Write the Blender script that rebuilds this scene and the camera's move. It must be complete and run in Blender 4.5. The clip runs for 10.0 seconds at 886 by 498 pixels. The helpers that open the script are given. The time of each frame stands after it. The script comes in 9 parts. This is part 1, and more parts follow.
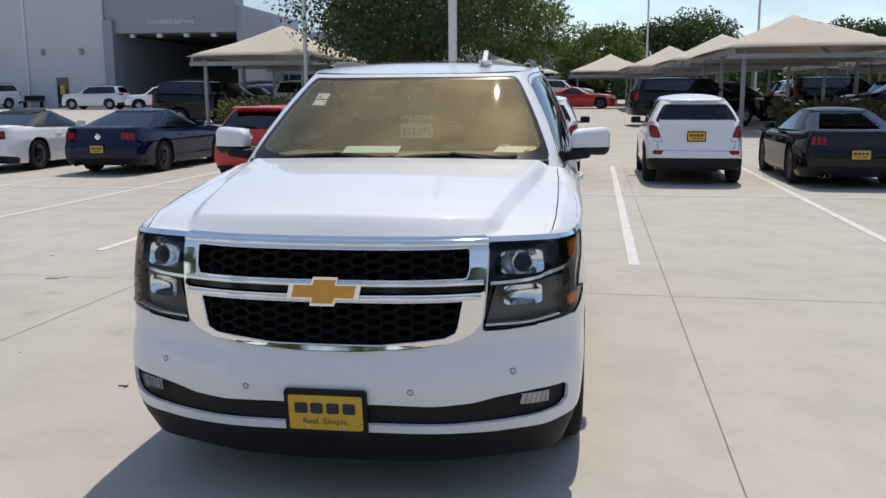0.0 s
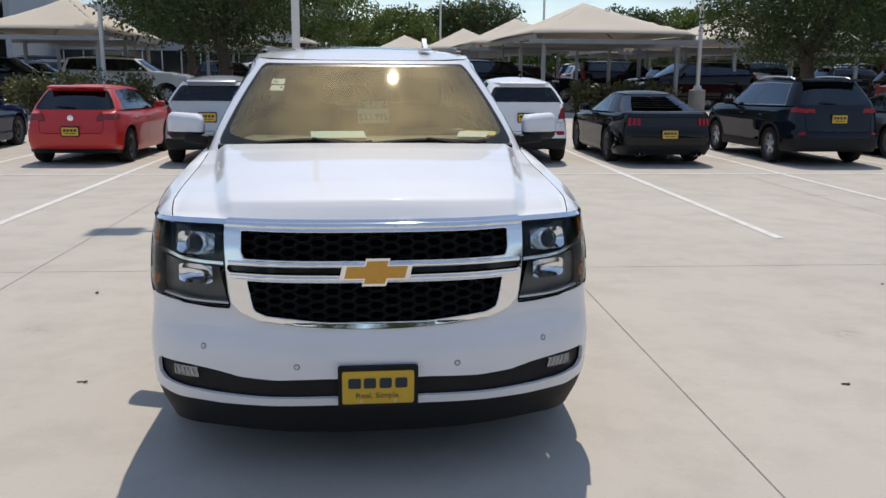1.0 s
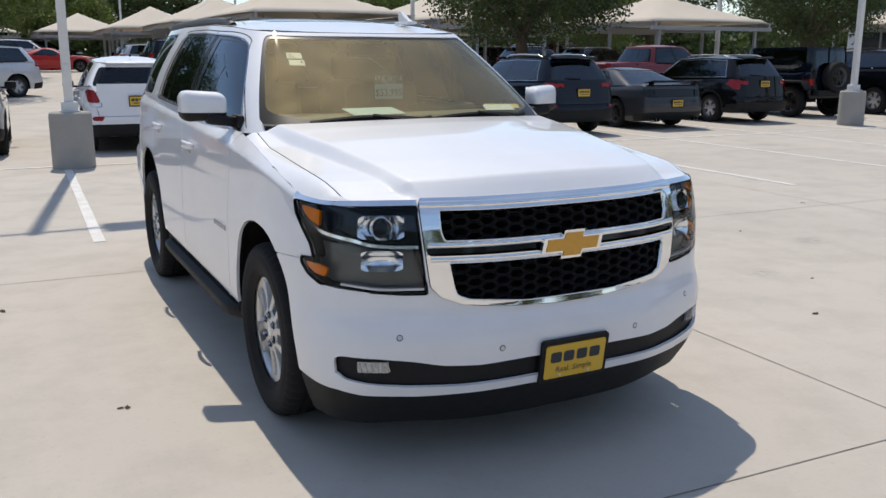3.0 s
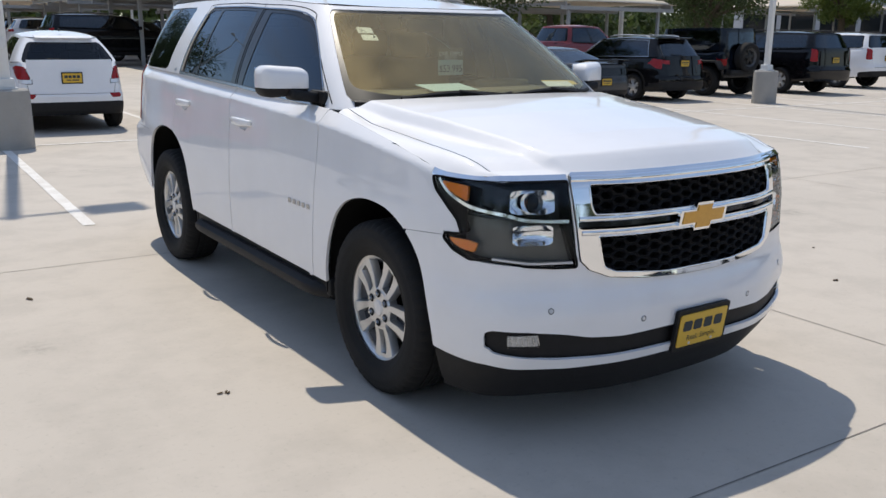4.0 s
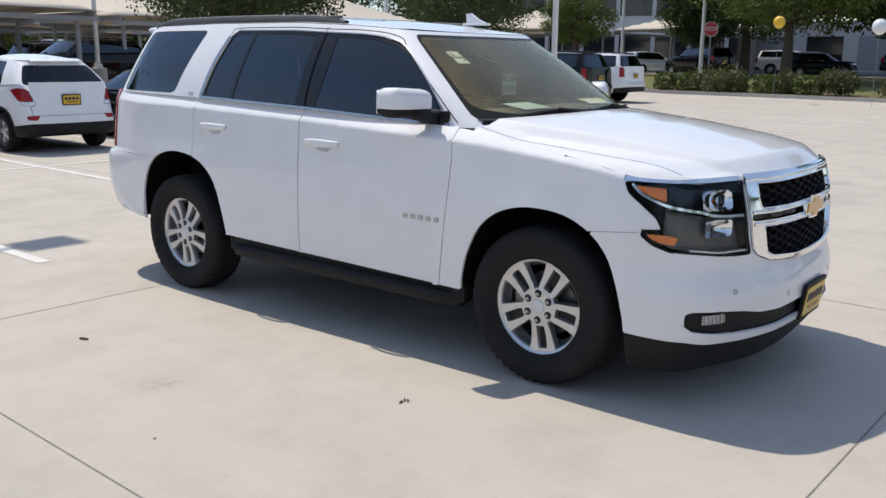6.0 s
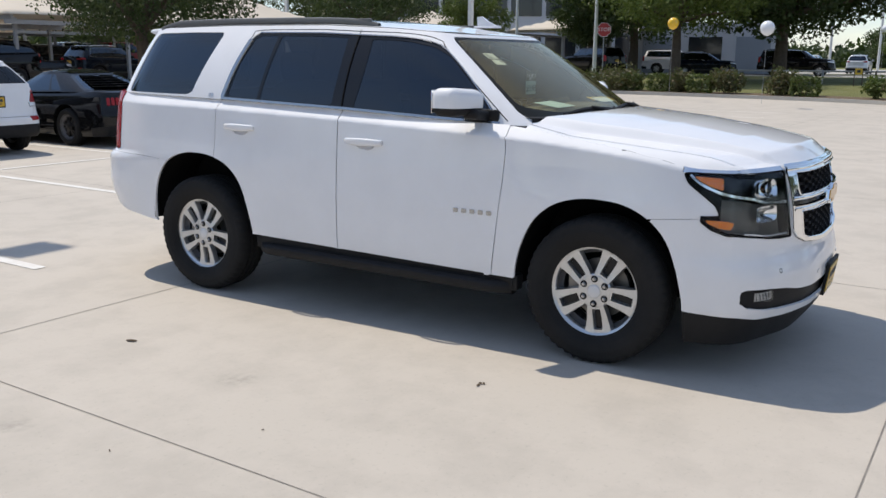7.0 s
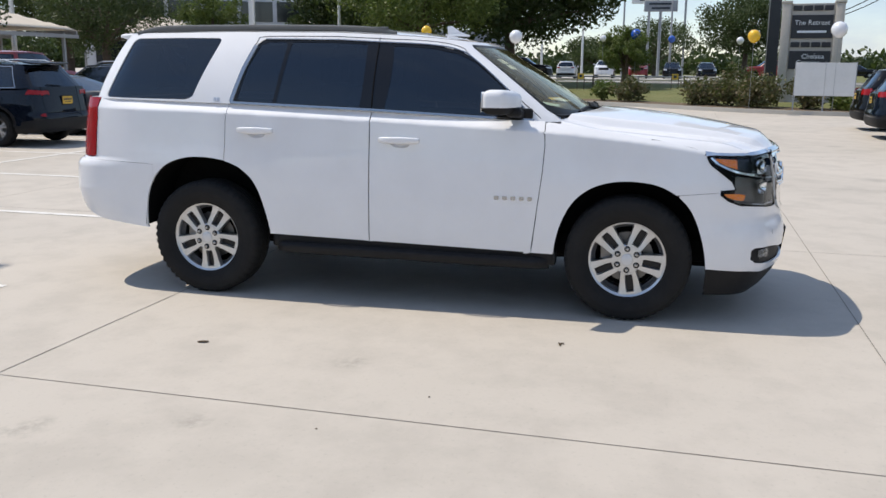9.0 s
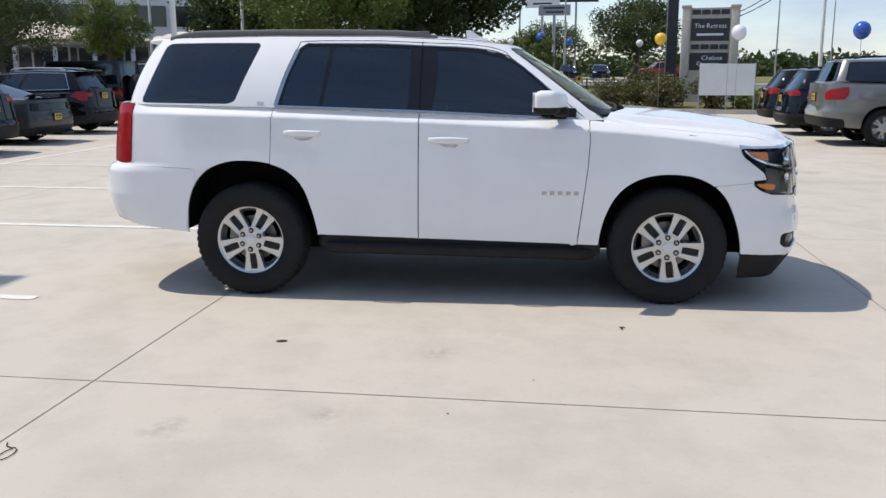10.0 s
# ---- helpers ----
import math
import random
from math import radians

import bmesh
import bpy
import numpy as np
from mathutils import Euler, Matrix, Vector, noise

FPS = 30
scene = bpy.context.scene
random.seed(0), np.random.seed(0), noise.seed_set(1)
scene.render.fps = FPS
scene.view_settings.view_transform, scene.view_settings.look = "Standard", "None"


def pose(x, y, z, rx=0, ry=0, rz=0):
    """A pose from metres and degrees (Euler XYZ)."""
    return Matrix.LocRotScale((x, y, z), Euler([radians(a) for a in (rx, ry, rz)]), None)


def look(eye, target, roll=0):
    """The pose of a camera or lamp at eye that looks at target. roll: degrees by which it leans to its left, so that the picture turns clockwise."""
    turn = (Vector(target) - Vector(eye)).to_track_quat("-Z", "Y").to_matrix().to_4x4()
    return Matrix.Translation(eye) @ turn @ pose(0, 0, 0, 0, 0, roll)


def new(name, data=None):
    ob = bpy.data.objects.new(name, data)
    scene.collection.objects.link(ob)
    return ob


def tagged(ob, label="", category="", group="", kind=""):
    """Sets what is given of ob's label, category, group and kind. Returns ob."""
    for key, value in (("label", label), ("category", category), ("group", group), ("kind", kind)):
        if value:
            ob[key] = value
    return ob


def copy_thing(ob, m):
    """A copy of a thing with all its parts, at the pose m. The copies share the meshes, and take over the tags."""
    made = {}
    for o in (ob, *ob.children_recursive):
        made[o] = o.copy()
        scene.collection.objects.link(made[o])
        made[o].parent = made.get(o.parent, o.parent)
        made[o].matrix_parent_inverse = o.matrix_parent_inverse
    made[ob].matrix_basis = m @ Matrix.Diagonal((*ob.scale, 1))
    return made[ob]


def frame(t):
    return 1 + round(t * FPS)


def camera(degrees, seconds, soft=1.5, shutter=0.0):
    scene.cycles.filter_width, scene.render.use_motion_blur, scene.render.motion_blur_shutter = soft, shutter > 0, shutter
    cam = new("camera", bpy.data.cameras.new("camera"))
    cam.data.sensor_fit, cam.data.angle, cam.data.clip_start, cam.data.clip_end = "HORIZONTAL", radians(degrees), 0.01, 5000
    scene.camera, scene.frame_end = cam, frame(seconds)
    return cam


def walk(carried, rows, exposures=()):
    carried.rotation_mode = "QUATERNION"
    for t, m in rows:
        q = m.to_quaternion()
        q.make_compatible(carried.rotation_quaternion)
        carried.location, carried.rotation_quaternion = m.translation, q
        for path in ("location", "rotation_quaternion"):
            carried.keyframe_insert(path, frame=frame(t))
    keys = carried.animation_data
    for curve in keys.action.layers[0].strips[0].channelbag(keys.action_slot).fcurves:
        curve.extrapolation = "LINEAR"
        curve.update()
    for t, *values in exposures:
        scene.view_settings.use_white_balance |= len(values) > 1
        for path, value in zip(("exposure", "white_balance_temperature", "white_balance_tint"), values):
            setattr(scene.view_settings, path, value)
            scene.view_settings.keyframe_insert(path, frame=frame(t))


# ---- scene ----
cam = camera(53.7, 10.0)
PATH = [
    (0, (0.894, -3.192, 1.651), (0.626, -1.241, 1.303), -0.3),
    (0.5, (0.373, -3.34, 1.673), (0.376, -1.378, 1.286), 0.2),
    (1, (-0.108, -3.458, 1.696), (0.104, -1.508, 1.303), 0.4),
    (1.5, (-0.618, -3.359, 1.671), (-0.203, -1.448, 1.251), -0.6),
    (2, (-1.137, -3.265, 1.644), (-0.542, -1.396, 1.255), -0.7),
    (2.5, (-1.566, -3.089, 1.634), (-0.78, -1.298, 1.213), 0.3),
    (2.7, (-1.758, -2.97, 1.642), (-0.921, -1.202, 1.224), 0.0),
    (3.8, (-2.736, -2.467, 1.635), (-1.681, -0.837, 1.155), 1.1),
    (4, (-2.901, -2.335, 1.622), (-1.801, -0.734, 1.148), 0.6),
    (4.5, (-3.375, -2.072, 1.634), (-2.183, -0.527, 1.193), -0.1),
    (5, (-3.816, -1.859, 1.66), (-2.531, -0.385, 1.241), -0.8),
    (5.5, (-4.201, -1.516, 1.636), (-2.82, -0.132, 1.211), -0.5),
    (5.7, (-4.358, -1.413, 1.627), (-2.916, -0.095, 1.199), -0.0),
    (6.8, (-5.159, -0.797, 1.618), (-3.495, 0.231, 1.198), 0.4),
    (7, (-5.303, -0.667, 1.626), (-3.631, 0.344, 1.201), 0.4),
    (7.5, (-5.669, -0.359, 1.632), (-3.936, 0.538, 1.194), 0.8),
    (8, (-5.934, 0.043, 1.611), (-4.13, 0.786, 1.169), 0.5),
    (8.5, (-6.261, 0.5, 1.591), (-4.4, 1.103, 1.178), 0.4),
    (9, (-6.579, 0.914, 1.608), (-4.672, 1.355, 1.2), 0.4),
    (9.5, (-6.784, 1.423, 1.602), (-4.858, 1.769, 1.19), 0.1),
    (10, (-6.991, 1.907, 1.597), (-5.043, 2.115, 1.198), -0.1),
]
walk(cam, [(t, look(eye, target, roll)) for t, eye, target, roll in PATH],
     [(0, -0.14), (2.0, -0.11), (4.0, 0.01), (5.5, 0.06), (7.0, 0.08), (10.0, 0.17)])

# ---- world and sun ----
SUN_WAY = Vector((0.085, 0.55, 1.0)).normalized()
world = bpy.data.worlds.new("sky")
scene.world = world
world.use_nodes = True
wt = world.node_tree
wt.nodes.clear()
sky = wt.nodes.new("ShaderNodeTexSky")
sky.sky_type, sky.sun_disc = "NISHITA", False
sky.sun_elevation = math.asin(SUN_WAY.z)
sky.sun_rotation = math.atan2(SUN_WAY.x, SUN_WAY.y)
sky.air_density, sky.dust_density, sky.ozone_density = 1.0, 0.25, 1.6
back = wt.nodes.new("ShaderNodeBackground")
back.inputs["Strength"].default_value = 0.16
wout = wt.nodes.new("ShaderNodeOutputWorld")
# thin high haze over the blue, thicker in drifts
haze_way = wt.nodes.new("ShaderNodeTexCoord")
haze_map = wt.nodes.new("ShaderNodeMapping")
haze_map.inputs["Scale"].default_value = (1.0, 1.0, 2.6)
drift = wt.nodes.new("ShaderNodeTexNoise")
drift.inputs["Scale"].default_value, drift.inputs["Detail"].default_value = 2.6, 7.0
drift.inputs["Roughness"].default_value = 0.62
thick = wt.nodes.new("ShaderNodeMapRange")
thick.inputs["From Min"].default_value, thick.inputs["From Max"].default_value = 0.38, 0.66
thick.inputs["To Min"].default_value, thick.inputs["To Max"].default_value = 0.18, 0.72
veil = wt.nodes.new("ShaderNodeMix")
veil.data_type = "RGBA"
veil.inputs[7].default_value = (2.55, 3.05, 4.15, 1)
wt.links.new(haze_way.outputs["Generated"], haze_map.inputs["Vector"])
wt.links.new(haze_map.outputs["Vector"], drift.inputs["Vector"])
wt.links.new(drift.outputs["Fac"], thick.inputs["Value"])
wt.links.new(thick.outputs["Result"], veil.inputs[0])
wt.links.new(sky.outputs[0], veil.inputs[6])
wt.links.new(veil.outputs[2], back.inputs[0])
wt.links.new(back.outputs[0], wout.inputs[0])
sun = new("sun", bpy.data.lights.new("sun", "SUN"))
sun.data.energy, sun.data.angle, sun.data.color = 3.65, radians(0.55), (1.0, 0.92, 0.80)
sun.rotation_euler = (-SUN_WAY).to_track_quat("-Z", "Y").to_euler()
scene.view_settings.exposure = 0.0

# ---- materials ----
def shader(name, base=(0.5, 0.5, 0.5), rough=0.5, metal=0.0, coat=0.0, coat_rough=0.03, spec=0.5):
    m = bpy.data.materials.new(name)
    m.use_nodes = True
    b = m.node_tree.nodes["Principled BSDF"]
    b.inputs["Base Color"].default_value = (*base, 1)
    b.inputs["Roughness"].default_value = rough
    b.inputs["Metallic"].default_value = metal
    b.inputs["Coat Weight"].default_value = coat
    b.inputs["Coat Roughness"].default_value = coat_rough
    b.inputs["Specular IOR Level"].default_value = spec
    return m, m.node_tree, b


def node(nt, kind, **settings):
    n = nt.nodes.new(kind)
    for key, value in settings.items():
        if key in n.inputs:
            n.inputs[key].default_value = value
    return n


def coords(nt, scale=1.0):
    tc = nt.nodes.new("ShaderNodeTexCoord")
    mp = nt.nodes.new("ShaderNodeMapping")
    mp.inputs["Scale"].default_value = (scale, scale, scale) if not isinstance(scale, tuple) else scale
    nt.links.new(tc.outputs["Object"], mp.inputs["Vector"])
    return mp.outputs["Vector"]


def grain(nt, vec, scale, detail=4.0, rough=0.6):
    n = node(nt, "ShaderNodeTexNoise", Scale=scale, Detail=detail, Roughness=rough)
    nt.links.new(vec, n.inputs["Vector"])
    return n.outputs["Fac"]


def ramp(nt, fac, *stops):
    r = nt.nodes.new("ShaderNodeValToRGB")
    while len(r.color_ramp.elements) < len(stops):
        r.color_ramp.elements.new(0.5)
    for e, (at, colour) in zip(r.color_ramp.elements, stops):
        e.position, e.color = at, (*colour, 1) if len(colour) == 3 else colour
    nt.links.new(fac, r.inputs["Fac"])
    return r.outputs["Color"]


def mix(nt, fac, a, b, blend="MIX"):
    n = nt.nodes.new("ShaderNodeMix")
    n.data_type, n.blend_type = "RGBA", blend
    for socket, value in ((n.inputs[0], fac), (n.inputs[6], a), (n.inputs[7], b)):
        if isinstance(value, (int, float)):
            socket.default_value = value
        elif isinstance(value, tuple):
            socket.default_value = (*value, 1)
        else:
            nt.links.new(value, socket)
    return n.outputs[2]


def bump(nt, b, height, strength=0.2, distance=0.01):
    n = node(nt, "ShaderNodeBump", Strength=strength, Distance=distance)
    nt.links.new(height, n.inputs["Height"])
    nt.links.new(n.outputs["Normal"], b.inputs["Normal"])


def mottled(name, a, b_, scale, rough=0.7, spec=0.4, bumped=0.2, fine=None, metal=0.0, coat=0.0, distance=0.01):
    """A surface that varies between two colours at two scales, with fine relief."""
    m, nt, b = shader(name, a, rough, metal, coat, spec=spec)
    v = coords(nt)
    big, small = grain(nt, v, scale), grain(nt, v, fine or scale * 9, 6)
    both = mix(nt, 0.4, ramp(nt, big, (0.3, (0, 0, 0)), (0.7, (1, 1, 1))), ramp(nt, small, (0.3, (0, 0, 0)), (0.7, (1, 1, 1))))
    nt.links.new(mix(nt, both, a, b_), b.inputs["Base Color"])
    if bumped:
        bump(nt, b, small, bumped, distance)
    return m


def car_paint(name, colour, rough=0.32, metal=0.0, coat=None):
    """Clear-coated paint with faint dust and a very slight waviness."""
    dark = max(colour) < 0.06
    m, nt, b = shader(name, colour, rough, metal, coat if coat is not None else (0.7 if dark else 1.0), 0.02, 0.0 if dark else 0.5)
    v = coords(nt)
    dust = grain(nt, v, 3.0, 5)
    duller = tuple(c * 0.94 + 0.004 for c in colour)
    nt.links.new(mix(nt, ramp(nt, dust, (0.4, (0, 0, 0)), (0.75, (1, 1, 1))), colour, duller), b.inputs["Base Color"])
    r = ramp(nt, grain(nt, v, 9.0, 3), (0.3, (0.015,) * 3), (0.8, (0.06,) * 3))
    nt.links.new(r, b.inputs["Coat Roughness"])
    return m


def pane(name, tint, gloss=(0.9, 0.95, 1.0), body=None, cover=(0.0, 0.0), rough=0.0, ior=1.5, sheen=0.66):
    """Thin glass: clear with a tint, gloss by Fresnel; body and cover give it some colour of its own."""
    m = bpy.data.materials.new(name)
    m.use_nodes = True
    nt = m.node_tree
    nt.nodes.clear()
    out = nt.nodes.new("ShaderNodeOutputMaterial")
    clear = nt.nodes.new("ShaderNodeBsdfTransparent")
    clear.inputs["Color"].default_value = (*tint, 1)
    last = clear
    if body:
        film = node(nt, "ShaderNodeBsdfGlossy", Roughness=sheen)
        film.inputs["Color"].default_value = (*body, 1)
        mx = nt.nodes.new("ShaderNodeMixShader")
        patch = ramp(nt, grain(nt, coords(nt), 3.2, 5), (0.35, (cover[0],) * 3), (0.68, (cover[1],) * 3))
        nt.links.new(patch, mx.inputs[0])
        nt.links.new(clear.outputs[0], mx.inputs[1])
        nt.links.new(film.outputs[0], mx.inputs[2])
        last = mx
    shine = node(nt, "ShaderNodeBsdfGlossy", Roughness=rough)
    shine.inputs["Color"].default_value = (*gloss, 1)
    fres = node(nt, "ShaderNodeFresnel", IOR=ior)
    top = nt.nodes.new("ShaderNodeMixShader")
    nt.links.new(fres.outputs[0], top.inputs[0])
    nt.links.new(last.outputs[0], top.inputs[1])
    nt.links.new(shine.outputs[0], top.inputs[2])
    nt.links.new(top.outputs[0], out.inputs[0])
    return m


WHITE = car_paint("white_paint", (0.77, 0.77, 0.785), 0.6)
SILVER_WHITE = car_paint("silver_white_paint", (0.62, 0.63, 0.65), 0.3, 0.25)
RED = car_paint("red_paint", (0.50, 0.012, 0.010), 0.4, 0.0, 0.5)
DEEP_RED = car_paint("deep_red_paint", (0.20, 0.006, 0.008), 0.4, 0.0, 0.5)
NAVY = car_paint("navy_paint", (0.003, 0.0045, 0.032), 0.45)
INK = car_paint("ink_blue_paint", (0.004, 0.007, 0.014), 0.5)
BLACK = car_paint("black_paint", (0.004, 0.004, 0.005), 0.5)
GREY = car_paint("grey_paint", (0.050, 0.052, 0.056), 0.4, 0.3)
GUNMETAL = car_paint("gunmetal_paint", (0.0055, 0.0055, 0.006), 0.45)
STONE_GREY = car_paint("stone_grey_paint", (0.17, 0.175, 0.165), 0.3, 0.4)
CHROME = shader("chrome", (0.86, 0.87, 0.88), 0.06, 1.0)[0]
ALLOY = mottled("alloy", (0.62, 0.63, 0.64), (0.52, 0.53, 0.54), 8, 0.32, 0.5, 0.03, metal=0.85)
WHEEL_SILVER = mottled("wheel_silver", (0.56, 0.57, 0.58), (0.48, 0.49, 0.50), 8, 0.35, 0.5, 0.03, metal=0.35)
DARK_ALLOY = shader("dark_alloy", (0.02, 0.02, 0.022), 0.35, 0.6)[0]
PLASTIC = mottled("black_plastic", (0.008, 0.008, 0.009), (0.015, 0.015, 0.016), 20, 0.6, 0.25, 0.15, 400, distance=0.002)
GLOSS_BLACK = shader("gloss_black", (0.006, 0.006, 0.007), 0.15, 0.0, 0.2, spec=0.35)[0]
LINER = shader("liner_black", (0.008, 0.008, 0.008), 0.9, spec=0.1)[0]
RAIL = mottled("rail_grey", (0.13, 0.13, 0.125), (0.10, 0.10, 0.096), 6, 0.5, 0.4, 0.1, 80, distance=0.001)
RUBBER = mottled("rubber", (0.012, 0.012, 0.0125), (0.022, 0.0215, 0.021), 6, 0.8, 0.2, 0.25, 120, distance=0.003)
# wheel barrels: dark pocket paint and the shade behind the spokes, in one grey
POCKET_SHADE = mottled("wheel_pocket_shade_grey", (0.13, 0.13, 0.135), (0.09, 0.09, 0.095), 10, 0.5, 0.4, 0.1, 90, metal=0.3, distance=0.001)
BEZEL = mottled("lamp_bezel_grey", (0.15, 0.15, 0.14), (0.08, 0.08, 0.075), 14, 0.35, 0.5, 0.1, 120, metal=0.4, distance=0.001)
LAMP_CHROME = shader("lamp_chrome", (0.92, 0.93, 0.94), 0.16, 1.0)[0]
FOG_GLASS = mottled("fog_glass", (0.66, 0.67, 0.68), (0.22, 0.225, 0.23), 60, 0.25, 0.5, 0.4, 220, metal=0.5, coat=0.6, distance=0.002)
DULL_CHROME = shader("dull_chrome", (0.40, 0.41, 0.42), 0.22, 1.0)[0]
DISC = shader("brake_disc", (0.22, 0.21, 0.20), 0.45, 0.8)[0]
AMBER = mottled("amber_lens", (0.95, 0.27, 0.008), (0.85, 0.19, 0.005), 30, 0.18, 0.5, 0.3, 160, coat=0.8, distance=0.002)
RED_LENS = mottled("red_lens", (0.36, 0.006, 0.008), (0.20, 0.003, 0.004), 18, 0.22, 0.3, 0.25, 120, coat=0.25, distance=0.002)
CLEAR_LENS = pane("clear_lens", (0.93, 0.95, 0.97), ior=1.30)
WHITE_LENS = shader("white_lens", (0.7, 0.7, 0.72), 0.1, 0.3, 1.0)[0]
WINDSHIELD = pane("windshield_glass", (0.70, 0.80, 0.68), (1.0, 0.93, 0.74), (0.55, 0.45, 0.235), (0.11, 0.22), 0.022, 1.62)
TINTED = pane("tinted_glass", (0.045, 0.048, 0.052), (0.78, 0.89, 1.0), ior=1.78)
SMOKED = pane("smoked_glass", (0.16, 0.17, 0.17), (0.9, 0.95, 1.0))
FRIT = shader("frit", (0.012, 0.012, 0.009), 0.35, 0.0, 0.0, spec=0.25)[0]
TAN = mottled("tan_leather", (0.36, 0.29, 0.18), (0.30, 0.235, 0.145), 6, 0.55, 0.4, 0.2, 90, distance=0.004)
TAN_DASH = mottled("tan_dash", (0.17, 0.15, 0.105), (0.13, 0.115, 0.08), 5, 0.6, 0.4, 0.2, 120, distance=0.003)
HEADLINER = mottled("headliner", (0.50, 0.44, 0.34), (0.44, 0.385, 0.30), 8, 0.9, 0.2, 0.1, 120)
PAPER = shader("paper", (0.78, 0.80, 0.80), 0.7)[0]
PAPER_BLUE = shader("pale_blue_paper", (0.55, 0.70, 0.72), 0.7)[0]
PAPER_GOLD = shader("yellow_paper", (0.72, 0.52, 0.10), 0.6)[0]
INK_TEXT = shader("print_ink", (0.02, 0.03, 0.04), 0.6)[0]
PALE_TEXT = shader("pale_print", (0.72, 0.80, 0.78), 0.6)[0]
PLATE_GOLD = mottled("plate_gold", (0.66, 0.42, 0.035), (0.60, 0.37, 0.03), 12, 0.35, 0.5, 0.05)
EMBLEM_GOLD = mottled("emblem_gold", (0.66, 0.34, 0.03), (0.55, 0.27, 0.02), 60, 0.3, 0.5, 0.2, 300, metal=0.3, coat=0.8, distance=0.001)
BARK = mottled("bark", (0.075, 0.055, 0.040), (0.14, 0.11, 0.085), 5, 0.9, 0.2, 0.8, 30, distance=0.03)
STEEL_WHITE = mottled("white_steel", (0.72, 0.72, 0.71), (0.62, 0.62, 0.60), 2, 0.45, 0.5, 0.05)
STEEL_GREY = mottled("grey_steel", (0.33, 0.34, 0.35), (0.27, 0.28, 0.29), 2, 0.5, 0.5, 0.05)
FABRIC = mottled("shade_fabric", (0.60, 0.535, 0.445), (0.54, 0.48, 0.40), 0.8, 0.9, 0.15, 0.15, 90, distance=0.004)
LINE_PAINT = mottled("line_paint", (0.78, 0.77, 0.74), (0.54, 0.505, 0.455), 5.5, 0.75, 0.3, 0.2, 70, distance=0.003)
SILVER = car_paint("silver_paint", (0.46, 0.47, 0.49), 0.3, 0.3)
BASE_CONCRETE = mottled("base_concrete", (0.36, 0.345, 0.32), (0.29, 0.28, 0.26), 3, 0.85, 0.25, 0.3, 60, distance=0.004)
KERB_CONCRETE = mottled("kerb_concrete", (0.46, 0.44, 0.40), (0.38, 0.36, 0.33), 1.5, 0.85, 0.25, 0.3, 40)
JOINT = mottled("joint_filler", (0.14, 0.129, 0.116), (0.30, 0.276, 0.246), 6, 0.9, 0.2, 0.3)


STAINS = [(-3.40, 3.56, 0.13, 0.72), (-2.17, 2.45, 0.15, 0.74), (-3.15, 2.9, 0.10, 0.80), (-2.85, -0.55, 0.16, 0.80), (3.2, 1.9, 0.16, 0.78), (4.6, 2.6, 0.2, 0.80), (2.9, 0.2, 0.12, 0.82), (-4.2, 1.6, 0.14, 0.82)]


def concrete():
    """Pale broom-finished concrete: broad tone, blotches, drip stains, fine brushed grain."""
    m, nt, b = shader("lot_concrete", (0.5, 0.47, 0.42), 0.78, spec=0.3)
    v = coords(nt)
    tone = mix(nt, ramp(nt, grain(nt, v, 0.22, 5), (0.32, (0, 0, 0)), (0.68, (1, 1, 1))), (0.515, 0.466, 0.404), (0.460, 0.418, 0.362))
    blot = ramp(nt, grain(nt, v, 1.7, 7, 0.65), (0.38, (0.86,) * 3), (0.55, (1.0,) * 3))
    tone = mix(nt, 0.75, tone, blot, "MULTIPLY")
    vor = nt.nodes.new("ShaderNodeTexVoronoi")
    vor.inputs["Scale"].default_value = 0.42
    wob = nt.nodes.new("ShaderNodeTexNoise")
    wob.inputs["Scale"].default_value = 3.0
    nt.links.new(v, wob.inputs["Vector"])
    warped = nt.nodes.new("ShaderNodeVectorMath")
    warped.operation = "MULTIPLY_ADD"
    nt.links.new(wob.outputs["Color"], warped.inputs[0])
    warped.inputs[1].default_value = (0.28, 0.28, 0.28)
    nt.links.new(v, warped.inputs[2])
    nt.links.new(warped.outputs[0], vor.inputs["Vector"])
    drip = ramp(nt, vor.outputs["Distance"], (0.03, (0.74,) * 3), (0.085, (0.90,) * 3), (0.13, (1.0,) * 3))
    tone = mix(nt, 0.75, tone, drip, "MULTIPLY")
    speck = ramp(nt, grain(nt, v, 38, 4), (0.30, (0.82,) * 3), (0.42, (1.0,) * 3))
    tone = mix(nt, 0.5, tone, speck, "MULTIPLY")
    for x, y, r, deep in STAINS:
        away = nt.nodes.new("ShaderNodeVectorMath")
        away.operation = "DISTANCE"
        away.inputs[1].default_value = (x + 0.14, y + 0.14, 0.14)
        nt.links.new(warped.outputs[0], away.inputs[0])
        spot = ramp(nt, away.outputs["Value"], (r * 0.35, (deep,) * 3), (r * 0.8, (deep * 0.4 + 0.6,) * 3), (r, (1.0,) * 3))
        spot = mix(nt, ramp(nt, grain(nt, v, 14, 5), (0.35, (0, 0, 0)), (0.6, (1, 1, 1))), spot, (1.0, 1.0, 1.0))
        tone = mix(nt, 1.0, tone, spot, "MULTIPLY")
    nt.links.new(tone, b.inputs["Base Color"])
    bump(nt, b, grain(nt, coords(nt, (30, 4, 10)), 6, 4), 0.12, 0.004)
    return m


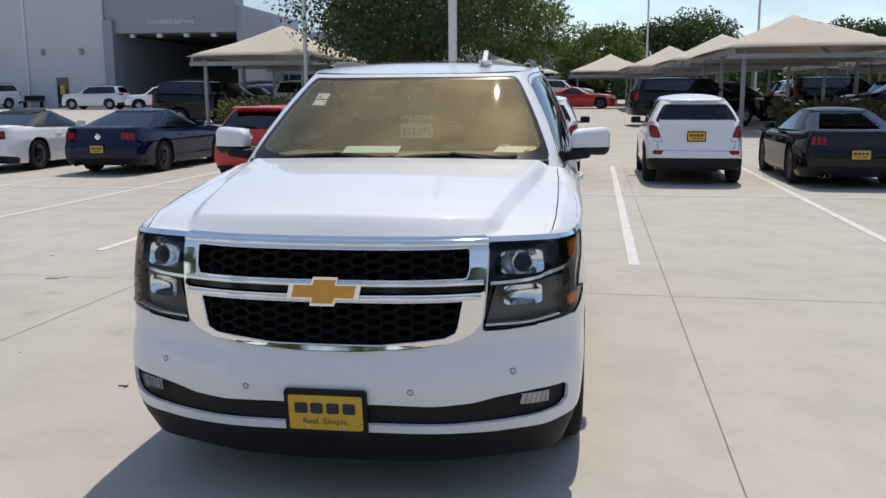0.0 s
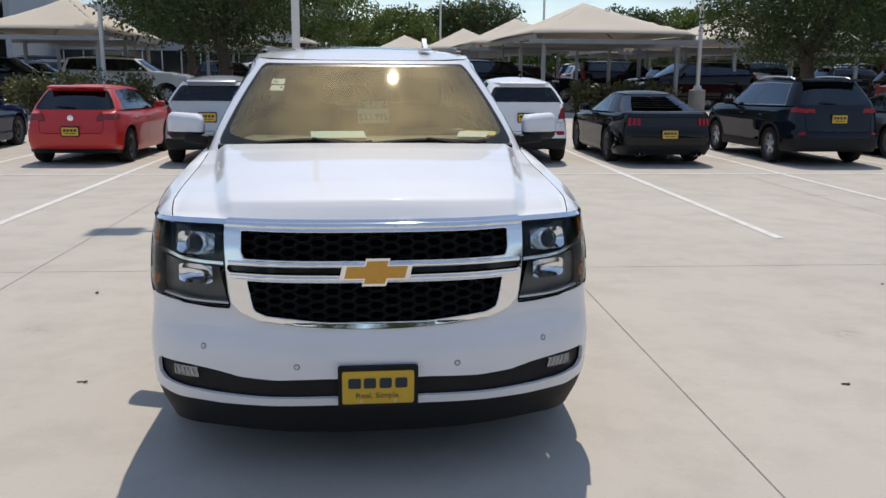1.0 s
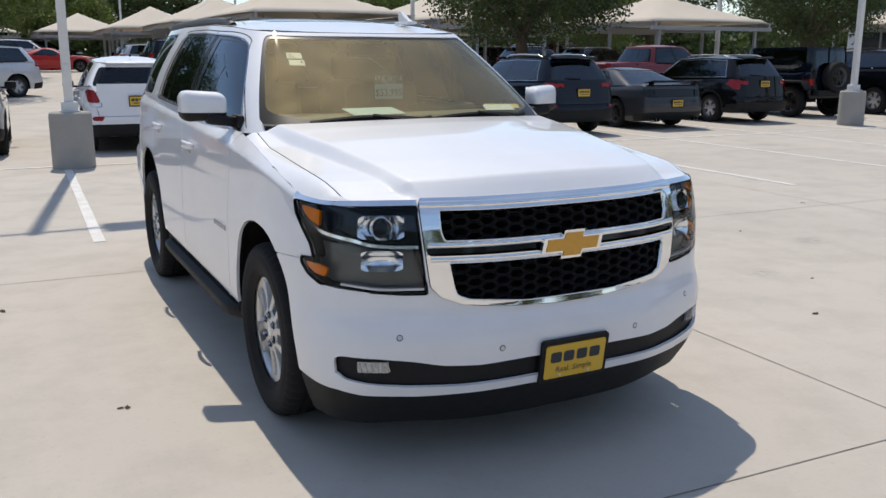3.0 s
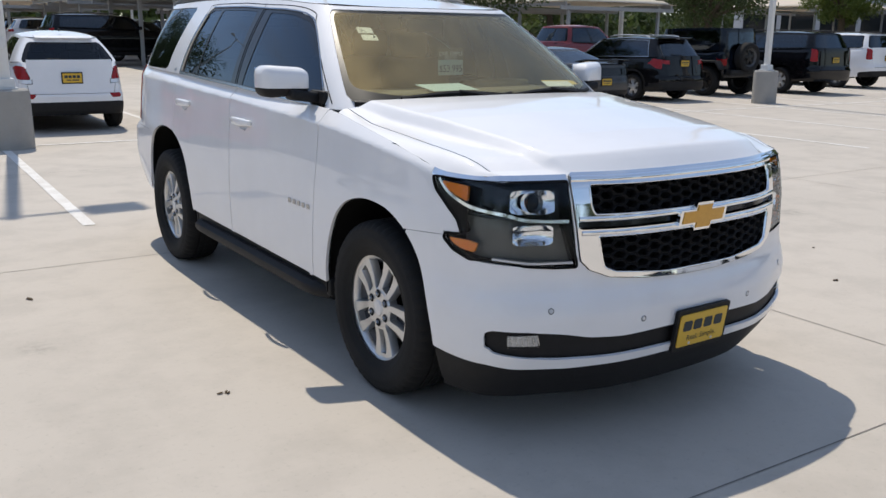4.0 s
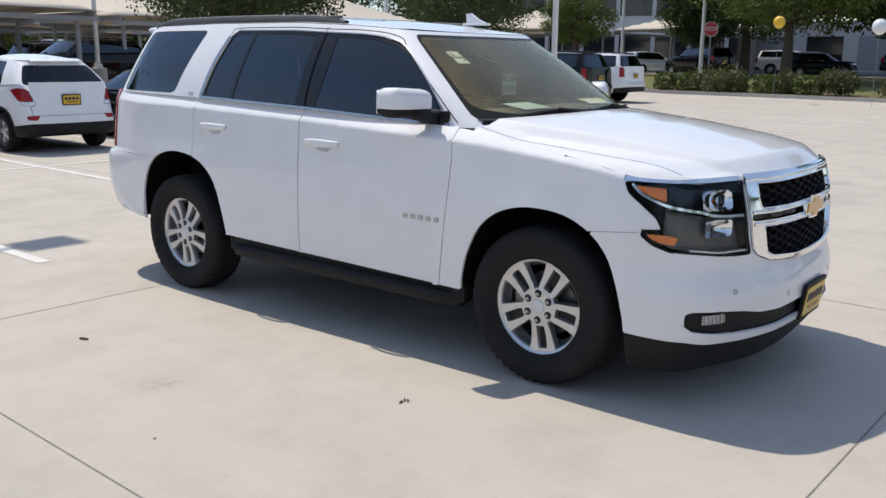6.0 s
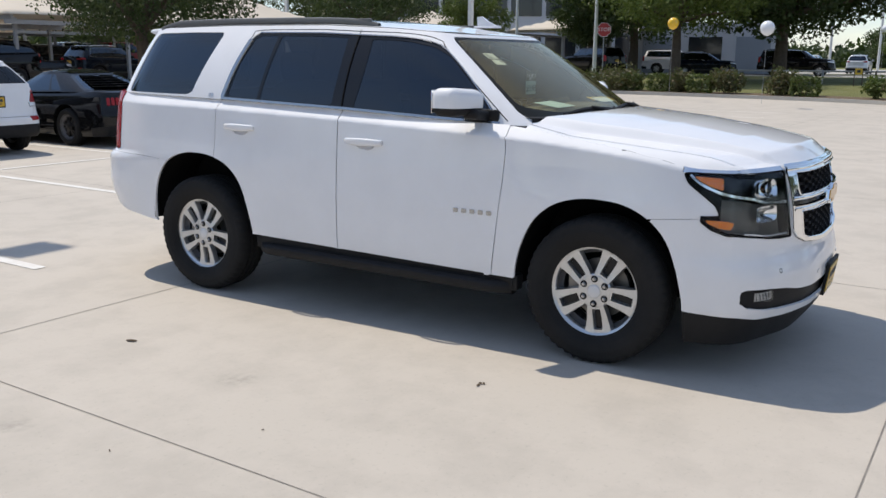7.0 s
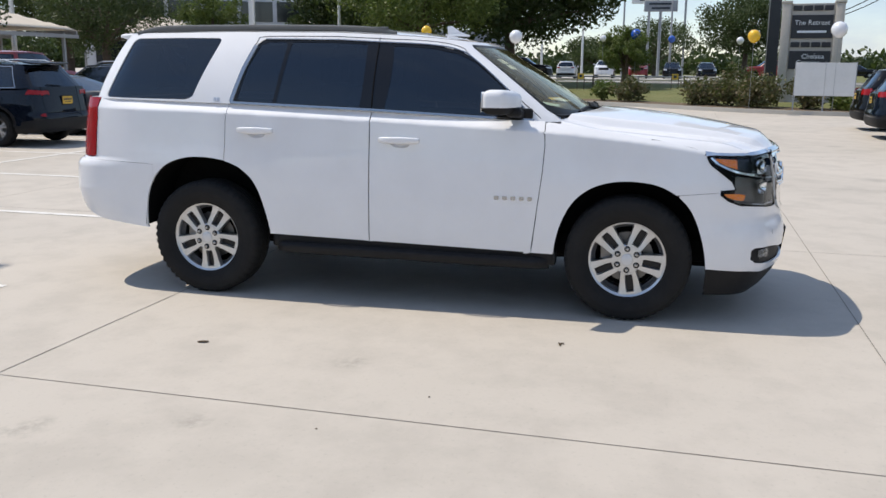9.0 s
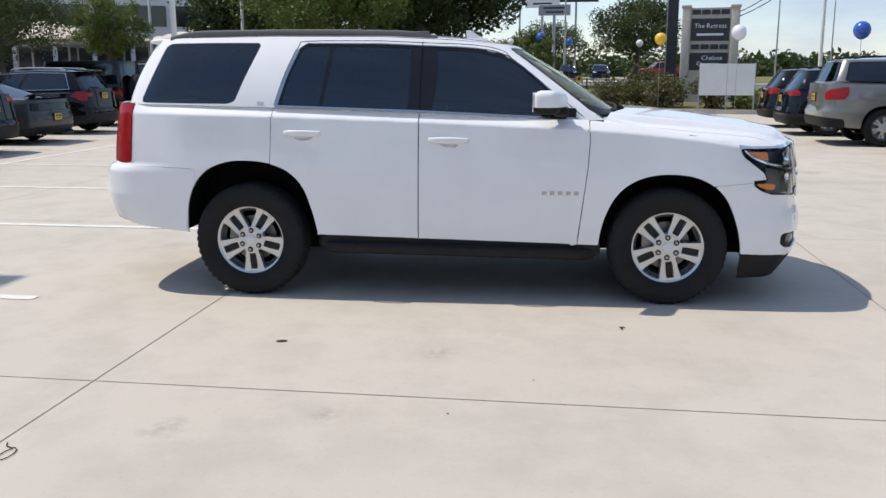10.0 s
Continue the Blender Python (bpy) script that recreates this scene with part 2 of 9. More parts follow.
def leaves(name, a, b_):
    m, nt, b = shader(name, a, 0.55, spec=0.35)
    info = nt.nodes.new("ShaderNodeNewGeometry")
    nt.links.new(mix(nt, info.outputs["Random Per Island"], a, b_), b.inputs["Base Color"])
    b.inputs["Subsurface Weight"].default_value = 0.0
    thin = node(nt, "ShaderNodeBsdfTranslucent")
    thin.inputs["Color"].default_value = (a[0] * 1.6, a[1] * 1.7, a[2], 1)
    mx = nt.nodes.new("ShaderNodeMixShader")
    mx.inputs[0].default_value = 0.25
    out = nt.nodes["Material Output"]
    nt.links.new(b.outputs[0], mx.inputs[1])
    nt.links.new(thin.outputs[0], mx.inputs[2])
    nt.links.new(mx.outputs[0], out.inputs[0])
    return m


CONCRETE = concrete()
OAK = leaves("oak_leaves", (0.036, 0.056, 0.018), (0.085, 0.108, 0.036))
LIGHT_LEAF = leaves("light_leaves", (0.075, 0.110, 0.026), (0.15, 0.175, 0.045))
SHRUB = leaves("shrub_leaves", (0.065, 0.085, 0.030), (0.15, 0.105, 0.055))
BOXWOOD = leaves("boxwood_leaves", (0.060, 0.085, 0.022), (0.125, 0.145, 0.040))
GRASS = mottled("lawn", (0.115, 0.135, 0.045), (0.205, 0.195, 0.085), 0.5, 0.9, 0.2, 0.9, 30, distance=0.05)
MULCH = mottled("mulch", (0.12, 0.085, 0.055), (0.20, 0.155, 0.11), 2, 0.95, 0.2, 0.9, 25, distance=0.05)
ASPHALT = mottled("asphalt", (0.075, 0.074, 0.072), (0.10, 0.098, 0.094), 0.6, 0.9, 0.25, 0.4, 50)

# ---- geometry helpers ----
def thing(name, label, category, group="", kind="", at=None):
    ob = new(name)
    ob.empty_display_size = 0.2
    if at is not None:
        ob.matrix_basis = at
    return tagged(ob, label, category, group, kind)


def mesh_part(name, verts, faces, material, parent=None, label="", angle=38):
    me = bpy.data.meshes.new(name)
    me.from_pydata([tuple(map(float, v)) for v in verts], [], [tuple(map(int, f)) for f in faces])
    me.polygons.foreach_set("use_smooth", [True] * len(me.polygons))
    me.set_sharp_from_angle(angle=radians(angle))
    me.materials.append(material)
    me.update()
    ob = new(name, me)
    ob.parent = parent
    return tagged(ob, label)


def part(name, bm, material, parent=None, label="", angle=38):
    me = bpy.data.meshes.new(name)
    bmesh.ops.recalc_face_normals(bm, faces=bm.faces)
    bm.to_mesh(me)
    bm.free()
    me.polygons.foreach_set("use_smooth", [True] * len(me.polygons))
    me.set_sharp_from_angle(angle=radians(angle))
    me.materials.append(material)
    ob = new(name, me)
    ob.parent = parent
    return tagged(ob, label)


def block(bm, size, at, bevel=0.0, segments=2, turn=None):
    """A box with rounded edges, added to bm. size and at in metres, turn a matrix about its middle."""
    made = bmesh.ops.create_cube(bm, size=1.0)["verts"]
    bmesh.ops.scale(bm, vec=size, verts=made)
    if bevel:
        edges = list({e for v in made for e in v.link_edges})
        made = list({v for f in bmesh.ops.bevel(bm, geom=edges, offset=bevel, segments=segments, affect="EDGES", profile=0.5)["faces"] for v in f.verts} | {v for v in made if v.is_valid})
    if turn is not None:
        bmesh.ops.transform(bm, matrix=turn.to_4x4(), verts=made)
    bmesh.ops.translate(bm, vec=at, verts=made)
    return made


def rod(bm, a, b, r1, r2=None, n=10, caps=True):
    """A round bar from a to b."""
    a, b = Vector(a), Vector(b)
    way = b - a
    made = bmesh.ops.create_cone(bm, cap_ends=caps, segments=n, radius1=r1, radius2=r1 if r2 is None else r2, depth=way.length)["verts"]
    bmesh.ops.transform(bm, matrix=Matrix.Translation((a + b) / 2) @ way.to_track_quat("Z", "Y").to_matrix().to_4x4(), verts=made)
    return made


def lathe(profile, n, axis="x", wave=None):
    """Verts and faces of a profile of (radius, along) turned about an axis through the origin."""
    verts, faces, m = [], [], len(profile)
    for i in range(n):
        a = 2 * math.pi * i / n
        for j, (r, h) in enumerate(profile):
            rr = r + (wave(i, j) if wave else 0.0)
            verts.append((h, rr * math.cos(a), rr * math.sin(a)) if axis == "x" else (rr * math.cos(a), rr * math.sin(a), h))
    for i in range(n):
        for j in range(m - 1):
            faces.append((i * m + j, i * m + j + 1, (i + 1) % n * m + j + 1, (i + 1) % n * m + j))
    return verts, faces


def joined(*pieces):
    verts, faces = [], []
    for v, f in pieces:
        k = len(verts)
        verts += list(v)
        faces += [tuple(i + k for i in face) for face in f]
    return verts, faces


def plate_shape(outline, depth, place):
    """A flat outline of (a, b), thickened; place maps (a, b, height) to a point."""
    n = len(outline)
    verts = [place(a, b, depth) for a, b in outline] + [place(a, b, 0.0) for a, b in outline]
    faces = [tuple(range(n)), tuple(range(2 * n - 1, n - 1, -1))] + [(i, (i + 1) % n, n + (i + 1) % n, n + i) for i in range(n)]
    return verts, faces


def rounded(w, h, r, n=4):
    """A rounded rectangle round the origin."""
    out = []
    for cx, cy, a0 in ((w / 2 - r, h / 2 - r, 0), (-w / 2 + r, h / 2 - r, 90), (-w / 2 + r, -h / 2 + r, 180), (w / 2 - r, -h / 2 + r, 270)):
        out += [(cx + r * math.cos(radians(a0 + 90 * k / n)), cy + r * math.sin(radians(a0 + 90 * k / n))) for k in range(n + 1)]
    return out


def soft_outline(points, cut=0.02, n=3):
    """Rounds the corners of an outline."""
    out, k = [], len(points)
    for i in range(k):
        p, a, b = (np.array(points[j], float) for j in (i, i - 1, (i + 1) % k))
        la, lb = np.linalg.norm(a - p), np.linalg.norm(b - p)
        pa, pb = p + (a - p) * min(cut / max(la, 1e-9), 0.45), p + (b - p) * min(cut / max(lb, 1e-9), 0.45)
        for t in np.linspace(0, 1, n + 1):
            out.append(tuple((1 - t) ** 2 * pa + 2 * t * (1 - t) * p + t * t * pb))
    return out


def smooth(a, b, x):
    t = np.clip((np.asarray(x, float) - a) / (b - a), 0, 1)
    return t * t * (3 - 2 * t)


def spline(points, n=14):
    """A dense smooth curve through points; returns it and the index of each point in it."""
    p = np.array(points, float)
    ends = [2 * p[0] - p[1], 2 * p[-1] - p[-2]]
    flip = np.array([-1.0] + [1.0] * (p.shape[1] - 1))
    for k, (a, b) in enumerate(((0, 1), (-1, -2))):
        if p[a, 0] == 0:
            ends[k] = p[b] * flip
    p = np.vstack([ends[0], p, ends[1]])
    out = []
    for i in range(1, len(p) - 2):
        for t in np.arange(n) / n:
            out.append(0.5 * (2 * p[i] + (p[i + 1] - p[i - 1]) * t + (2 * p[i - 1] - 5 * p[i] + 4 * p[i + 1] - p[i + 2]) * t * t + (3 * p[i] - p[i - 1] - 3 * p[i + 1] + p[i + 2]) * t**3))
    return np.array(out + [p[-2]])


def inside(poly, pts):
    poly = np.asarray(poly, float)
    x, y = pts[..., 0], pts[..., 1]
    hit = np.zeros(x.shape, bool)
    for (ax, ay), (bx, by) in zip(poly, np.roll(poly, -1, 0)):
        if ay != by:
            hit ^= ((ay > y) != (by > y)) & (x < (bx - ax) * (y - ay) / (by - ay) + ax)
    return hit


class Sheet:
    """A curved sheet over a grid of (u, v), cut along outlines into panels with clean edges."""

    def __init__(self, us, vs, place, middle):
        self.uv = np.stack(np.meshgrid(us, vs, indexing="ij"), -1)
        self.place, self.middle = place, np.array(middle, float)
        self.locked = np.zeros(self.uv.shape[:2], bool)
        self.cuts, self.panels = [], None

    def cut(self, name, poly):
        poly = np.array(poly, float)
        uv, (nu, nv) = self.uv, self.uv.shape[:2]
        ins = inside(poly, uv)
        best = {}
        for du, dv in ((1, 0), (0, 1)):
            diff = np.argwhere(ins[: nu - du, : nv - dv] != ins[du:, dv:])
            for i, j in diff:
                a, b = uv[i, j], uv[i + du, j + dv]
                d, found = b - a, None
                for p, q in zip(poly, np.roll(poly, -1, 0)):
                    e = q - p
                    den = d[0] * e[1] - d[1] * e[0]
                    if abs(den) > 1e-12:
                        w = p - a
                        t, s = (w[0] * e[1] - w[1] * e[0]) / den, (w[0] * d[1] - w[1] * d[0]) / den
                        if -1e-9 <= t <= 1 + 1e-9 and -1e-9 <= s <= 1 + 1e-9:
                            found = min(max(t, 0), 1)
                            break
                if found is None:
                    continue
                at = a + found * d
                ends = [((i, j), found), ((i + du, j + dv), 1 - found)]
                ends.sort(key=lambda x: (bool(self.locked[x[0]]) and x[1] > 0.02, x[1]))
                key, far = ends[0]
                if self.locked[key] and far > 0.02:
                    continue
                if key not in best or far < best[key][0]:
                    best[key] = (far, at)
        on = np.zeros(ins.shape, bool)
        for key, (far, at) in best.items():
            uv[key], on[key], self.locked[key] = at, True, True
        self.cuts.append((name, poly, on))

    def finish(self, base):
        nu, nv = self.uv.shape[:2]
        ids = np.arange(nu * nv).reshape(nu, nv)
        quads = np.stack([ids[:-1, :-1], ids[1:, :-1], ids[1:, 1:], ids[:-1, 1:]], -1).reshape(-1, 4)
        flat = self.uv.reshape(-1, 2)
        diag = np.zeros(len(quads), int)
        for name, poly, on in self.cuts:
            o = on.reshape(-1)[quads]
            count = o.sum(1)
            two = (count == 2)
            diag[two & o[:, 0] & o[:, 2]] = 1
            diag[two & o[:, 1] & o[:, 3]] = 2
            three = count == 3
            diag[three & (~o[:, 0] | ~o[:, 2])] = 2
            diag[three & (~o[:, 1] | ~o[:, 3])] = 1
        faces = []
        for q, d in zip(quads.tolist(), diag.tolist()):
            if d == 1:
                faces += [(q[0], q[1], q[2]), (q[0], q[2], q[3])]
            elif d == 2:
                faces += [(q[0], q[1], q[3]), (q[1], q[2], q[3])]
            else:
                faces.append(tuple(q))
        cent = np.array([flat[list(f)].mean(0) for f in faces])
        names = np.array([base] * len(faces), dtype=object)
        for name, poly, on in self.cuts:
            names[inside(poly, cent)] = name
        self.panels = {}
        for f, n in zip(faces, names):
            self.panels.setdefault(n, []).append(f)
        self.points = np.array(self.place(flat[:, 0], flat[:, 1])).T
        self.normals = self.normal(flat[:, 0], flat[:, 1])
        seam = np.abs(self.points[:, 0]) < 1e-4
        self.normals[seam, 0] = 0.0
        self.normals /= np.linalg.norm(self.normals, axis=1, keepdims=True) + 1e-12
        return self

    def normal(self, u, v, e=2e-3):
        u, v = np.asarray(u, float), np.asarray(v, float)
        du = np.array(self.place(u + e, v)) - np.array(self.place(u - e, v))
        dv = np.array(self.place(u, v + e)) - np.array(self.place(u, v - e))
        n = np.cross(du.T, dv.T)
        n /= np.linalg.norm(n, axis=-1, keepdims=True) + 1e-12
        away = np.array(self.place(u, v)).T - self.middle
        return n * np.sign((n * away).sum(-1, keepdims=True))

    def spot(self, u, v, high=0.0):
        """A point of the sheet and its outward normal."""
        p, n = np.array(self.place(np.array([u]), np.array([v]))).T[0], self.normal(np.array([u]), np.array([v]))[0]
        return p + n * high, n

    def panel(self, names, off=0.0, gap=0.0025, rim=0.015, side=0):
        """Verts and faces of one or more panels. side 1: as it stands, -1: mirrored, 0: both halves welded at x = 0."""
        faces = [f for n in ([names] if isinstance(names, str) else names) for f in self.panels.get(n, [])]
        if not faces:
            return [], []
        used = sorted({i for f in faces for i in f})
        back = {i: k for k, i in enumerate(used)}
        pts, nor = self.points[used] + off * self.normals[used], self.normals[used]
        faces = [tuple(back[i] for i in f) for f in faces]
        u0 = self.uv.reshape(-1, 2)[used][:, 0]
        # turn faces outward
        f0 = max(faces, key=len)
        a, b, c = pts[f0[0]], pts[f0[1]], pts[f0[2]]
        if np.dot(np.cross(b - a, c - a), nor[f0[0]]) < 0:
            faces = [f[::-1] for f in faces]
        flip = np.array([-1.0, 1.0, 1.0])
        if side == -1:
            pts, nor, faces = pts * flip, nor * flip, [f[::-1] for f in faces]
        elif side == 0:
            seam = np.abs(pts[:, 0]) < 1e-4
            n = len(pts)
            other = np.where(seam, np.arange(n), np.arange(n) + n)
            pts, nor = np.vstack([pts, pts * flip]), np.vstack([nor, nor * flip])
            faces = faces + [tuple(int(other[i]) for i in f[::-1]) for f in faces]
        count = {}
        for f in faces:
            for a, b in zip(f, f[1:] + f[:1]):
                count.setdefault((min(a, b), max(a, b)), []).append((a, b))
        edge = [v[0] for v in count.values() if len(v) == 1]
        pull = {}
        rims = {i for e in edge for i in e}
        for f in faces:
            if any(i in rims for i in f):
                c = pts[list(f)].mean(0)
                for i in f:
                    if i in rims:
                        pull[i] = pull.get(i, 0) + (c - pts[i])
        pts = pts.copy()
        for i, d in pull.items():
            d = d - nor[i] * np.dot(d, nor[i])
            ln = np.linalg.norm(d)
            if ln > 1e-9:
                step = d / ln * gap
                if abs(pts[i, 0]) < 1e-4:
                    step[0] = 0.0
                pts[i] += step
        verts = list(pts)
        if rim:
            low = {}
            for i in rims:
                low[i] = len(verts)
                verts.append(pts[i] - nor[i] * rim)
            faces = faces + [(b, a, low[a], low[b]) for a, b in edge]
        return verts, faces


def sheet_part(sheet, names, label_name, material, parent, side=0, off=0.0, gap=0.0025, rim=0.015, label=""):
    v, f = sheet.panel(names, off, gap, rim, side)
    return mesh_part(label_name, v, f, material, parent, label) if f else None


def table(x, *pairs):
    a = np.array(pairs, float)
    return np.interp(x, a[:, 0], a[:, 1])

# ---- wheels, shared by all vehicles ----
def wheel_meshes(r, width, rim_r, spokes, twin, face, n=48, grooves=True):
    """Meshes of a wheel whose outer face looks along +x: tyre, rim, spokes, hub, lugs, disc."""
    w = width / 2
    prof = [(rim_r - 0.012, -w * 0.78), (rim_r + 0.02, -w * 0.86), ((r + rim_r) / 2, -w), (r - 0.035, -w * 0.93), (r - 0.010, -w * 0.80), (r, -w * 0.55),
            (r, -w * 0.33), (r - 0.009, -w * 0.31), (r - 0.009, -w * 0.27), (r, -w * 0.25), (r, w * 0.25), (r - 0.009, w * 0.27), (r - 0.009, w * 0.31), (r, w * 0.33),
            (r, w * 0.55), (r - 0.010, w * 0.80), (r - 0.035, w * 0.93), ((r + rim_r) / 2 + 0.02, w), ((r + rim_r) / 2, w * 1.0), (rim_r + 0.03, w * 0.93), (rim_r + 0.012, w * 0.84), (rim_r - 0.012, w * 0.78)]
    groove = {4, 5, 14, 15, 16}
    tyre = lathe(prof, n, "x", (lambda i, j: -0.009 if grooves and j in groove and i % 3 == 0 else 0.0))
    barrel = lathe([(rim_r - 0.008, -w * 0.8), (rim_r - 0.045, -w * 0.5), (rim_r - 0.05, w * 0.4), (rim_r - 0.022, w * 0.68), (rim_r - 0.004, w * 0.80), (rim_r + 0.004, w * 0.86), (rim_r + 0.006, w * 0.80), (rim_r - 0.002, w * 0.74)], n)
    x1 = w * face
    # one cast face: a dished plate with windows between the spokes, each window walled towards the back
    sector = "..SSSS...." if not twin else ".SSsSS...."
    per = len(sector) * 2
    na, hub_r, out_r = spokes * per, rim_r * 0.34, rim_r - 0.006
    rows = [(0.012, 0.016), (hub_r * 0.42, 0.015), (hub_r * 0.50, 0.004), (hub_r * 0.92, 0.004), (hub_r * 1.05, 0.0), (rim_r * 0.52, -0.004), (rim_r * 0.72, -0.010), (rim_r * 0.87, -0.010), (rim_r * 0.93, -0.004), (out_r, 0.006), (rim_r + 0.006, 0.004)]
    verts, faces, m = [], [], len(rows)
    for i in range(na):
        a = 2 * math.pi * i / na
        for rad, up in rows:
            verts.append((x1 + up, rad * math.cos(a), rad * math.sin(a)))
    for i in range(na):
        mark = sector[(i % per) // 2]
        for j in range(m - 1):
            if (mark == "." and 4 <= j <= 7) or (mark == "s" and 5 <= j <= 7):
                continue
            faces.append((i * m + j, i * m + j + 1, (i + 1) % na * m + j + 1, (i + 1) % na * m + j))
    count = {}
    for f in faces:
        for a, b in zip(f, f[1:] + f[:1]):
            count[(min(a, b), max(a, b))] = count.get((min(a, b), max(a, b)), []) + [(a, b)]
    low = {}
    for users in list(count.values()):
        if len(users) == 1:
            a, b = users[0]
            if a % m in (0, m - 1) and b % m in (0, m - 1):
                continue
            for q in (a, b):
                if q not in low:
                    low[q] = len(verts)
                    verts.append((verts[q][0] - 0.035, verts[q][1], verts[q][2]))
            faces.append((b, a, low[a], low[b]))
    faces.append(tuple(i * m for i in range(na))[::-1])
    disc = lathe([(0.0, -w * 0.02), (rim_r * 0.78, -w * 0.02), (rim_r * 0.78, -w * 0.12)], 24)
    drum = lathe([(rim_r - 0.05, -w * 0.45), (0.0, -w * 0.45)], 20)
    return {"tyre": tyre, "barrel": barrel, "face": (verts, faces), "disc": disc, "drum": drum}


WHEELS = {}


def add_wheel(parent, at, side, r=0.40, width=0.265, rim_r=0.235, spokes=6, twin=True, face=0.55, alloy=None, n=48):
    """A wheel as a part with tyre, barrel and disc; side -1 or 1 is the way its face looks along x. Meshes are shared."""
    alloy = alloy or ALLOY
    key = (r, width, rim_r, spokes, twin, face, alloy.name, n)
    if key not in WHEELS:
        g = wheel_meshes(r, width, rim_r, spokes, twin, face, n)
        WHEELS[key] = []
        for name, data, mat in (("wheel", g["face"], alloy), ("tyre", g["tyre"], RUBBER), ("rim_barrel", g["barrel"], POCKET_SHADE), ("brake_disc", g["disc"], DISC), ("backing", g["drum"], LINER)):
            ob = mesh_part(name, *data, mat)
            WHEELS[key].append((name, ob.data))
            bpy.data.objects.remove(ob)
    w = new("wheel", WHEELS[key][0][1])
    w.parent = parent
    w.matrix_basis = pose(*at, 0, 0, 0 if side > 0 else 180)
    for name, me in WHEELS[key][1:]:
        new(name, me).parent = w
    return w


# ---- the big SUV wheel: five split spokes, six nuts ----
SUV_WHEEL = []


def suv_wheel_parts(r=0.405, width=0.270, rim_r=0.256):
    """(name, verts, faces, material) of every piece, the rim lip first; the face looks along +x."""
    w = width / 2
    x1 = w * 0.66
    prof = [(rim_r - 0.012, -w * 0.78), (rim_r + 0.02, -w * 0.86), ((r + rim_r) / 2, -w), (r - 0.035, -w * 0.93), (r - 0.010, -w * 0.80), (r, -w * 0.55), (r, -w * 0.36), (r - 0.010, -w * 0.34), (r - 0.010, -w * 0.28), (r, -w * 0.26), (r, -w * 0.05),
            (r - 0.010, -w * 0.03), (r - 0.010, w * 0.03), (r, w * 0.05), (r, w * 0.26), (r - 0.010, w * 0.28), (r - 0.010, w * 0.34), (r, w * 0.36), (r, w * 0.55), (r - 0.008, w * 0.80), (r - 0.022, w * 0.90), (r - 0.036, w * 0.945), (r - 0.042, w * 0.940), (r - 0.060, w * 0.985),
            (r - 0.085, w * 1.0), (r - 0.088, w * 0.988), (r - 0.112, w * 0.975), (rim_r + 0.024, w * 0.93), (rim_r + 0.020, w * 0.905), (rim_r + 0.006, w * 0.84), (rim_r - 0.012, w * 0.76)]
    deep = {4: 0.009, 5: 0.003, 6: 0.003, 17: 0.003, 18: 0.003, 19: 0.010, 20: 0.009, 21: 0.003, 9: 0.003, 10: 0.003, 13: 0.003, 14: 0.003}
    out = []
    lip = lathe([(rim_r - 0.030, x1 - 0.030), (rim_r - 0.027, x1 - 0.006), (rim_r - 0.022, x1 - 0.001), (rim_r - 0.004, x1 + 0.004), (rim_r + 0.004, x1 + 0.010), (rim_r + 0.007, x1 + 0.008), (rim_r + 0.007, x1 - 0.004)], 72)
    out.append(("wheel", *lip, ALLOY))
    out.append(("tyre", *lathe(prof, 150, "x", lambda i, j: -deep.get(j, 0.0) if i % 3 == 0 else 0.0), RUBBER))
    out.append(("rim_barrel", *lathe([(rim_r - 0.008, -w * 0.8), (rim_r - 0.045, -w * 0.5), (rim_r - 0.05, w * 0.2), (rim_r - 0.040, x1 - 0.055), (rim_r - 0.029, x1 - 0.028)], 60), POCKET_SHADE))
    for k in range(5):
        a = radians(62 + 72 * k)
        d, s = np.array([0, math.cos(a), math.sin(a)]), np.array([0, -math.sin(a), math.cos(a)])
        for sgn in (-1, 1):
            top, side = [], []
            rows = [(0.066, 0.030, 0.014, 0.004), (0.088, 0.0340, 0.0150, 0.004), (0.112, 0.0385, 0.0165, 0.000), (0.150, 0.0425, 0.0185, -0.005), (0.195, 0.0475, 0.0235, -0.005), (0.218, 0.0500, 0.0290, -0.002), (rim_r - 0.024, 0.052, 0.038, 0.0)]
            verts = []
            for rad, off, hw, up in rows:
                for q, dx in ((-1.10, -0.040), (-1.0, -0.005), (-0.88, 0.0), (0.88, 0.0), (1.0, -0.005), (1.10, -0.040)):
                    verts.append(tuple(d * rad + s * sgn * (off + q * hw) + np.array([x1 + up + dx, 0, 0])))
            faces = [(i * 6 + j, i * 6 + j + 1, i * 6 + j + 7, i * 6 + j + 6) for i in range(len(rows) - 1) for j in range(5)]
            if sgn < 0:
                faces = [f[::-1] for f in faces]
            out.append(("spoke", verts, faces, ALLOY))
        # bridges that close the slot at both ends
        for rad0, rad1, up in ((0.070, 0.100, 0.002), (0.216, rim_r - 0.022, -0.002)):
            verts = [tuple(d * rr + s * ss * 0.026 + np.array([x1 + up + dx, 0, 0])) for rr, dx in ((rad0, 0.0), (rad1, 0.0), (rad1 if rad0 < 0.1 else rad0, -0.04)) for ss in (-1, 1)]
            out.append(("spoke_bridge", verts, [(0, 1, 3, 2), (2, 3, 5, 4)] if rad0 < 0.1 else [(0, 1, 3, 2), (0, 1, 5, 4)], ALLOY))
        verts = [tuple(d * rr + s * ss * 0.024 + np.array([x1 - 0.034, 0, 0])) for rr in (0.098, 0.220) for ss in (-1, 1)]
        out.append(("slot_floor", verts, [(0, 1, 3, 2)], DARK_ALLOY))
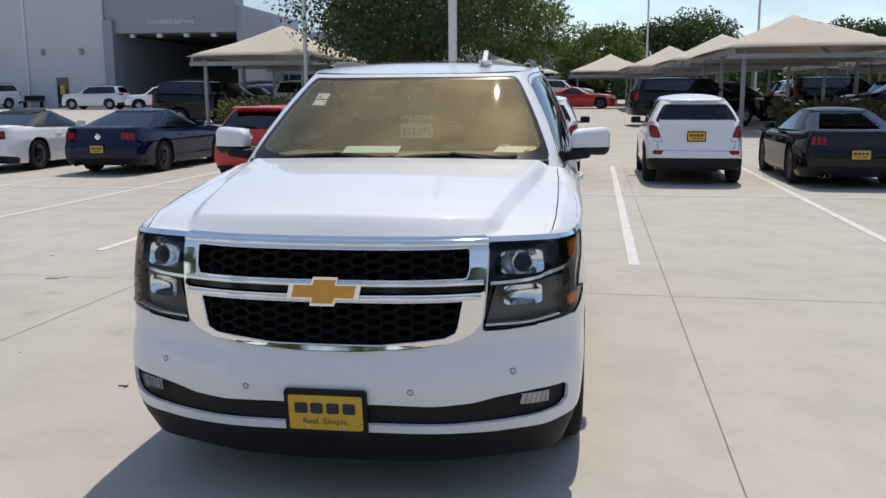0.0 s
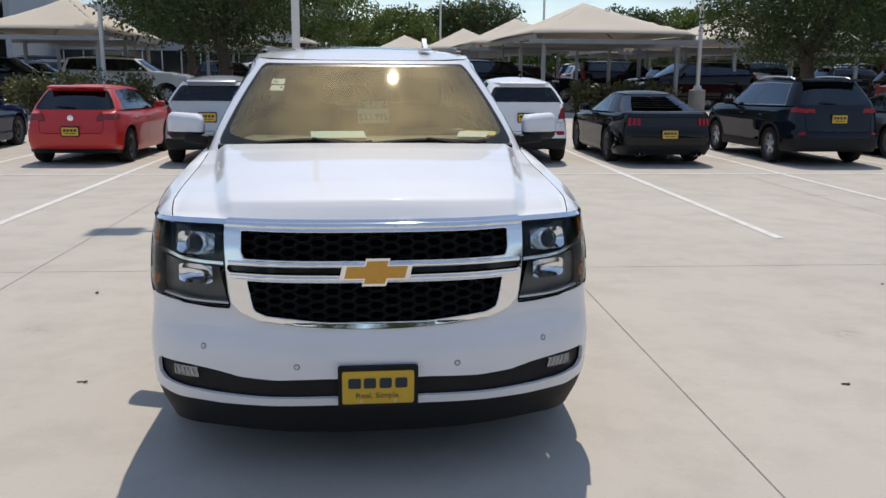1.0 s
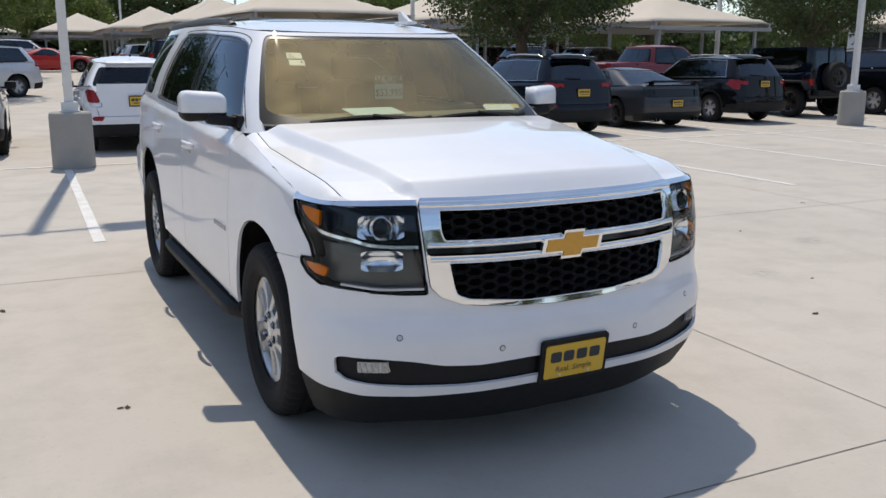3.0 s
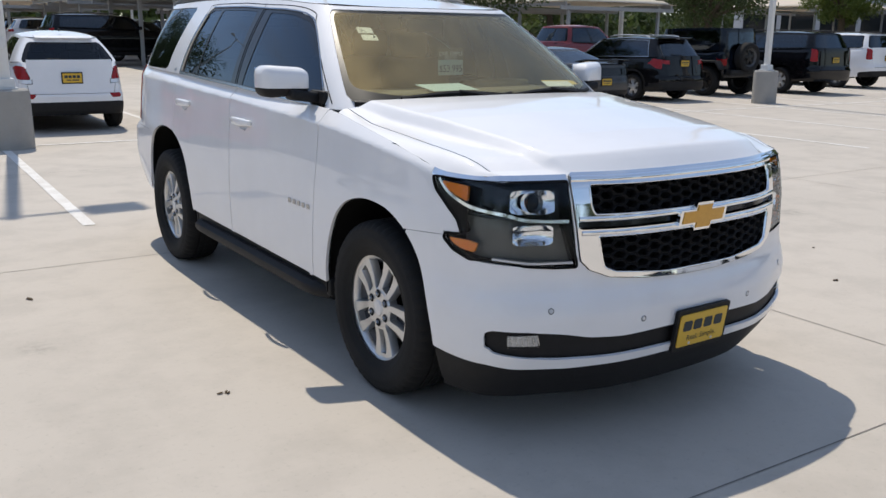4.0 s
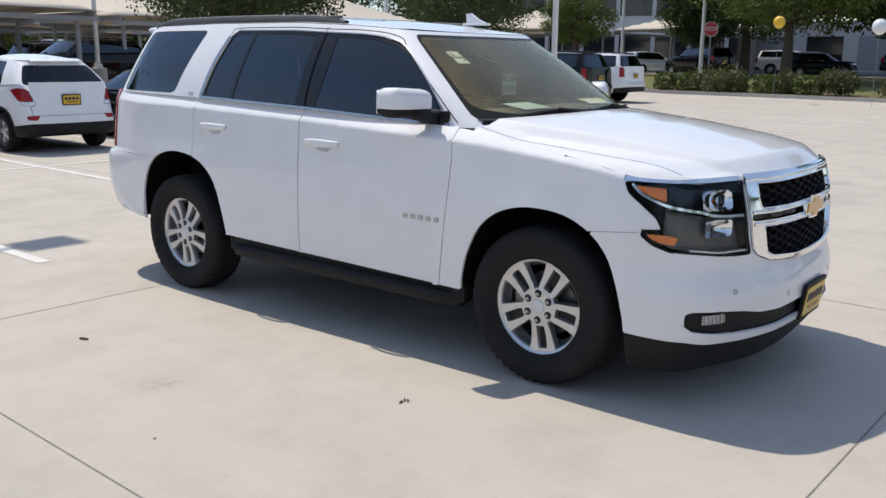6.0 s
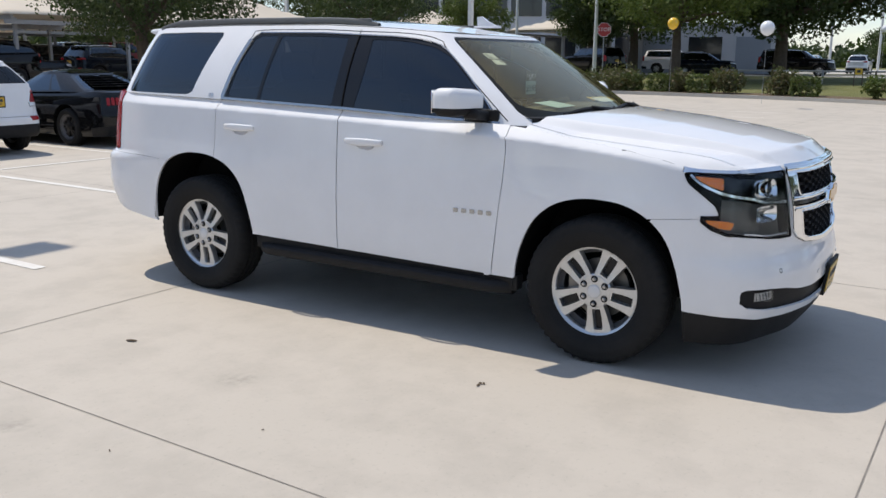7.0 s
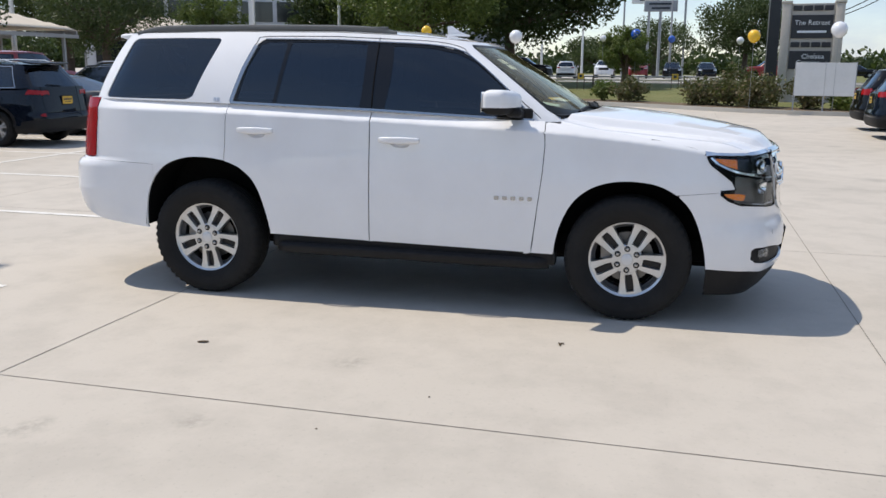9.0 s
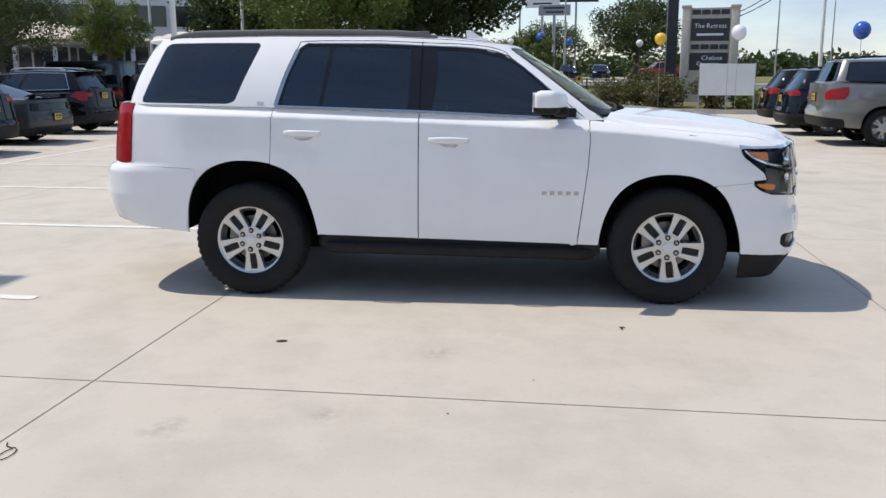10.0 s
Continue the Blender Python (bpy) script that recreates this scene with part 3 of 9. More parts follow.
    out.append(("hub", *lathe([(0.036, x1 + 0.006), (0.046, x1 + 0.0065), (0.060, x1 + 0.006), (0.088, x1 + 0.005), (0.096, x1 - 0.002), (0.099, x1 - 0.040)], 40), ALLOY))
    out.append(("centre_cap", *lathe([(0.0, x1 + 0.014), (0.026, x1 + 0.013), (0.036, x1 + 0.010), (0.040, x1 + 0.004)], 28), SILVER_WHITE))
    for k in range(6):
        a = radians(30 + 60 * k)
        y, z = 0.069 * math.cos(a), 0.069 * math.sin(a)
        # flat black ring on the hub, painting the shade of the nut's recess
        v, f = lathe([(0.0195, 0.0075), (0.0170, 0.0080), (0.0125, 0.0070)], 18)
        out.append(("nut_shade_ring", [(p[0] + x1, p[1] + y, p[2] + z) for p in v], f, LINER))
        v, f = lathe([(0.0125, 0.004), (0.0120, 0.016), (0.0085, 0.021), (0.0, 0.022)], 6)
        out.append(("lug_nut", [(p[0] + x1, p[1] + y, p[2] + z) for p in v], f, DULL_CHROME))
    out.append(("brake_disc", *lathe([(0.075, -0.004), (0.165, -0.004), (0.165, -0.030)], 36), DISC))
    bm = bmesh.new()
    block(bm, (0.07, 0.075, 0.17), (0.012, -0.135, 0.045), 0.012, 2)
    vs_ = [tuple(v.co) for v in bm.verts]
    bm.verts.index_update()
    fs_ = [tuple(v.index for v in f.verts) for f in bm.faces]
    bm.free()
    out.append(("brake_caliper", vs_, fs_, DISC))
    out.append(("backing", *lathe([(rim_r - 0.05, -w * 0.45), (0.0, -w * 0.45)], 20), LINER))
    return out


def add_suv_wheel(parent, at, side, spin):
    if not SUV_WHEEL:
        for name, v, f, mat in suv_wheel_parts():
            ob = mesh_part(name, v, f, mat)
            SUV_WHEEL.append((name, ob.data))
            bpy.data.objects.remove(ob)
    w = new("wheel", SUV_WHEEL[0][1])
    w.parent = parent
    w.matrix_basis = pose(*at, 0, 0, 0 if side > 0 else 180) @ Matrix.Rotation(radians(spin), 4, "X")
    for name, me in SUV_WHEEL[1:]:
        new(name, me).parent = w
    return w

# ---- the white full-size SUV in the middle of the lot ----
class Plan:
    """Half a plan outline, front centre to rear centre, x >= 0, measured by its length."""

    def __init__(self, points):
        self.p = spline(points)
        self.s = np.r_[0, np.cumsum(np.linalg.norm(np.diff(self.p, axis=0), axis=1))]
        self.length = self.s[-1]
        t = np.gradient(self.p, axis=0)
        t /= np.linalg.norm(t, axis=1, keepdims=True)
        self.n = np.stack([t[:, 1], -t[:, 0]], 1)
        self.n[0], self.n[-1] = (0, -1), (0, 1)
        self.wide = int(np.argmax(self.p[:, 0]))

    def at(self, s):
        return np.interp(s, self.s, self.p[:, 0]) + 0 * s, np.interp(s, self.s, self.p[:, 1]), np.interp(s, self.s, self.n[:, 0]), np.interp(s, self.s, self.n[:, 1])

    def by_x(self, x):
        """s on the front where the outline reaches x."""
        return float(np.interp(x, self.p[: self.wide, 0], self.s[: self.wide]))

    def by_y(self, y):
        """s along the side at y."""
        return float(np.interp(y, np.maximum.accumulate(self.p[:, 1]), self.s))

    def rear_x(self, x):
        k = self.wide
        return float(np.interp(-x, -self.p[k:, 0], self.s[k:]))


def lower_body(plan, side, front, rear, top, bulge=(), shoulder=None):
    """place(s, z) of the body below the windows. top: table of y to the height where it rolls over inward."""
    s_front, s_side = plan.by_x(0.62 * plan.p[plan.wide, 0]), plan.by_y(0.85)
    s_back, s_rear = plan.by_y(plan.p[-1, 1] - 0.75), plan.rear_x(0.7 * plan.p[plan.wide, 0])

    def place(s, z):
        s, z = np.asarray(s, float), np.asarray(z, float)
        x, y, nx, ny = plan.at(np.clip(s, 0, plan.length))
        wf, wr = 1 - smooth(s_front, s_side, s), smooth(s_back, s_rear, s)
        d = wf * table(z, *front) + wr * table(z, *rear) + (1 - wf - wr) * table(z, *side)
        near = np.clip(1 - (table(y, *top) - z) / (0.07 if not shoulder else np.maximum(table(y, *shoulder), 0.004)), 0, 1.4)
        if shoulder:
            d = d + 0.92 * table(y, *shoulder) * near**1.15 * (1 - wr)
        else:
            d = d + 0.045 * near**2 * (1 - wf) * (1 - wr)
        for yc, zc, ry, rz, h in bulge:
            d = d - h * (1 - wf * 0.3) * np.exp(-(((y - yc) / ry) ** 2) - ((z - zc) / rz) ** 2)
        return x - nx * d, y - ny * d, z

    return place


def arch(yc, zc, ry, rz, low, n=22, power=2.3):
    """A wheel opening, a little squarer than a half circle, open below."""
    out = []
    for k in range(n + 1):
        a = math.pi * k / n
        c, s = math.cos(a), math.sin(a)
        out.append((yc + ry * math.copysign(abs(c) ** (2 / power), c), zc + rz * abs(s) ** (2 / power)))
    return [(yc + ry, low), *out, (yc - ry, low)]


MAIN_SUV = thing("suv", "glossy white full-size SUV with chrome grille parked on pale concrete", "car", at=pose(0, 0, 0))
T_PLAN = Plan([(0, -0.035), (0.2, -0.030), (0.4, -0.008), (0.55, 0.034), (0.70, 0.094), (0.85, 0.168), (0.948, 0.272), (0.990, 0.41), (1.003, 0.62), (1.006, 0.95), (1.003, 1.4), (1.003, 2.5),
               (1.003, 3.6), (0.99, 4.3), (0.968, 4.69), (0.938, 4.89), (0.85, 5.03), (0.68, 5.115), (0.4, 5.155), (0.0, 5.165)])
T_TOP = [(-0.1, 1.105), (0.35, 1.099), (0.54, 1.103), (0.65, 1.131), (0.855, 1.171), (1.0, 1.193), (1.137, 1.212), (1.25, 1.229), (1.37, 1.246), (1.54, 1.266), (1.63, 1.272), (2.7, 1.318), (3.75, 1.352), (4.76, 1.372), (5.2, 1.375)]
T_SIDE = [(0.15, 0.06), (0.38, 0.015), (0.5, 0.004), (0.65, 0.0), (0.78, 0.0), (0.92, 0.005), (1.0, 0.009), (1.06, 0.014), (1.2, 0.024), (1.4, 0.038)]
T_FRONT = [(0.15, 0.14), (0.23, 0.080), (0.29, 0.038), (0.345, 0.012), (0.39, 0.0), (0.46, -0.004), (0.56, -0.006), (0.62, 0.008), (0.66, 0.024), (0.70, 0.032), (0.9, 0.040), (1.0, 0.056), (1.06, 0.072), (1.105, 0.092), (1.2, 0.14)]
T_REAR = [(0.15, 0.22), (0.45, 0.105), (0.52, 0.055), (0.62, 0.015), (0.72, -0.008), (0.89, 0.0), (0.92, 0.02), (0.945, 0.065), (1.1, 0.08), (1.4, 0.125)]
T_SHOULDER = [(0.54, 0.010), (0.65, 0.020), (0.855, 0.032), (1.137, 0.045), (1.37, 0.058), (1.54, 0.068), (5.2, 0.072)]
T_BULGE = [(1.0, 0.86, 0.55, 0.10, 0.010), (3.95, 0.90, 0.55, 0.10, 0.010)]
t_low = lower_body(T_PLAN, T_SIDE, T_FRONT, T_REAR, T_TOP, T_BULGE, T_SHOULDER)
FX, SY, RX = T_PLAN.by_x, T_PLAN.by_y, T_PLAN.rear_x
LEN = T_PLAN.length
us = np.unique(np.r_[np.arange(0, FX(0.66), 0.0125), np.arange(FX(0.66), FX(0.96), 0.017), np.arange(FX(0.96), SY(4.7), 0.027), np.arange(SY(4.7), LEN, 0.03), LEN])
vs = np.r_[np.arange(0.19, 0.66, 0.0190), np.arange(0.66, 1.12, 0.0125), np.arange(1.12, 1.42, 0.0100)]


def front_line(*pts):
    return [(FX(x), z) for x, z in pts]


def side_line(*pts):
    return [(SY(y), z) for y, z in pts]


ARCHES = [[tuple(q) for q in spline(ring, 4)] for ring in (
    [(1.475, 0.36), (1.465, 0.48), (1.43, 0.62), (1.355, 0.765), (1.24, 0.86), (1.10, 0.903), (0.96, 0.908), (0.83, 0.888), (0.71, 0.828), (0.62, 0.73), (0.56, 0.59), (0.525, 0.45), (0.515, 0.36)],
    [(4.40, 0.38), (4.402, 0.52), (4.385, 0.68), (4.325, 0.82), (4.22, 0.92), (4.08, 0.968), (3.93, 0.976), (3.77, 0.955), (3.63, 0.89), (3.54, 0.785), (3.48, 0.62), (3.445, 0.47), (3.43, 0.38)])]


def cut_wheels(sheet, low=0.1):
    for ring in ARCHES:
        sheet.cut("void", [(SY(ring[0][0]), low)] + [(SY(y), z) for y, z in ring] + [(SY(ring[-1][0]), low)])


low = Sheet(us, vs, t_low, (0, 2.5, 0.7))
top_line = [(SY(y), float(table(y, *T_TOP))) for y in np.linspace(0.3, 5.05, 50)]
low.cut("bumper", [(SY(y), float(table(y, *T_TOP)) - float(table(y, *T_SHOULDER))) for y in np.linspace(0.86, 4.9, 60)] + [(SY(4.9), 1.6), (SY(0.86), 1.6)])
low.cut("fender", side_line((0.25, 1.3), (0.3, 0.86), (0.44, 0.857), (0.60, 0.843), (0.75, 0.83), (1.0, 0.6), (1.4, 0.42), (1.62, 0.39), (1.555, 0.95), (1.545, 1.12), (1.56, 1.5), (0.3, 1.5)))
low.cut("quarter_panel", [*side_line((2.5, 1.5), (2.5, 0.1)), (LEN + 0.1, 0.1), (LEN + 0.1, 1.5)])
low.cut("front_door", side_line((1.562, 1.5), (1.545, 1.12), (1.555, 0.95), (1.62, 0.41), (2.722, 0.41), (2.716, 1.5)))
low.cut("rear_door", side_line((2.716, 1.5), (2.722, 0.41), (3.5, 0.41), (3.62, 0.78), (3.775, 0.96), (3.765, 1.22), (3.74, 1.5)))
low.cut("rear_bumper", [*side_line((4.36, 0.1), (4.33, 0.915), (4.62, 0.925)), (RX(0.85), 0.935), (RX(0.5), 0.90), (LEN + 0.1, 0.90), (LEN + 0.1, 0.1)])
low.cut("tailgate", [(RX(0.80), 0.90), (RX(0.80), 1.5), (LEN + 0.1, 1.5), (LEN + 0.1, 0.90)])
low.cut("taillight", side_line((4.835, 0.955), (4.815, 1.372), (4.85, 1.376)) + [(RX(0.78), 1.376), (RX(0.79), 0.96), (SY(4.9), 0.945)])
low.cut("void", [(-0.1, 1.106), (FX(0.5), 1.106), (FX(0.88), 1.106)] + [q for q in top_line if q[0] > FX(0.89)] + [(LEN + 0.1, 1.376), (LEN + 0.1, 1.7), (-0.1, 1.7)])
low.cut("void", [(-0.1, 0.212), (FX(0.6), 0.215), (FX(0.93), 0.208), (SY(0.52), 0.215), (SY(1.47), 0.415), (SY(3.44), 0.455), (SY(4.40), 0.455), (SY(4.8), 0.49), (RX(0.85), 0.56), (RX(0.6), 0.46), (LEN + 0.1, 0.46), (LEN + 0.1, -0.1), (-0.1, -0.1)])
low.cut("air_dam", [(-0.1, 0.352), *front_line((0.2, 0.352), (0.45, 0.345), (0.65, 0.338), (0.85, 0.345), (0.93, 0.36)), *side_line((0.53, 0.372), (0.55, 0.1)), (-0.1, 0.1)])
low.cut("lower_band", soft_outline([(-0.1, 0.472), *front_line((0.22, 0.470), (0.42, 0.462), (0.56, 0.468), (0.66, 0.487), (0.80, 0.502), (0.912, 0.507), (0.932, 0.492), (0.928, 0.440), (0.905, 0.412), (0.83, 0.398), (0.7, 0.383), (0.5, 0.380), (0.3, 0.385), (0.2, 0.388)), (-0.1, 0.388)], 0.012))
LAMP = soft_outline([(FX(0.650), 1.083), *front_line((0.75, 1.082), (0.86, 1.082)), *side_line((0.50, 1.082), (0.550, 1.078), (0.525, 1.03), (0.45, 0.975), (0.385, 0.925), (0.36, 0.875), (0.445, 0.868), (0.455, 0.845), (0.40, 0.805), (0.32, 0.778)), *front_line((0.80, 0.757), (0.70, 0.748), (0.612, 0.748))], 0.012)
low.cut("headlamp", LAMP)
SPLIT_S = [FX(0.60), FX(0.74), FX(0.83), FX(0.885), SY(0.33), SY(0.60)]
SPLIT_Z = [0.929, 0.932, 0.940, 0.952, 0.962, 0.985]
lamp_low = [q for q in LAMP if q[1] < np.interp(q[0], SPLIT_S, SPLIT_Z)]
cut_at = max(range(len(lamp_low)), key=lambda i: math.dist(lamp_low[i - 1], lamp_low[i]))
lamp_low = lamp_low[cut_at:] + lamp_low[:cut_at]
low.cut("lamp_lower", lamp_low + [(s_, z_) for s_, z_ in sorted(((FX(x), float(np.interp(FX(x), SPLIT_S, SPLIT_Z))) for x in (0.66, 0.74, 0.83, 0.88)))])
low.cut("lamp_trim", [(FX(0.652), 1.084), *front_line((0.75, 1.083), (0.86, 1.083)), *side_line((0.50, 1.083), (0.556, 1.080), (0.552, 1.2)), (FX(0.655), 1.2)])
low.cut("grille_frame", [(-0.1, 1.2), (FX(0.644), 1.2), *front_line((0.644, 1.083), (0.628, 0.95), (0.604, 0.775), (0.565, 0.735), (0.48, 0.702), (0.3, 0.683), (0.1, 0.673)), (-0.1, 0.672)])
low.cut("void", [(-0.1, 1.106), (FX(0.5), 1.106), (FX(0.88), 1.106)] + [q for q in top_line if q[0] > FX(0.89)] + [(LEN + 0.1, 1.376), (LEN + 0.1, 1.7), (-0.1, 1.7)])
low.cut("upper_mouth", soft_outline([(-0.2, 1.062), *front_line((0.3, 1.063), (0.568, 1.065), (0.562, 0.985), (0.548, 0.953), (0.3, 0.950)), (-0.2, 0.948)], 0.010))
low.cut("grille_gap", [(-0.1, 0.924), (FX(0.618), 0.926), (FX(0.612), 0.900), (-0.1, 0.897)])
low.cut("lower_mouth", soft_outline([(-0.2, 0.866), *front_line((0.3, 0.868), (0.534, 0.870), (0.515, 0.775), (0.505, 0.745), (0.46, 0.725), (0.2, 0.700)), (-0.2, 0.692)], 0.010))
HANDLES = ((2.37, 2.65, 1.126, 0.020), (3.405, 3.67, 1.168, 0.022))
for y0, y1, zc, slope in HANDLES:
    low.cut("void", [(SY((y0 + y1) / 2 - 0.008 + 0.066 * math.cos(a)), zc - 0.016 + 0.032 * math.sin(a)) for a in np.linspace(0, 2 * math.pi, 20, endpoint=False)])
cut_wheels(low)
low.finish("bumper")

sheet_part(low, "bumper", "front_bumper", WHITE, MAIN_SUV, gap=0.0010, label="smooth white painted front bumper")
for sd in (1, -1):
    sheet_part(low, "fender", "fender", WHITE, MAIN_SUV, sd, gap=0.0016)
    sheet_part(low, "front_door", "front_door", WHITE, MAIN_SUV, sd, gap=0.0036)
    sheet_part(low, "rear_door", "rear_door", WHITE, MAIN_SUV, sd, gap=0.0036)
    sheet_part(low, "taillight", "taillight", RED_LENS, MAIN_SUV, sd, label="tall red taillight lens", off=0.006)
    sheet_part(low, ["headlamp", "lamp_lower"], "lamp_cover", CLEAR_LENS, MAIN_SUV, sd, label="clear headlamp cover", rim=0.02).visible_shadow = False
    sheet_part(low, "lamp_trim", "lamp_trim", CHROME, MAIN_SUV, sd, label="chrome strip over the headlamp", off=0.001)
    sheet_part(low, "quarter_panel", "quarter_panel", WHITE, MAIN_SUV, sd, gap=0.0014)
sheet_part(low, "rear_bumper", "rear_bumper", WHITE, MAIN_SUV, gap=0.0010)
sheet_part(low, "tailgate", "tailgate", WHITE, MAIN_SUV)
sheet_part(low, "air_dam", "air_dam", PLASTIC, MAIN_SUV, label="black plastic air dam", off=-0.004)
sheet_part(low, "lower_band", "lower_grille_band", PLASTIC, MAIN_SUV, label="black plastic band with fog lamp pockets", off=-0.022, gap=-0.004)
sheet_part(low, "grille_frame", "grille_frame", CHROME, MAIN_SUV, label="chrome grille surround with two cross bars", off=0.012, rim=0.03)
sheet_part(low, "grille_gap", "grille_gap", GLOSS_BLACK, MAIN_SUV, off=-0.01)
sheet_part(low, ["upper_mouth", "lower_mouth"], "grille_backing", LINER, MAIN_SUV, off=-0.07, gap=-0.02, rim=0)

# black inner skin added so no light shows through the seams, and wheel housings
inner = Sheet(np.linspace(0, LEN, 90), np.arange(0.25, 1.36, 0.05), t_low, (0, 2.5, 0.7))
cut_wheels(inner)
inner.cut("void", [(-0.1, 0.6), (FX(0.98), 0.6), (FX(0.98), 1.5), (-0.1, 1.5)])
inner.cut("void", [(FX(0.98), 1.06), (SY(1.3), 1.18), (SY(1.6), 1.25), (SY(4.7), 1.34), (LEN + 0.1, 1.34), (LEN + 0.1, 1.6), (FX(0.98), 1.6)])
inner.cut("void", [(-0.1, 0.1), (-0.1, 0.33), (FX(0.9), 0.33), (SY(1.4), 0.44), (SY(4.9), 0.5), (LEN + 0.1, 0.5), (LEN + 0.1, 0.1)])
inner.finish("skin")
sheet_part(inner, "skin", "seam_light_block", LINER, MAIN_SUV, off=-0.03, rim=0, gap=0)
for sd in (1, -1):
    for outline in ARCHES:
        mid_y = (outline[0][0] + outline[-1][0]) / 2
        ring = [(mid_y + (y - mid_y) * 1.02, max(z, 0.475 if y > 4.3 else 0.0) + 0.010 * smooth(0.4, 0.9, z)) for y, z in outline]
        xs_ = (0.985, 0.80, 0.62, 0.60)
        verts = [(sd * x, y, z) for x in xs_ for y, z in ring]
        n = len(ring)
        faces = [(i * n + j, i * n + j + 1, (i + 1) * n + j + 1, (i + 1) * n + j) for i in range(3) for j in range(n - 1)]
        faces.append(tuple(range(3 * n, 4 * n)))
        mesh_part("wheel_housing", verts, faces, LINER, MAIN_SUV)
bm = bmesh.new()
block(bm, (1.3, 3.75, 0.16), (0, 2.35, 0.42), 0.03)
block(bm, (1.1, 0.35, 0.22), (0, 0.42, 0.40), 0.03)
block(bm, (0.16, 3.5, 0.1), (0.5, 2.45, 0.36), 0.02)
block(bm, (0.16, 3.5, 0.1), (-0.5, 2.45, 0.36), 0.02)
rod(bm, (-0.78, 3.95, 0.36), (0.78, 3.95, 0.36), 0.05, n=12)
rod(bm, (-0.78, 1.0, 0.36), (0.78, 1.0, 0.36), 0.04, n=12)
part("underbody", bm, LINER, MAIN_SUV)

# ---- hood, fender tops, cowl ----
SEAM = [(0.0, 0.843), (0.10, 0.856), (0.22, 0.868), (0.5, 0.874), (0.85, 0.873), (1.0, 0.862)]
s_line = np.linspace(0, FX(0.9), 120)
fx, fy, _ = t_low(s_line, np.full(120, 1.106))


def hood_place(q, p):
    q, p = np.asarray(q, float), np.asarray(p, float)
    a = np.clip(q, 0, 1)
    x = a * table(p, *SEAM)
    y0, y1 = np.interp(x, fx, fy), 1.245 + 0.20 * (x / 0.845) ** 2.4
    p = np.maximum(p, 0)
    pe = p**1.5 * 0.75 + p * 0.25
    y = y0 + (y1 - y0) * pe
    g = (y1 - y0) * pe
    zc = table(g, (0, 1.106), (0.020, 1.128), (0.050, 1.158), (0.078, 1.1815), (0.086, 1.186), (0.13, 1.1955), (0.18, 1.206), (0.30, 1.233), (0.68, 1.291), (1.0, 1.322), (1.3, 1.338))
    zs = table(pe, (0, 1.103), (0.04, 1.111), (0.10, 1.137), (0.15, 1.152), (0.25, 1.166), (0.5, 1.193), (0.78, 1.222), (0.88, 1.245), (1.0, 1.274))
    # a raised centre with a sloping flank that widens to the rear
    rise = 0.0
    for k in (-0.006, -0.003, 0.0, 0.003, 0.006):
        flank, w, q_ = 0.72 + 0.20 * pe + k, 0.030, a
        outer = 0.12 * np.clip((1 - q_) / np.maximum(1 - flank - w, 0.012), 0, 1)
        step = 0.56 * np.clip((flank + w - q_) / (2 * w), 0, 1)
        crown = 0.32 * (1 - np.clip(q_ / (flank - w), 0, 1) ** 2)
        rise = rise + (outer + step + crown) / 5
    z = zs + (zc - zs) * rise
    return x, y, z


hood = Sheet(np.linspace(0, 1, 96), np.linspace(0, 1, 70), hood_place, (0, 0.8, 0.2))
hood.finish("hood")
sheet_part(hood, "hood", "hood", WHITE, MAIN_SUV, label="long white bonnet with a raised centre", rim=0.012, gap=0.0018)
py = np.linspace(0.05, 1.0, 44)
sx, sy, sz = hood_place(np.ones(44), py)
for sd in (1, -1):
    verts, nr = [], 7
    for x, y, z in zip(sx, sy, sz):
        s_here = SY(y) if y > 0.33 else FX(min(x + 0.05, 0.92))
        ox, oy, oz = (float(v) for v in t_low(s_here, table(y, *T_TOP)))
        for k in range(nr):
            t = k / (nr - 1)
            verts.append((sd * (x + 0.003 + (ox - x - 0.003) * t), y + (oy - y) * t, z - 0.001 + (oz - z) * t**1.5 + 0.003 * math.sin(math.pi * t)))
    n = len(py)
    faces = [(i * nr + j, (i + 1) * nr + j, (i + 1) * nr + j + 1, i * nr + j + 1) for i in range(n - 1) for j in range(nr - 1)]
    mesh_part("fender_top", verts, faces if sd > 0 else [f[::-1] for f in faces], WHITE, MAIN_SUV)

# ---- cabin ----
CAB_LOW = [(0, 1.235), (0.25, 1.245), (0.5, 1.285), (0.695, 1.350), (0.812, 1.432), (0.880, 1.54), (0.918, 1.80), (0.938, 2.2), (0.945, 2.7), (0.942, 3.3), (0.930, 4.0), (0.905, 4.5), (0.868, 4.74), (0.78, 4.87), (0.5, 4.925), (0, 4.94)]
CAB_TOP = [(0, 2.045), (0.22, 2.052), (0.41, 2.075), (0.53, 2.11), (0.595, 2.15), (0.640, 2.215), (0.672, 2.36), (0.692, 2.55), (0.705, 2.85), (0.710, 3.3), (0.702, 3.85), (0.685, 4.35), (0.655, 4.60), (0.56, 4.70), (0.35, 4.745), (0, 4.755)]
cab_lo, cab_hi = spline(CAB_LOW), spline(CAB_TOP)
cab_s = np.r_[0, np.cumsum(np.linalg.norm(np.diff(cab_lo, axis=0), axis=1))]
CAB_LEN = cab_s[-1]
ZLO = [(1.2, 1.262), (1.63, 1.262), (2.7, 1.312), (3.75, 1.346), (4.76, 1.366), (5, 1.37)]
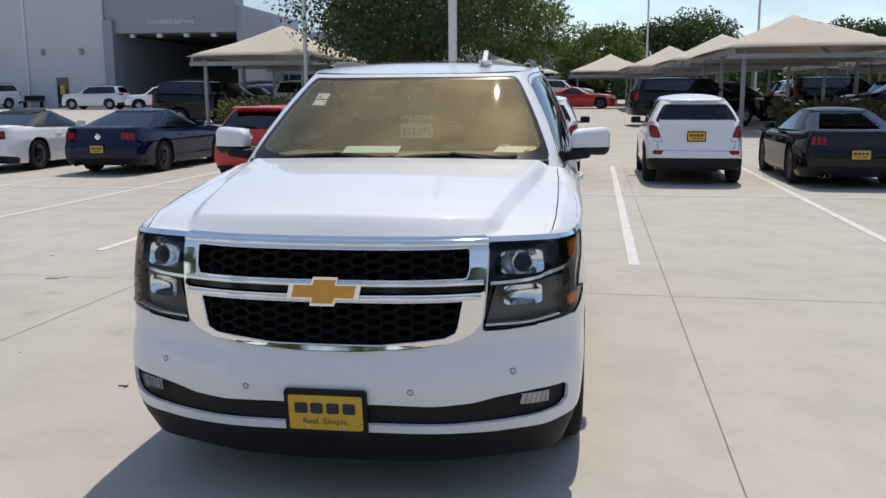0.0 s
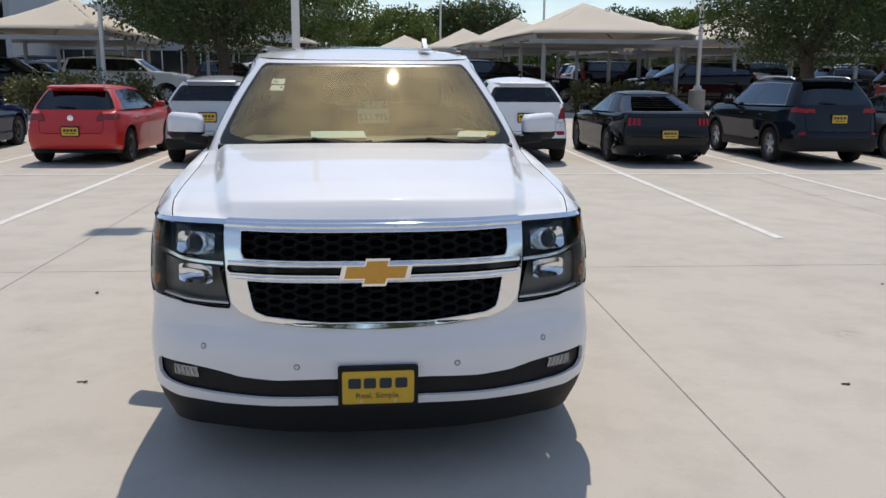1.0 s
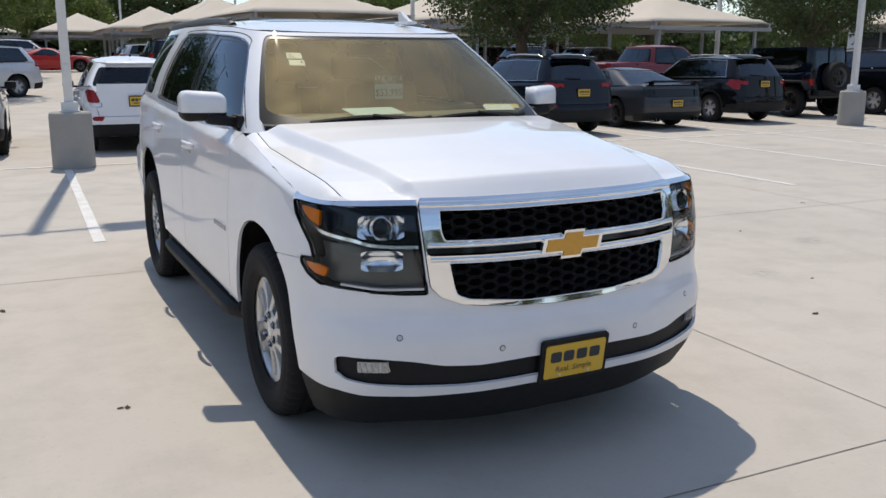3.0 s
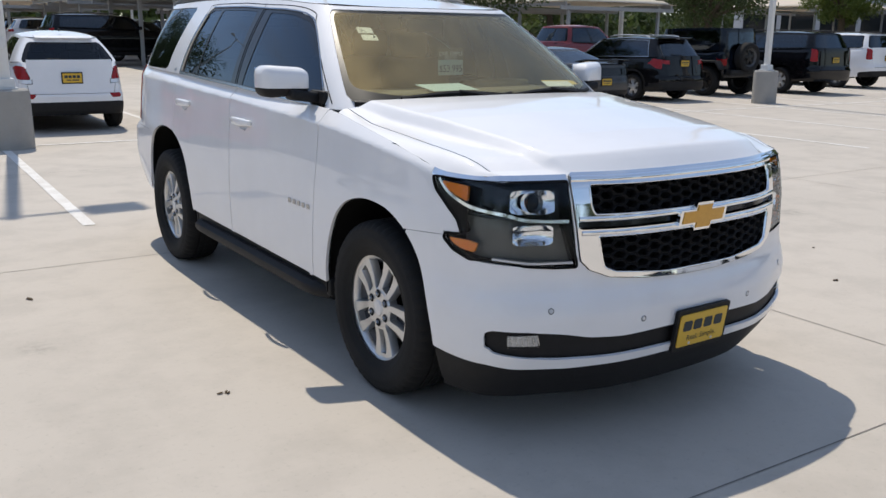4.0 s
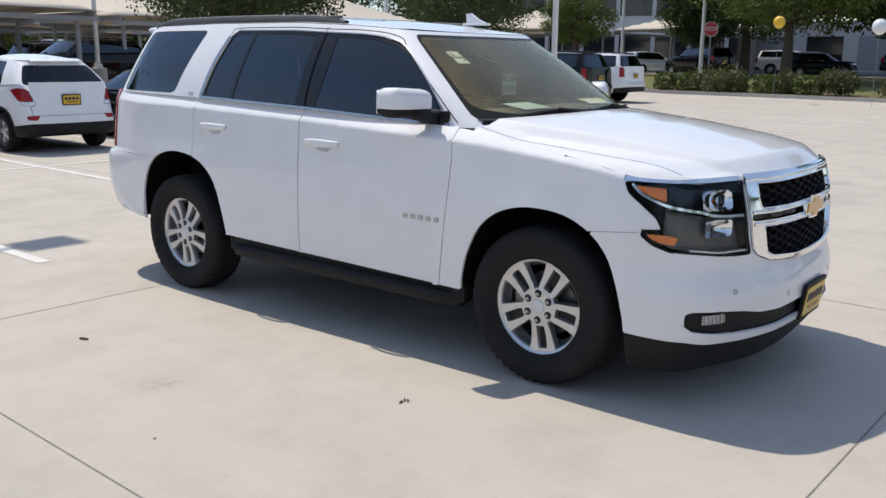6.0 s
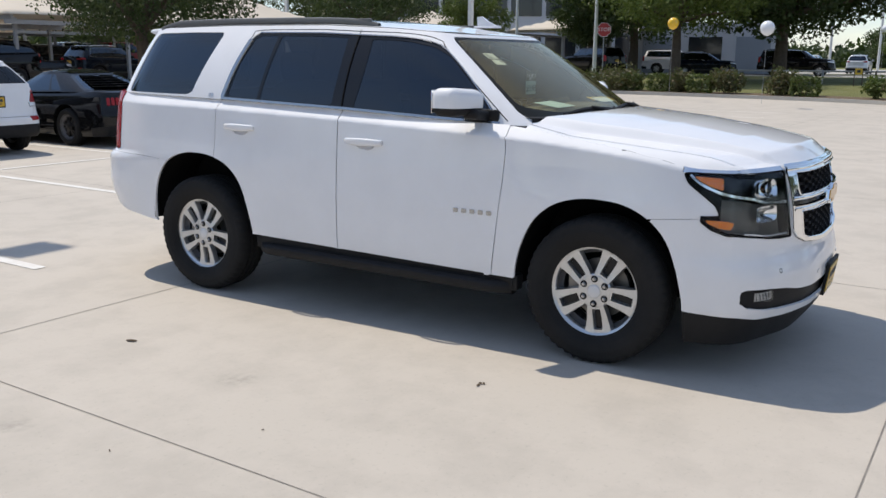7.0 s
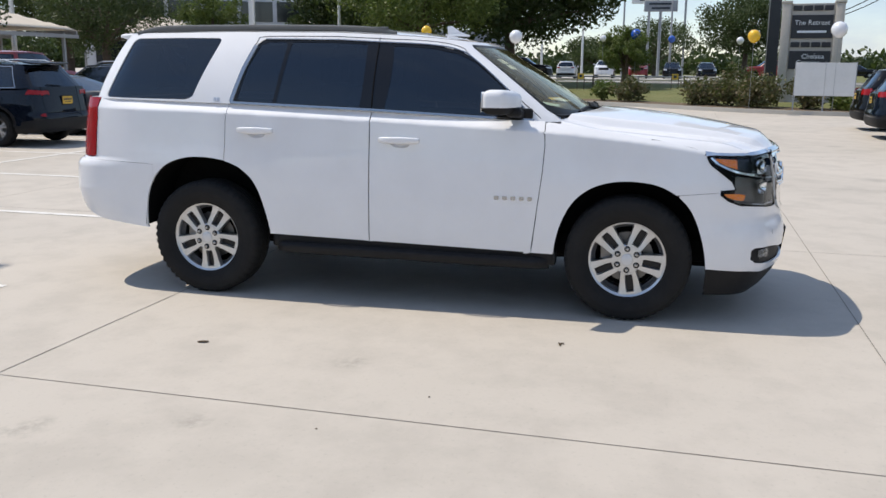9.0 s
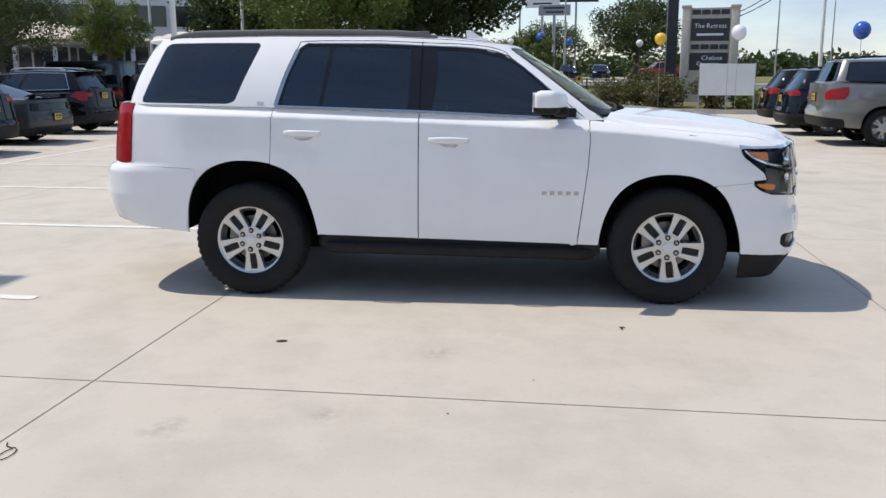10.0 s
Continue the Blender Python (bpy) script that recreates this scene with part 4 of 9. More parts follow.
ZHI = [(2.0, 1.768), (2.2, 1.784), (2.5, 1.810), (3.0, 1.834), (3.8, 1.840), (4.5, 1.832), (4.8, 1.825)]


def cab_place(s, h):
    s, h = np.asarray(s, float), np.asarray(h, float)
    sc = np.clip(s, 0, CAB_LEN)
    xl, yl, xh, yh = (np.interp(sc, cab_s, c) for c in (cab_lo[:, 0], cab_lo[:, 1], cab_hi[:, 0], cab_hi[:, 1]))
    bow = 0.028 * 4 * h * (1 - h)
    sidew = smooth(1.15, 1.6, yl) * (1 - smooth(4.6, 4.9, yl))
    x = xl + (xh - xl) * h + bow * sidew * smooth(0.05, 0.6, xl)
    y = yl + (yh - yl) * h - 0.022 * 4 * h * (1 - h) * (1 - smooth(1.25, 1.7, yl)) + 0.03 * 4 * h * (1 - h) * smooth(4.7, 4.9, yl)
    z = table(yl, *ZLO) + (table(yh, *ZHI) - table(yl, *ZLO)) * h
    return x, y, z


def cab_uv(y, z):
    """(s, h) of the cabin's side at y and z."""
    lo, hi = float(np.interp(1.56, cab_lo[:, 1], cab_s)), float(np.interp(4.80, cab_lo[:, 1], cab_s))
    h = 0.5
    for _ in range(40):
        s = (lo + hi) / 2
        a = cab_place(np.array([s, s]), np.array([0.0, 1.0]))
        h = (z - a[2][0]) / (a[2][1] - a[2][0])
        yy = float(cab_place(np.array([s]), np.array([h]))[1][0])
        lo, hi = (s, hi) if yy < y else (lo, s)
    return s, h


def cab_side(*pts):
    return [cab_uv(y, z) for y, z in pts]


cab = Sheet(np.unique(np.r_[np.arange(0, CAB_LEN, 0.03), CAB_LEN]), np.linspace(0, 1, 24), cab_place, (0, 3.2, 1.2))
sA = float(np.interp(1.50, cab_lo[:, 1], cab_s))
cab.cut("frit", soft_outline([(-0.2, 0.02), (sA - 0.13, 0.03), (sA - 0.045, 0.10), (sA - 0.072, 0.90), (sA - 0.092, 0.955), (-0.2, 0.965)], 0.05))
cab.cut("windshield", soft_outline([(-0.3, 0.130), (sA - 0.30, 0.138), (sA - 0.085, 0.205), (sA - 0.098, 0.890), (sA - 0.125, 0.930), (-0.3, 0.935)], 0.06))
cab.cut("side_frame", soft_outline(cab_side((1.645, 1.280), (1.70, 1.355), (1.86, 1.513), (2.04, 1.660), (2.16, 1.715), (2.32, 1.748), (2.70, 1.770), (3.20, 1.788), (3.545, 1.790), (3.595, 1.755), (3.66, 1.60), (3.735, 1.358), (3.2, 1.340), (2.7, 1.325), (2.2, 1.302)), 0.02))
cab.cut("front_glass", soft_outline(cab_side((1.685, 1.290), (1.735, 1.362), (1.88, 1.508), (2.05, 1.645), (2.17, 1.698), (2.33, 1.730), (2.615, 1.748), (2.635, 1.330), (2.2, 1.310)), 0.03))
cab.cut("rear_glass", soft_outline(cab_side((2.80, 1.338), (2.795, 1.757), (3.20, 1.770), (3.345, 1.772), (3.405, 1.356)), 0.02))
cab.cut("vent_glass", soft_outline(cab_side((3.425, 1.357), (3.370, 1.773), (3.53, 1.773), (3.575, 1.745), (3.64, 1.60), (3.700, 1.368)), 0.02))
cab.cut("quarter_glass", soft_outline(cab_side((4.075, 1.372), (4.035, 1.392), (3.985, 1.52), (3.880, 1.775), (3.89, 1.794), (4.25, 1.796), (4.57, 1.792), (4.60, 1.77), (4.742, 1.40), (4.735, 1.379), (4.4, 1.374)), 0.018))
cab.cut("tail_glass", soft_outline([(CAB_LEN + 0.3, 0.10), (CAB_LEN - 0.62, 0.10), (CAB_LEN - 0.60, 0.85), (CAB_LEN + 0.3, 0.9)], 0.05))
cab.finish("pillars")
sheet_part(cab, "pillars", "cabin_frame", WHITE, MAIN_SUV, label="white window pillars", gap=0.002, rim=0.03)
sheet_part(cab, "frit", "windshield_border", FRIT, MAIN_SUV, off=-0.004, gap=0.0, rim=0.01, label="black border of the windshield")
sheet_part(cab, "windshield", "windshield", WINDSHIELD, MAIN_SUV, off=-0.004, gap=-0.004, rim=0, label="clear windshield with stickers behind it").visible_shadow = False
sheet_part(cab, "tail_glass", "rear_window", TINTED, MAIN_SUV, off=-0.004, gap=-0.004, rim=0)
for sd in (1, -1):
    sheet_part(cab, "side_frame", "window_frame", GLOSS_BLACK, MAIN_SUV, sd, off=-0.006, gap=-0.002, rim=0.02)
    sheet_part(cab, "front_glass", "front_window", TINTED, MAIN_SUV, sd, off=-0.009, gap=-0.004, rim=0, label="dark tinted side window")
    sheet_part(cab, "rear_glass", "rear_door_window", TINTED, MAIN_SUV, sd, off=-0.009, gap=-0.004, rim=0)
    sheet_part(cab, "vent_glass", "vent_window", TINTED, MAIN_SUV, sd, off=-0.009, gap=-0.004, rim=0)
    sheet_part(cab, "quarter_glass", "quarter_window", TINTED, MAIN_SUV, sd, off=-0.005, gap=-0.001, rim=0.01)


def ribbon(path, width, material, name, parent, high=0.003, depth=0.006, label=""):
    """A flat moulding along points with normals: list of (point, normal, across)."""
    verts, turn = [], np.dot(np.cross(np.array(path[0][2]), np.array(path[1][0]) - np.array(path[0][0])), np.array(path[0][1])) < 0
    for p, n, a in path:
        p, n, a = np.array(p), np.array(n), np.array(a)
        for k, h in ((-0.5, high - depth), (-0.42, high), (0.42, high), (0.5, high - depth)):
            verts.append(tuple(p + a * k * width + n * h))
    faces = [(i * 4 + j, i * 4 + j + 1, i * 4 + j + 5, i * 4 + j + 4) for i in range(len(path) - 1) for j in range(3)]
    return mesh_part(name, verts, [f[::-1] for f in faces] if turn else faces, material, parent, label)


def sheet_path(sheet, uvs, sd):
    out = []
    m = np.array([sd, 1, 1])
    pts = [sheet.spot(*q) for q in uvs]
    for i, (p, n) in enumerate(pts):
        d = pts[min(i + 1, len(pts) - 1)][0] - pts[max(i - 1, 0)][0]
        a = np.cross(n, d)
        out.append((p * m, n * m, a / (np.linalg.norm(a) + 1e-9) * m))
    return out


for sd in (1, -1):
    belt = [cab_uv(y, float(table(y, *ZLO)) + 0.010) for y in np.linspace(1.63, 3.74, 30)]
    ribbon(sheet_path(cab, belt, sd), 0.018, DULL_CHROME, "belt_moulding", MAIN_SUV, 0.006, 0.012, "thin chrome strip under the windows")
    for yy, name in ((2.716, "door_seam"),):
        ribbon(sheet_path(cab, [cab_uv(yy, z) for z in np.linspace(1.335, 1.80, 12)], sd), 0.006, LINER, name, MAIN_SUV, 0.001, 0.003)
    seam = cab_side((3.742, 1.36), (3.67, 1.60), (3.60, 1.77), (3.555, 1.803), (3.2, 1.806), (2.7, 1.790), (2.32, 1.770), (2.13, 1.735), (2.02, 1.685), (1.84, 1.532), (1.66, 1.372), (1.575, 1.285))
    seam = [tuple(q) for q in spline(seam, 5)]
    ribbon(sheet_path(cab, seam, sd), 0.006, LINER, "door_frame_seam", MAIN_SUV, 0.001, 0.003)
    lining = [tuple(q) for q in spline(cab_side((1.652, 1.285), (1.715, 1.362), (1.87, 1.517), (2.045, 1.662), (2.165, 1.716), (2.32, 1.748), (2.70, 1.770), (3.20, 1.787), (3.54, 1.790)), 5)]
    ribbon(sheet_path(cab, lining, sd), 0.010, DULL_CHROME, "window_lining", MAIN_SUV, 0.002, 0.008, "thin bright lining round the side windows")
    edge_strip = [tuple(q) for q in spline(cab_side((3.735, 1.362), (3.70, 1.48), (3.662, 1.60), (3.605, 1.745)), 5)]
    ribbon(sheet_path(cab, edge_strip, sd), 0.034, DULL_CHROME, "pillar_strip", MAIN_SUV, 0.003, 0.008, "bright strip at the back of the rear door window")

# roof
hw_y, hw_x = cab_hi[:, 1], cab_hi[:, 0]
k0, k1 = np.argmin(np.abs(hw_y - 2.215)), np.argmin(np.abs(hw_y - 4.60))


def roof_place(q, p):
    q, p = np.asarray(q, float), np.asarray(p, float)
    ya = np.interp(q * hw_x[k0], hw_x[: k0 + 1], hw_y[: k0 + 1])
    yb = np.interp(-q * hw_x[k1], -hw_x[k1:], hw_y[k1:])
    y = ya + (yb - ya) * p
    yside = hw_y[k0] + (hw_y[k1] - hw_y[k0]) * p
    x = q * np.interp(yside, hw_y[k0 : k1 + 1], hw_x[k0 : k1 + 1])
    ze = table(y * (1 - q**4) + yside * q**4, *ZHI)
    front, rear = 1 - (1 - np.clip(p / 0.35, 0, 1)) ** 2.2, 1 - 0.75 * np.clip((p - 0.7) / 0.3, 0, 1) ** 2
    z = ze + 0.046 * (1 - np.abs(q) ** 2.6) * front * rear + 0.002
    return x, y, z


roof = Sheet(np.linspace(0, 1, 22), np.linspace(0, 1, 44), roof_place, (0, 3.3, 0))
roof.cut("sunroof", soft_outline([(-0.3, 0.20), (0.60, 0.20), (0.60, 0.46), (-0.3, 0.46)], 0.05))
roof.finish("roof")
sheet_part(roof, "roof", "roof", WHITE, MAIN_SUV, gap=0.0, rim=0.0, label="white roof panel")
sheet_part(roof, "sunroof", "sunroof", GLOSS_BLACK, MAIN_SUV, off=0.001, gap=0.004, rim=0.012, label="dark glass sunroof")
# rear spoiler lip
bm = bmesh.new()
block(bm, (1.28, 0.27, 0.060), (0, 4.725, 1.814), 0.022, 3)
for v in bm.verts:
    back_ = (v.co.y - 4.60) / 0.2
    v.co.z += -0.014 * back_
    v.co.y -= 0.10 * (v.co.x / 0.61) ** 2
    if v.co.z < 1.80:
        v.co.y -= 0.04 * back_
part("spoiler", bm, WHITE, MAIN_SUV)

# ---- the SUV's wheels, lamps, grille, mirrors, trim ----
for sd in (1, -1):
    for yc in (1.0, 3.946):
        add_suv_wheel(MAIN_SUV, (sd * 0.872, yc, 0.403), sd, 0 if yc < 2 else -4)

# honeycomb of both mouths
HEX = ((0.53, -1), (1, 0), (0.53, 1), (-0.53, 1), (-1, 0), (-0.53, -1))
for mouth, z0, z1, x1 in (("upper_mouth", 0.945, 1.068, 0.57), ("lower_mouth", 0.685, 0.875, 0.54)):
    poly = [c for c in low.cuts if c[0] == mouth][0][1]
    pitch_s, pitch_z, pieces = 0.122, 0.0200, []
    rows, cols = int((z1 - z0) / pitch_z) + 2, int(x1 / pitch_s) + 2
    for r in range(-1, rows):
        for c in range(-cols, cols + 1):
            s0, zc = (c + (0.5 if r % 2 else 0.0)) * pitch_s, z0 + r * pitch_z
            outer = [(s0 + 0.0400 * dx, zc + 0.0200 * dz) for dx, dz in HEX]
            innr = [(s0 + 0.0320 * dx, zc + 0.0140 * dz) for dx, dz in HEX]
            if not inside(poly, np.array([[abs(s0), zc]]))[0] and not any(inside(poly, np.array([[abs(a), b]]))[0] for a, b in innr):
                continue
            verts = []
            for pts, deep in ((outer, -0.020), (innr, -0.012), (innr, -0.045)):
                for a, b in pts:
                    p, n = low.spot(abs(a), b, deep)
                    verts.append((p[0] * (1 if a >= 0 else -1), p[1], p[2]))
            faces = [(i, (i + 1) % 6, 6 + (i + 1) % 6, 6 + i) for i in range(6)] + [(6 + i, 6 + (i + 1) % 6, 12 + (i + 1) % 6, 12 + i) for i in range(6)]
            pieces.append((verts, faces))
    mesh_part("grille_mesh", *joined(*pieces), PLASTIC, MAIN_SUV, "black honeycomb grille mesh", 20)

# rounded chrome cross bars, mouth beads and a strip along the top
def bead(uvs, width, name, mat, high, closed=False, bulge=0.008, n=7):
    path = sheet_path(low, uvs, 1)
    verts = []
    for sd in ((1, -1) if closed else (0,)):
        pts = path if sd == 0 or sd == 1 else path
        for p, nn, a in pts:
            for k in range(n):
                t = 2 * k / (n - 1) - 1
                q = np.array(p) + np.array(a) * t * width / 2 + np.array(nn) * (high + bulge * math.sqrt(max(1 - t * t, 0)))
                verts.append(tuple(q * np.array([-1 if sd == -1 else 1, 1, 1])))
    return verts, len(path), n


def chrome_line(uvs, width, name, high, bulge, mat=None, parent=None, label=""):
    """A half-round moulding over both halves of the nose; uvs run from the middle outward."""
    verts, m_, n = bead(uvs, width, name, CHROME, high, True, bulge)
    half = [(i * n + j, i * n + j + 1, (i + 1) * n + j + 1, (i + 1) * n + j) for i in range(m_ - 1) for j in range(n - 1)]
    other = [tuple(k + m_ * n for k in f[::-1]) for f in half]
    return mesh_part(name, verts, half + other, mat or CHROME, parent or MAIN_SUV, label, 60)


chrome_line([(FX(x), 0.936 + 0.002 * x) for x in np.linspace(0.0, 0.612, 30)], 0.026, "grille_bar", 0.006, 0.010)
chrome_line([(FX(x), 0.882 + 0.003 * x) for x in np.linspace(0.0, 0.602, 30)], 0.026, "grille_bar", 0.006, 0.010)
chrome_line([(FX(x), 1.086) for x in np.linspace(0.0, 0.64, 30)], 0.030, "top_strip", 0.008, 0.010)
for mouth in ("upper_mouth", "lower_mouth"):
    ring = [q for q in [c for c in low.cuts if c[0] == mouth][0][1] if q[0] >= 0]
    ring = [(0.0, ring[0][1])] + [tuple(q) for q in ring] + [(0.0, ring[-1][1])]
    dense = [tuple(np.array(a) + (np.array(b) - np.array(a)) * t) for a, b in zip(ring, ring[1:]) for t in np.linspace(0, 1, max(int(math.dist(a, b) / 0.02), 1), endpoint=False)] + [ring[-1]]
    chrome_line(dense, 0.009, "mouth_bead", 0.006, 0.010)

# emblem on the grille, a plain bar crossed by a block
cross = [(-0.128, -0.024), (-0.044, -0.024), (-0.050, -0.046), (0.034, -0.046), (0.042, -0.024), (0.116, -0.024), (0.128, 0.024), (0.044, 0.024), (0.050, 0.046), (-0.034, 0.046), (-0.042, 0.024), (-0.116, 0.024)]
emblem = mesh_part("emblem", *plate_shape([(a * 1.16, b * 1.24) for a, b in cross], 0.016, lambda a, b, h: (a - 0.004, -0.004 - h + 0.10 * a * a, 0.911 + b)), CHROME, MAIN_SUV, "chrome-edged gold emblem", 20)
mesh_part("emblem_face", *plate_shape(cross, 0.020, lambda a, b, h: (a - 0.004, -0.004 - h + 0.10 * a * a, 0.911 + b)), EMBLEM_GOLD, emblem, "", 20)

# headlamps behind their covers
for sd in (1, -1):
    m = np.array([sd, 1, 1])
    housing = sheet_part(low, "headlamp", "headlamp", GLOSS_BLACK, MAIN_SUV, sd, off=-0.075, gap=-0.012, rim=-0.06, label="dark headlamp housing with chrome projector")
    sheet_part(low, "lamp_lower", "lower_bezel", BEZEL, housing, sd, off=-0.060, gap=0.006, rim=0.0)
    sheet_part(low, "lamp_lower", "lower_housing", GLOSS_BLACK, housing, sd, off=-0.072, gap=-0.012, rim=-0.06)

    def lamp_ring(s, z, r, depth, mat, name, squash=1.0, prof=None):
        p, n = low.spot(s, z, depth)
        n = n * 0.35 + np.array([0.05, -0.9, 0.02])
        q = Vector(n * m).to_track_quat("X", "Z").to_matrix()
        v, f = lathe(prof, 28)
        mesh_part(name, [tuple(np.array(q @ Vector((a, b * r * 1.0, c * r * squash))) + p * m) for a, b, c in v], f, mat, housing)

    def dish(x0, x1, zc, hh, mat, name, deep, bow=0.02):
        """A shallow bright bowl across the lamp."""
        verts, n1, n2 = [], 14, 9
        for i in range(n1):
            for j in range(n2):
                u, v = 2 * i / (n1 - 1) - 1, 2 * j / (n2 - 1) - 1
                q = min(1.0, (abs(u) ** 3 + abs(v) ** 3) ** (1 / 3) if abs(u) + abs(v) > 0 else 0)
                p, nn = low.spot(FX((x0 + x1) / 2 + u * (x1 - x0) / 2), zc + v * hh / 2 * (1 - 0.25 * abs(u) ** 6), deep - bow * (1 - q**2))
                verts.append(tuple(p * m))
        f = [(i * n2 + j, (i + 1) * n2 + j, (i + 1) * n2 + j + 1, i * n2 + j + 1) for i in range(n1 - 1) for j in range(n2 - 1)]
        return mesh_part(name, verts, f if sd > 0 else [q[::-1] for q in f], mat, housing)

    dish(0.695, 0.868, 1.006, 0.094, LAMP_CHROME, "projector_bowl", -0.024, 0.035)
    lamp_ring(FX(0.778), 1.008, 1.0, -0.040, CHROME, "projector_ring", 1.0, [(0.030, 0.022), (0.036, 0.030), (0.041, 0.022), (0.041, -0.01)])
    lamp_ring(FX(0.778), 1.008, 1.0, -0.040, SMOKED, "projector_lens", 1.0, [(0.0, 0.040), (0.014, 0.037), (0.026, 0.028), (0.031, 0.014)])
    lamp_ring(FX(0.778), 1.008, 1.0, -0.042, GREY, "projector_core", 1.0, [(0.0, 0.012), (0.030, 0.010)])
    dish(0.700, 0.855, 0.876, 0.084, LAMP_CHROME, "low_reflector", -0.026, 0.030)
    rim_loop = [(a, b) for a, b in LAMP] + [LAMP[0]]
    ribbon(sheet_path(low, rim_loop, sd), 0.008, LINER, "lamp_gasket", housing, 0.0035, 0.012)
    # middle bar, lower light pipe, amber side markers
    bar = [tuple(q) for q in spline(front_line((0.645, 0.930), (0.74, 0.932), (0.83, 0.942), (0.885, 0.958)) + side_line((0.33, 0.980), (0.41, 1.005), (0.475, 1.035), (0.520, 1.072)), 4)]
    ribbon(sheet_path(low, bar, sd), 0.015, LAMP_CHROME, "lamp_divider", housing, -0.010, 0.025)
    edge_lo = [(FX(x), 0.765 + 0.02 * smooth(0.75, 0.95, x)) for x in np.linspace(0.625, 0.92, 12)]
    ribbon(sheet_path(low, edge_lo, sd), 0.010, WHITE_LENS, "lamp_light_pipe", housing, -0.012, 0.02)
    for corners in ([(0.500, 1.066), (0.355, 1.060), (0.350, 1.000), (0.42, 1.020), (0.478, 1.046)], [(0.432, 0.850), (0.330, 0.850), (0.285, 0.842), (0.300, 0.806), (0.36, 0.812), (0.41, 0.830)]):
        mesh_part("side_marker", *plate_shape(soft_outline(side_line(*corners), 0.010, 2), 0.012, lambda a, b, h: tuple(low.spot(a, b, -0.022 + h)[0] * m)), AMBER, housing, "amber side marker lens")
    # fog lamps
    line = [(FX(x), 0.460) for x in np.linspace(0.755, 0.865, 8)]
    fog = ribbon(sheet_path(low, line, sd), 0.052, FOG_GLASS, "fog_lamp", MAIN_SUV, -0.018, 0.02, "clear rectangular fog lamp")
    ribbon(sheet_path(low, line, sd), 0.060, CLEAR_LENS, "fog_lens", fog, -0.006, 0.012)
    for x in np.linspace(0.75, 0.85, 6):
        ribbon(sheet_path(low, [(FX(x), 0.442), (FX(x + 0.008), 0.478)], sd), 0.004, DULL_CHROME, "fog_flute", fog, -0.014, 0.008)
    # parking sensors
    for s, z in ((FX(0.328), 0.523), (FX(0.715), 0.585)):
        p, n = low.spot(s, z)
        q = Vector(n * m).to_track_quat("X", "Z").to_matrix()
        v, f = lathe([(0.0, 0.003), (0.0085, 0.003), (0.0098, 0.0), (0.0098, -0.002), (0.0122, -0.002), (0.0122, 0.002), (0.0135, 0.0)], 16)
        mesh_part("parking_sensor", [tuple(np.array(q @ Vector(w)) + p * m) for w in v], f, SILVER_WHITE, MAIN_SUV)
        v, f = lathe([(0.0098, 0.0012), (0.0122, 0.0012)], 16)
        mesh_part("sensor_gap", [tuple(np.array(q @ Vector(w)) + p * m) for w in v], f, LINER, MAIN_SUV)

# licence plate in a black holder, with bars for its writing
PLATE_AT = pose(0, -0.036, 0.440, 8)


def letters(text, size, place, material, name, parent, depth=0.0006):
    """Text as a mesh: place maps (a, b, height) to a point."""
    cu = bpy.data.curves.new(name, "FONT")
    cu.body, cu.size, cu.align_x, cu.align_y, cu.resolution_u = text, size, "CENTER", "CENTER", 2
    tmp = new(name, cu)
    bpy.context.view_layer.update()
    me = bpy.data.meshes.new_from_object(tmp.evaluated_get(bpy.context.evaluated_depsgraph_get()))
    bpy.data.objects.remove(tmp)
    verts = [place(v.co.x, v.co.y, depth) for v in me.vertices]
    faces = [tuple(p.vertices) for p in me.polygons]
    bpy.data.meshes.remove(me)
    return mesh_part(name, verts, faces, material, parent)


def dealer_plate(parent, at, width=0.305, height=0.155, split=False):
    """A yellow plate in a black frame; the writing is plain bars."""
    place = lambda y0: (lambda a, b, h: tuple(at @ Vector((a, y0 - h, b))))
    holder = mesh_part("plate_holder", *plate_shape(rounded(width + 0.022, height + 0.032, 0.012), 0.016, place(0.0)), PLASTIC, parent, "black plate holder")
    mesh_part("licence_plate", *plate_shape(rounded(width - 0.012, height - 0.008, 0.010), 0.004, place(-0.016)), PLATE_GOLD, holder, "yellow plate with dark lettering bars")
    bars = []
    for x, w in ((-0.096, 0.052), (-0.034, 0.050), (0.030, 0.050), (0.094, 0.050)):
        bars.append(plate_shape([(x + a * width / 0.305, b + 0.020) for a, b in rounded(w, 0.046, 0.008, 2)], 0.0016, place(-0.020)))
    for x, w in () if split else ((-0.055, 0.072), (0.048, 0.106)):
        bars.append(plate_shape([(x + a, b - 0.034) for a, b in rounded(w, 0.017, 0.004, 2)], 0.0016, place(-0.020)))
    if split:
        for q in bars:
            mesh_part("print_bar", *q, INK_TEXT, holder)
        letters("Real. Simple.", 0.036, lambda a, b, h: place(-0.020)(a * 1.02, b - 0.036, h + 0.0006), INK_TEXT, "plate_text", holder)
    else:
        mesh_part("plate_print", *joined(*bars), INK_TEXT, holder)
        return holder
    for x in (-0.07, 0.07):
        c, f = lathe([(0.0, 0.003), (0.006, 0.002), (0.007, 0.0)], 10, "z")
        mesh_part("plate_screw", [tuple(at @ Vector((p[0] + x, -0.0205 - p[2], p[1] - 0.062))) for p in c], f, ALLOY, holder)
    return holder


dealer_plate(MAIN_SUV, PLATE_AT, split=True)

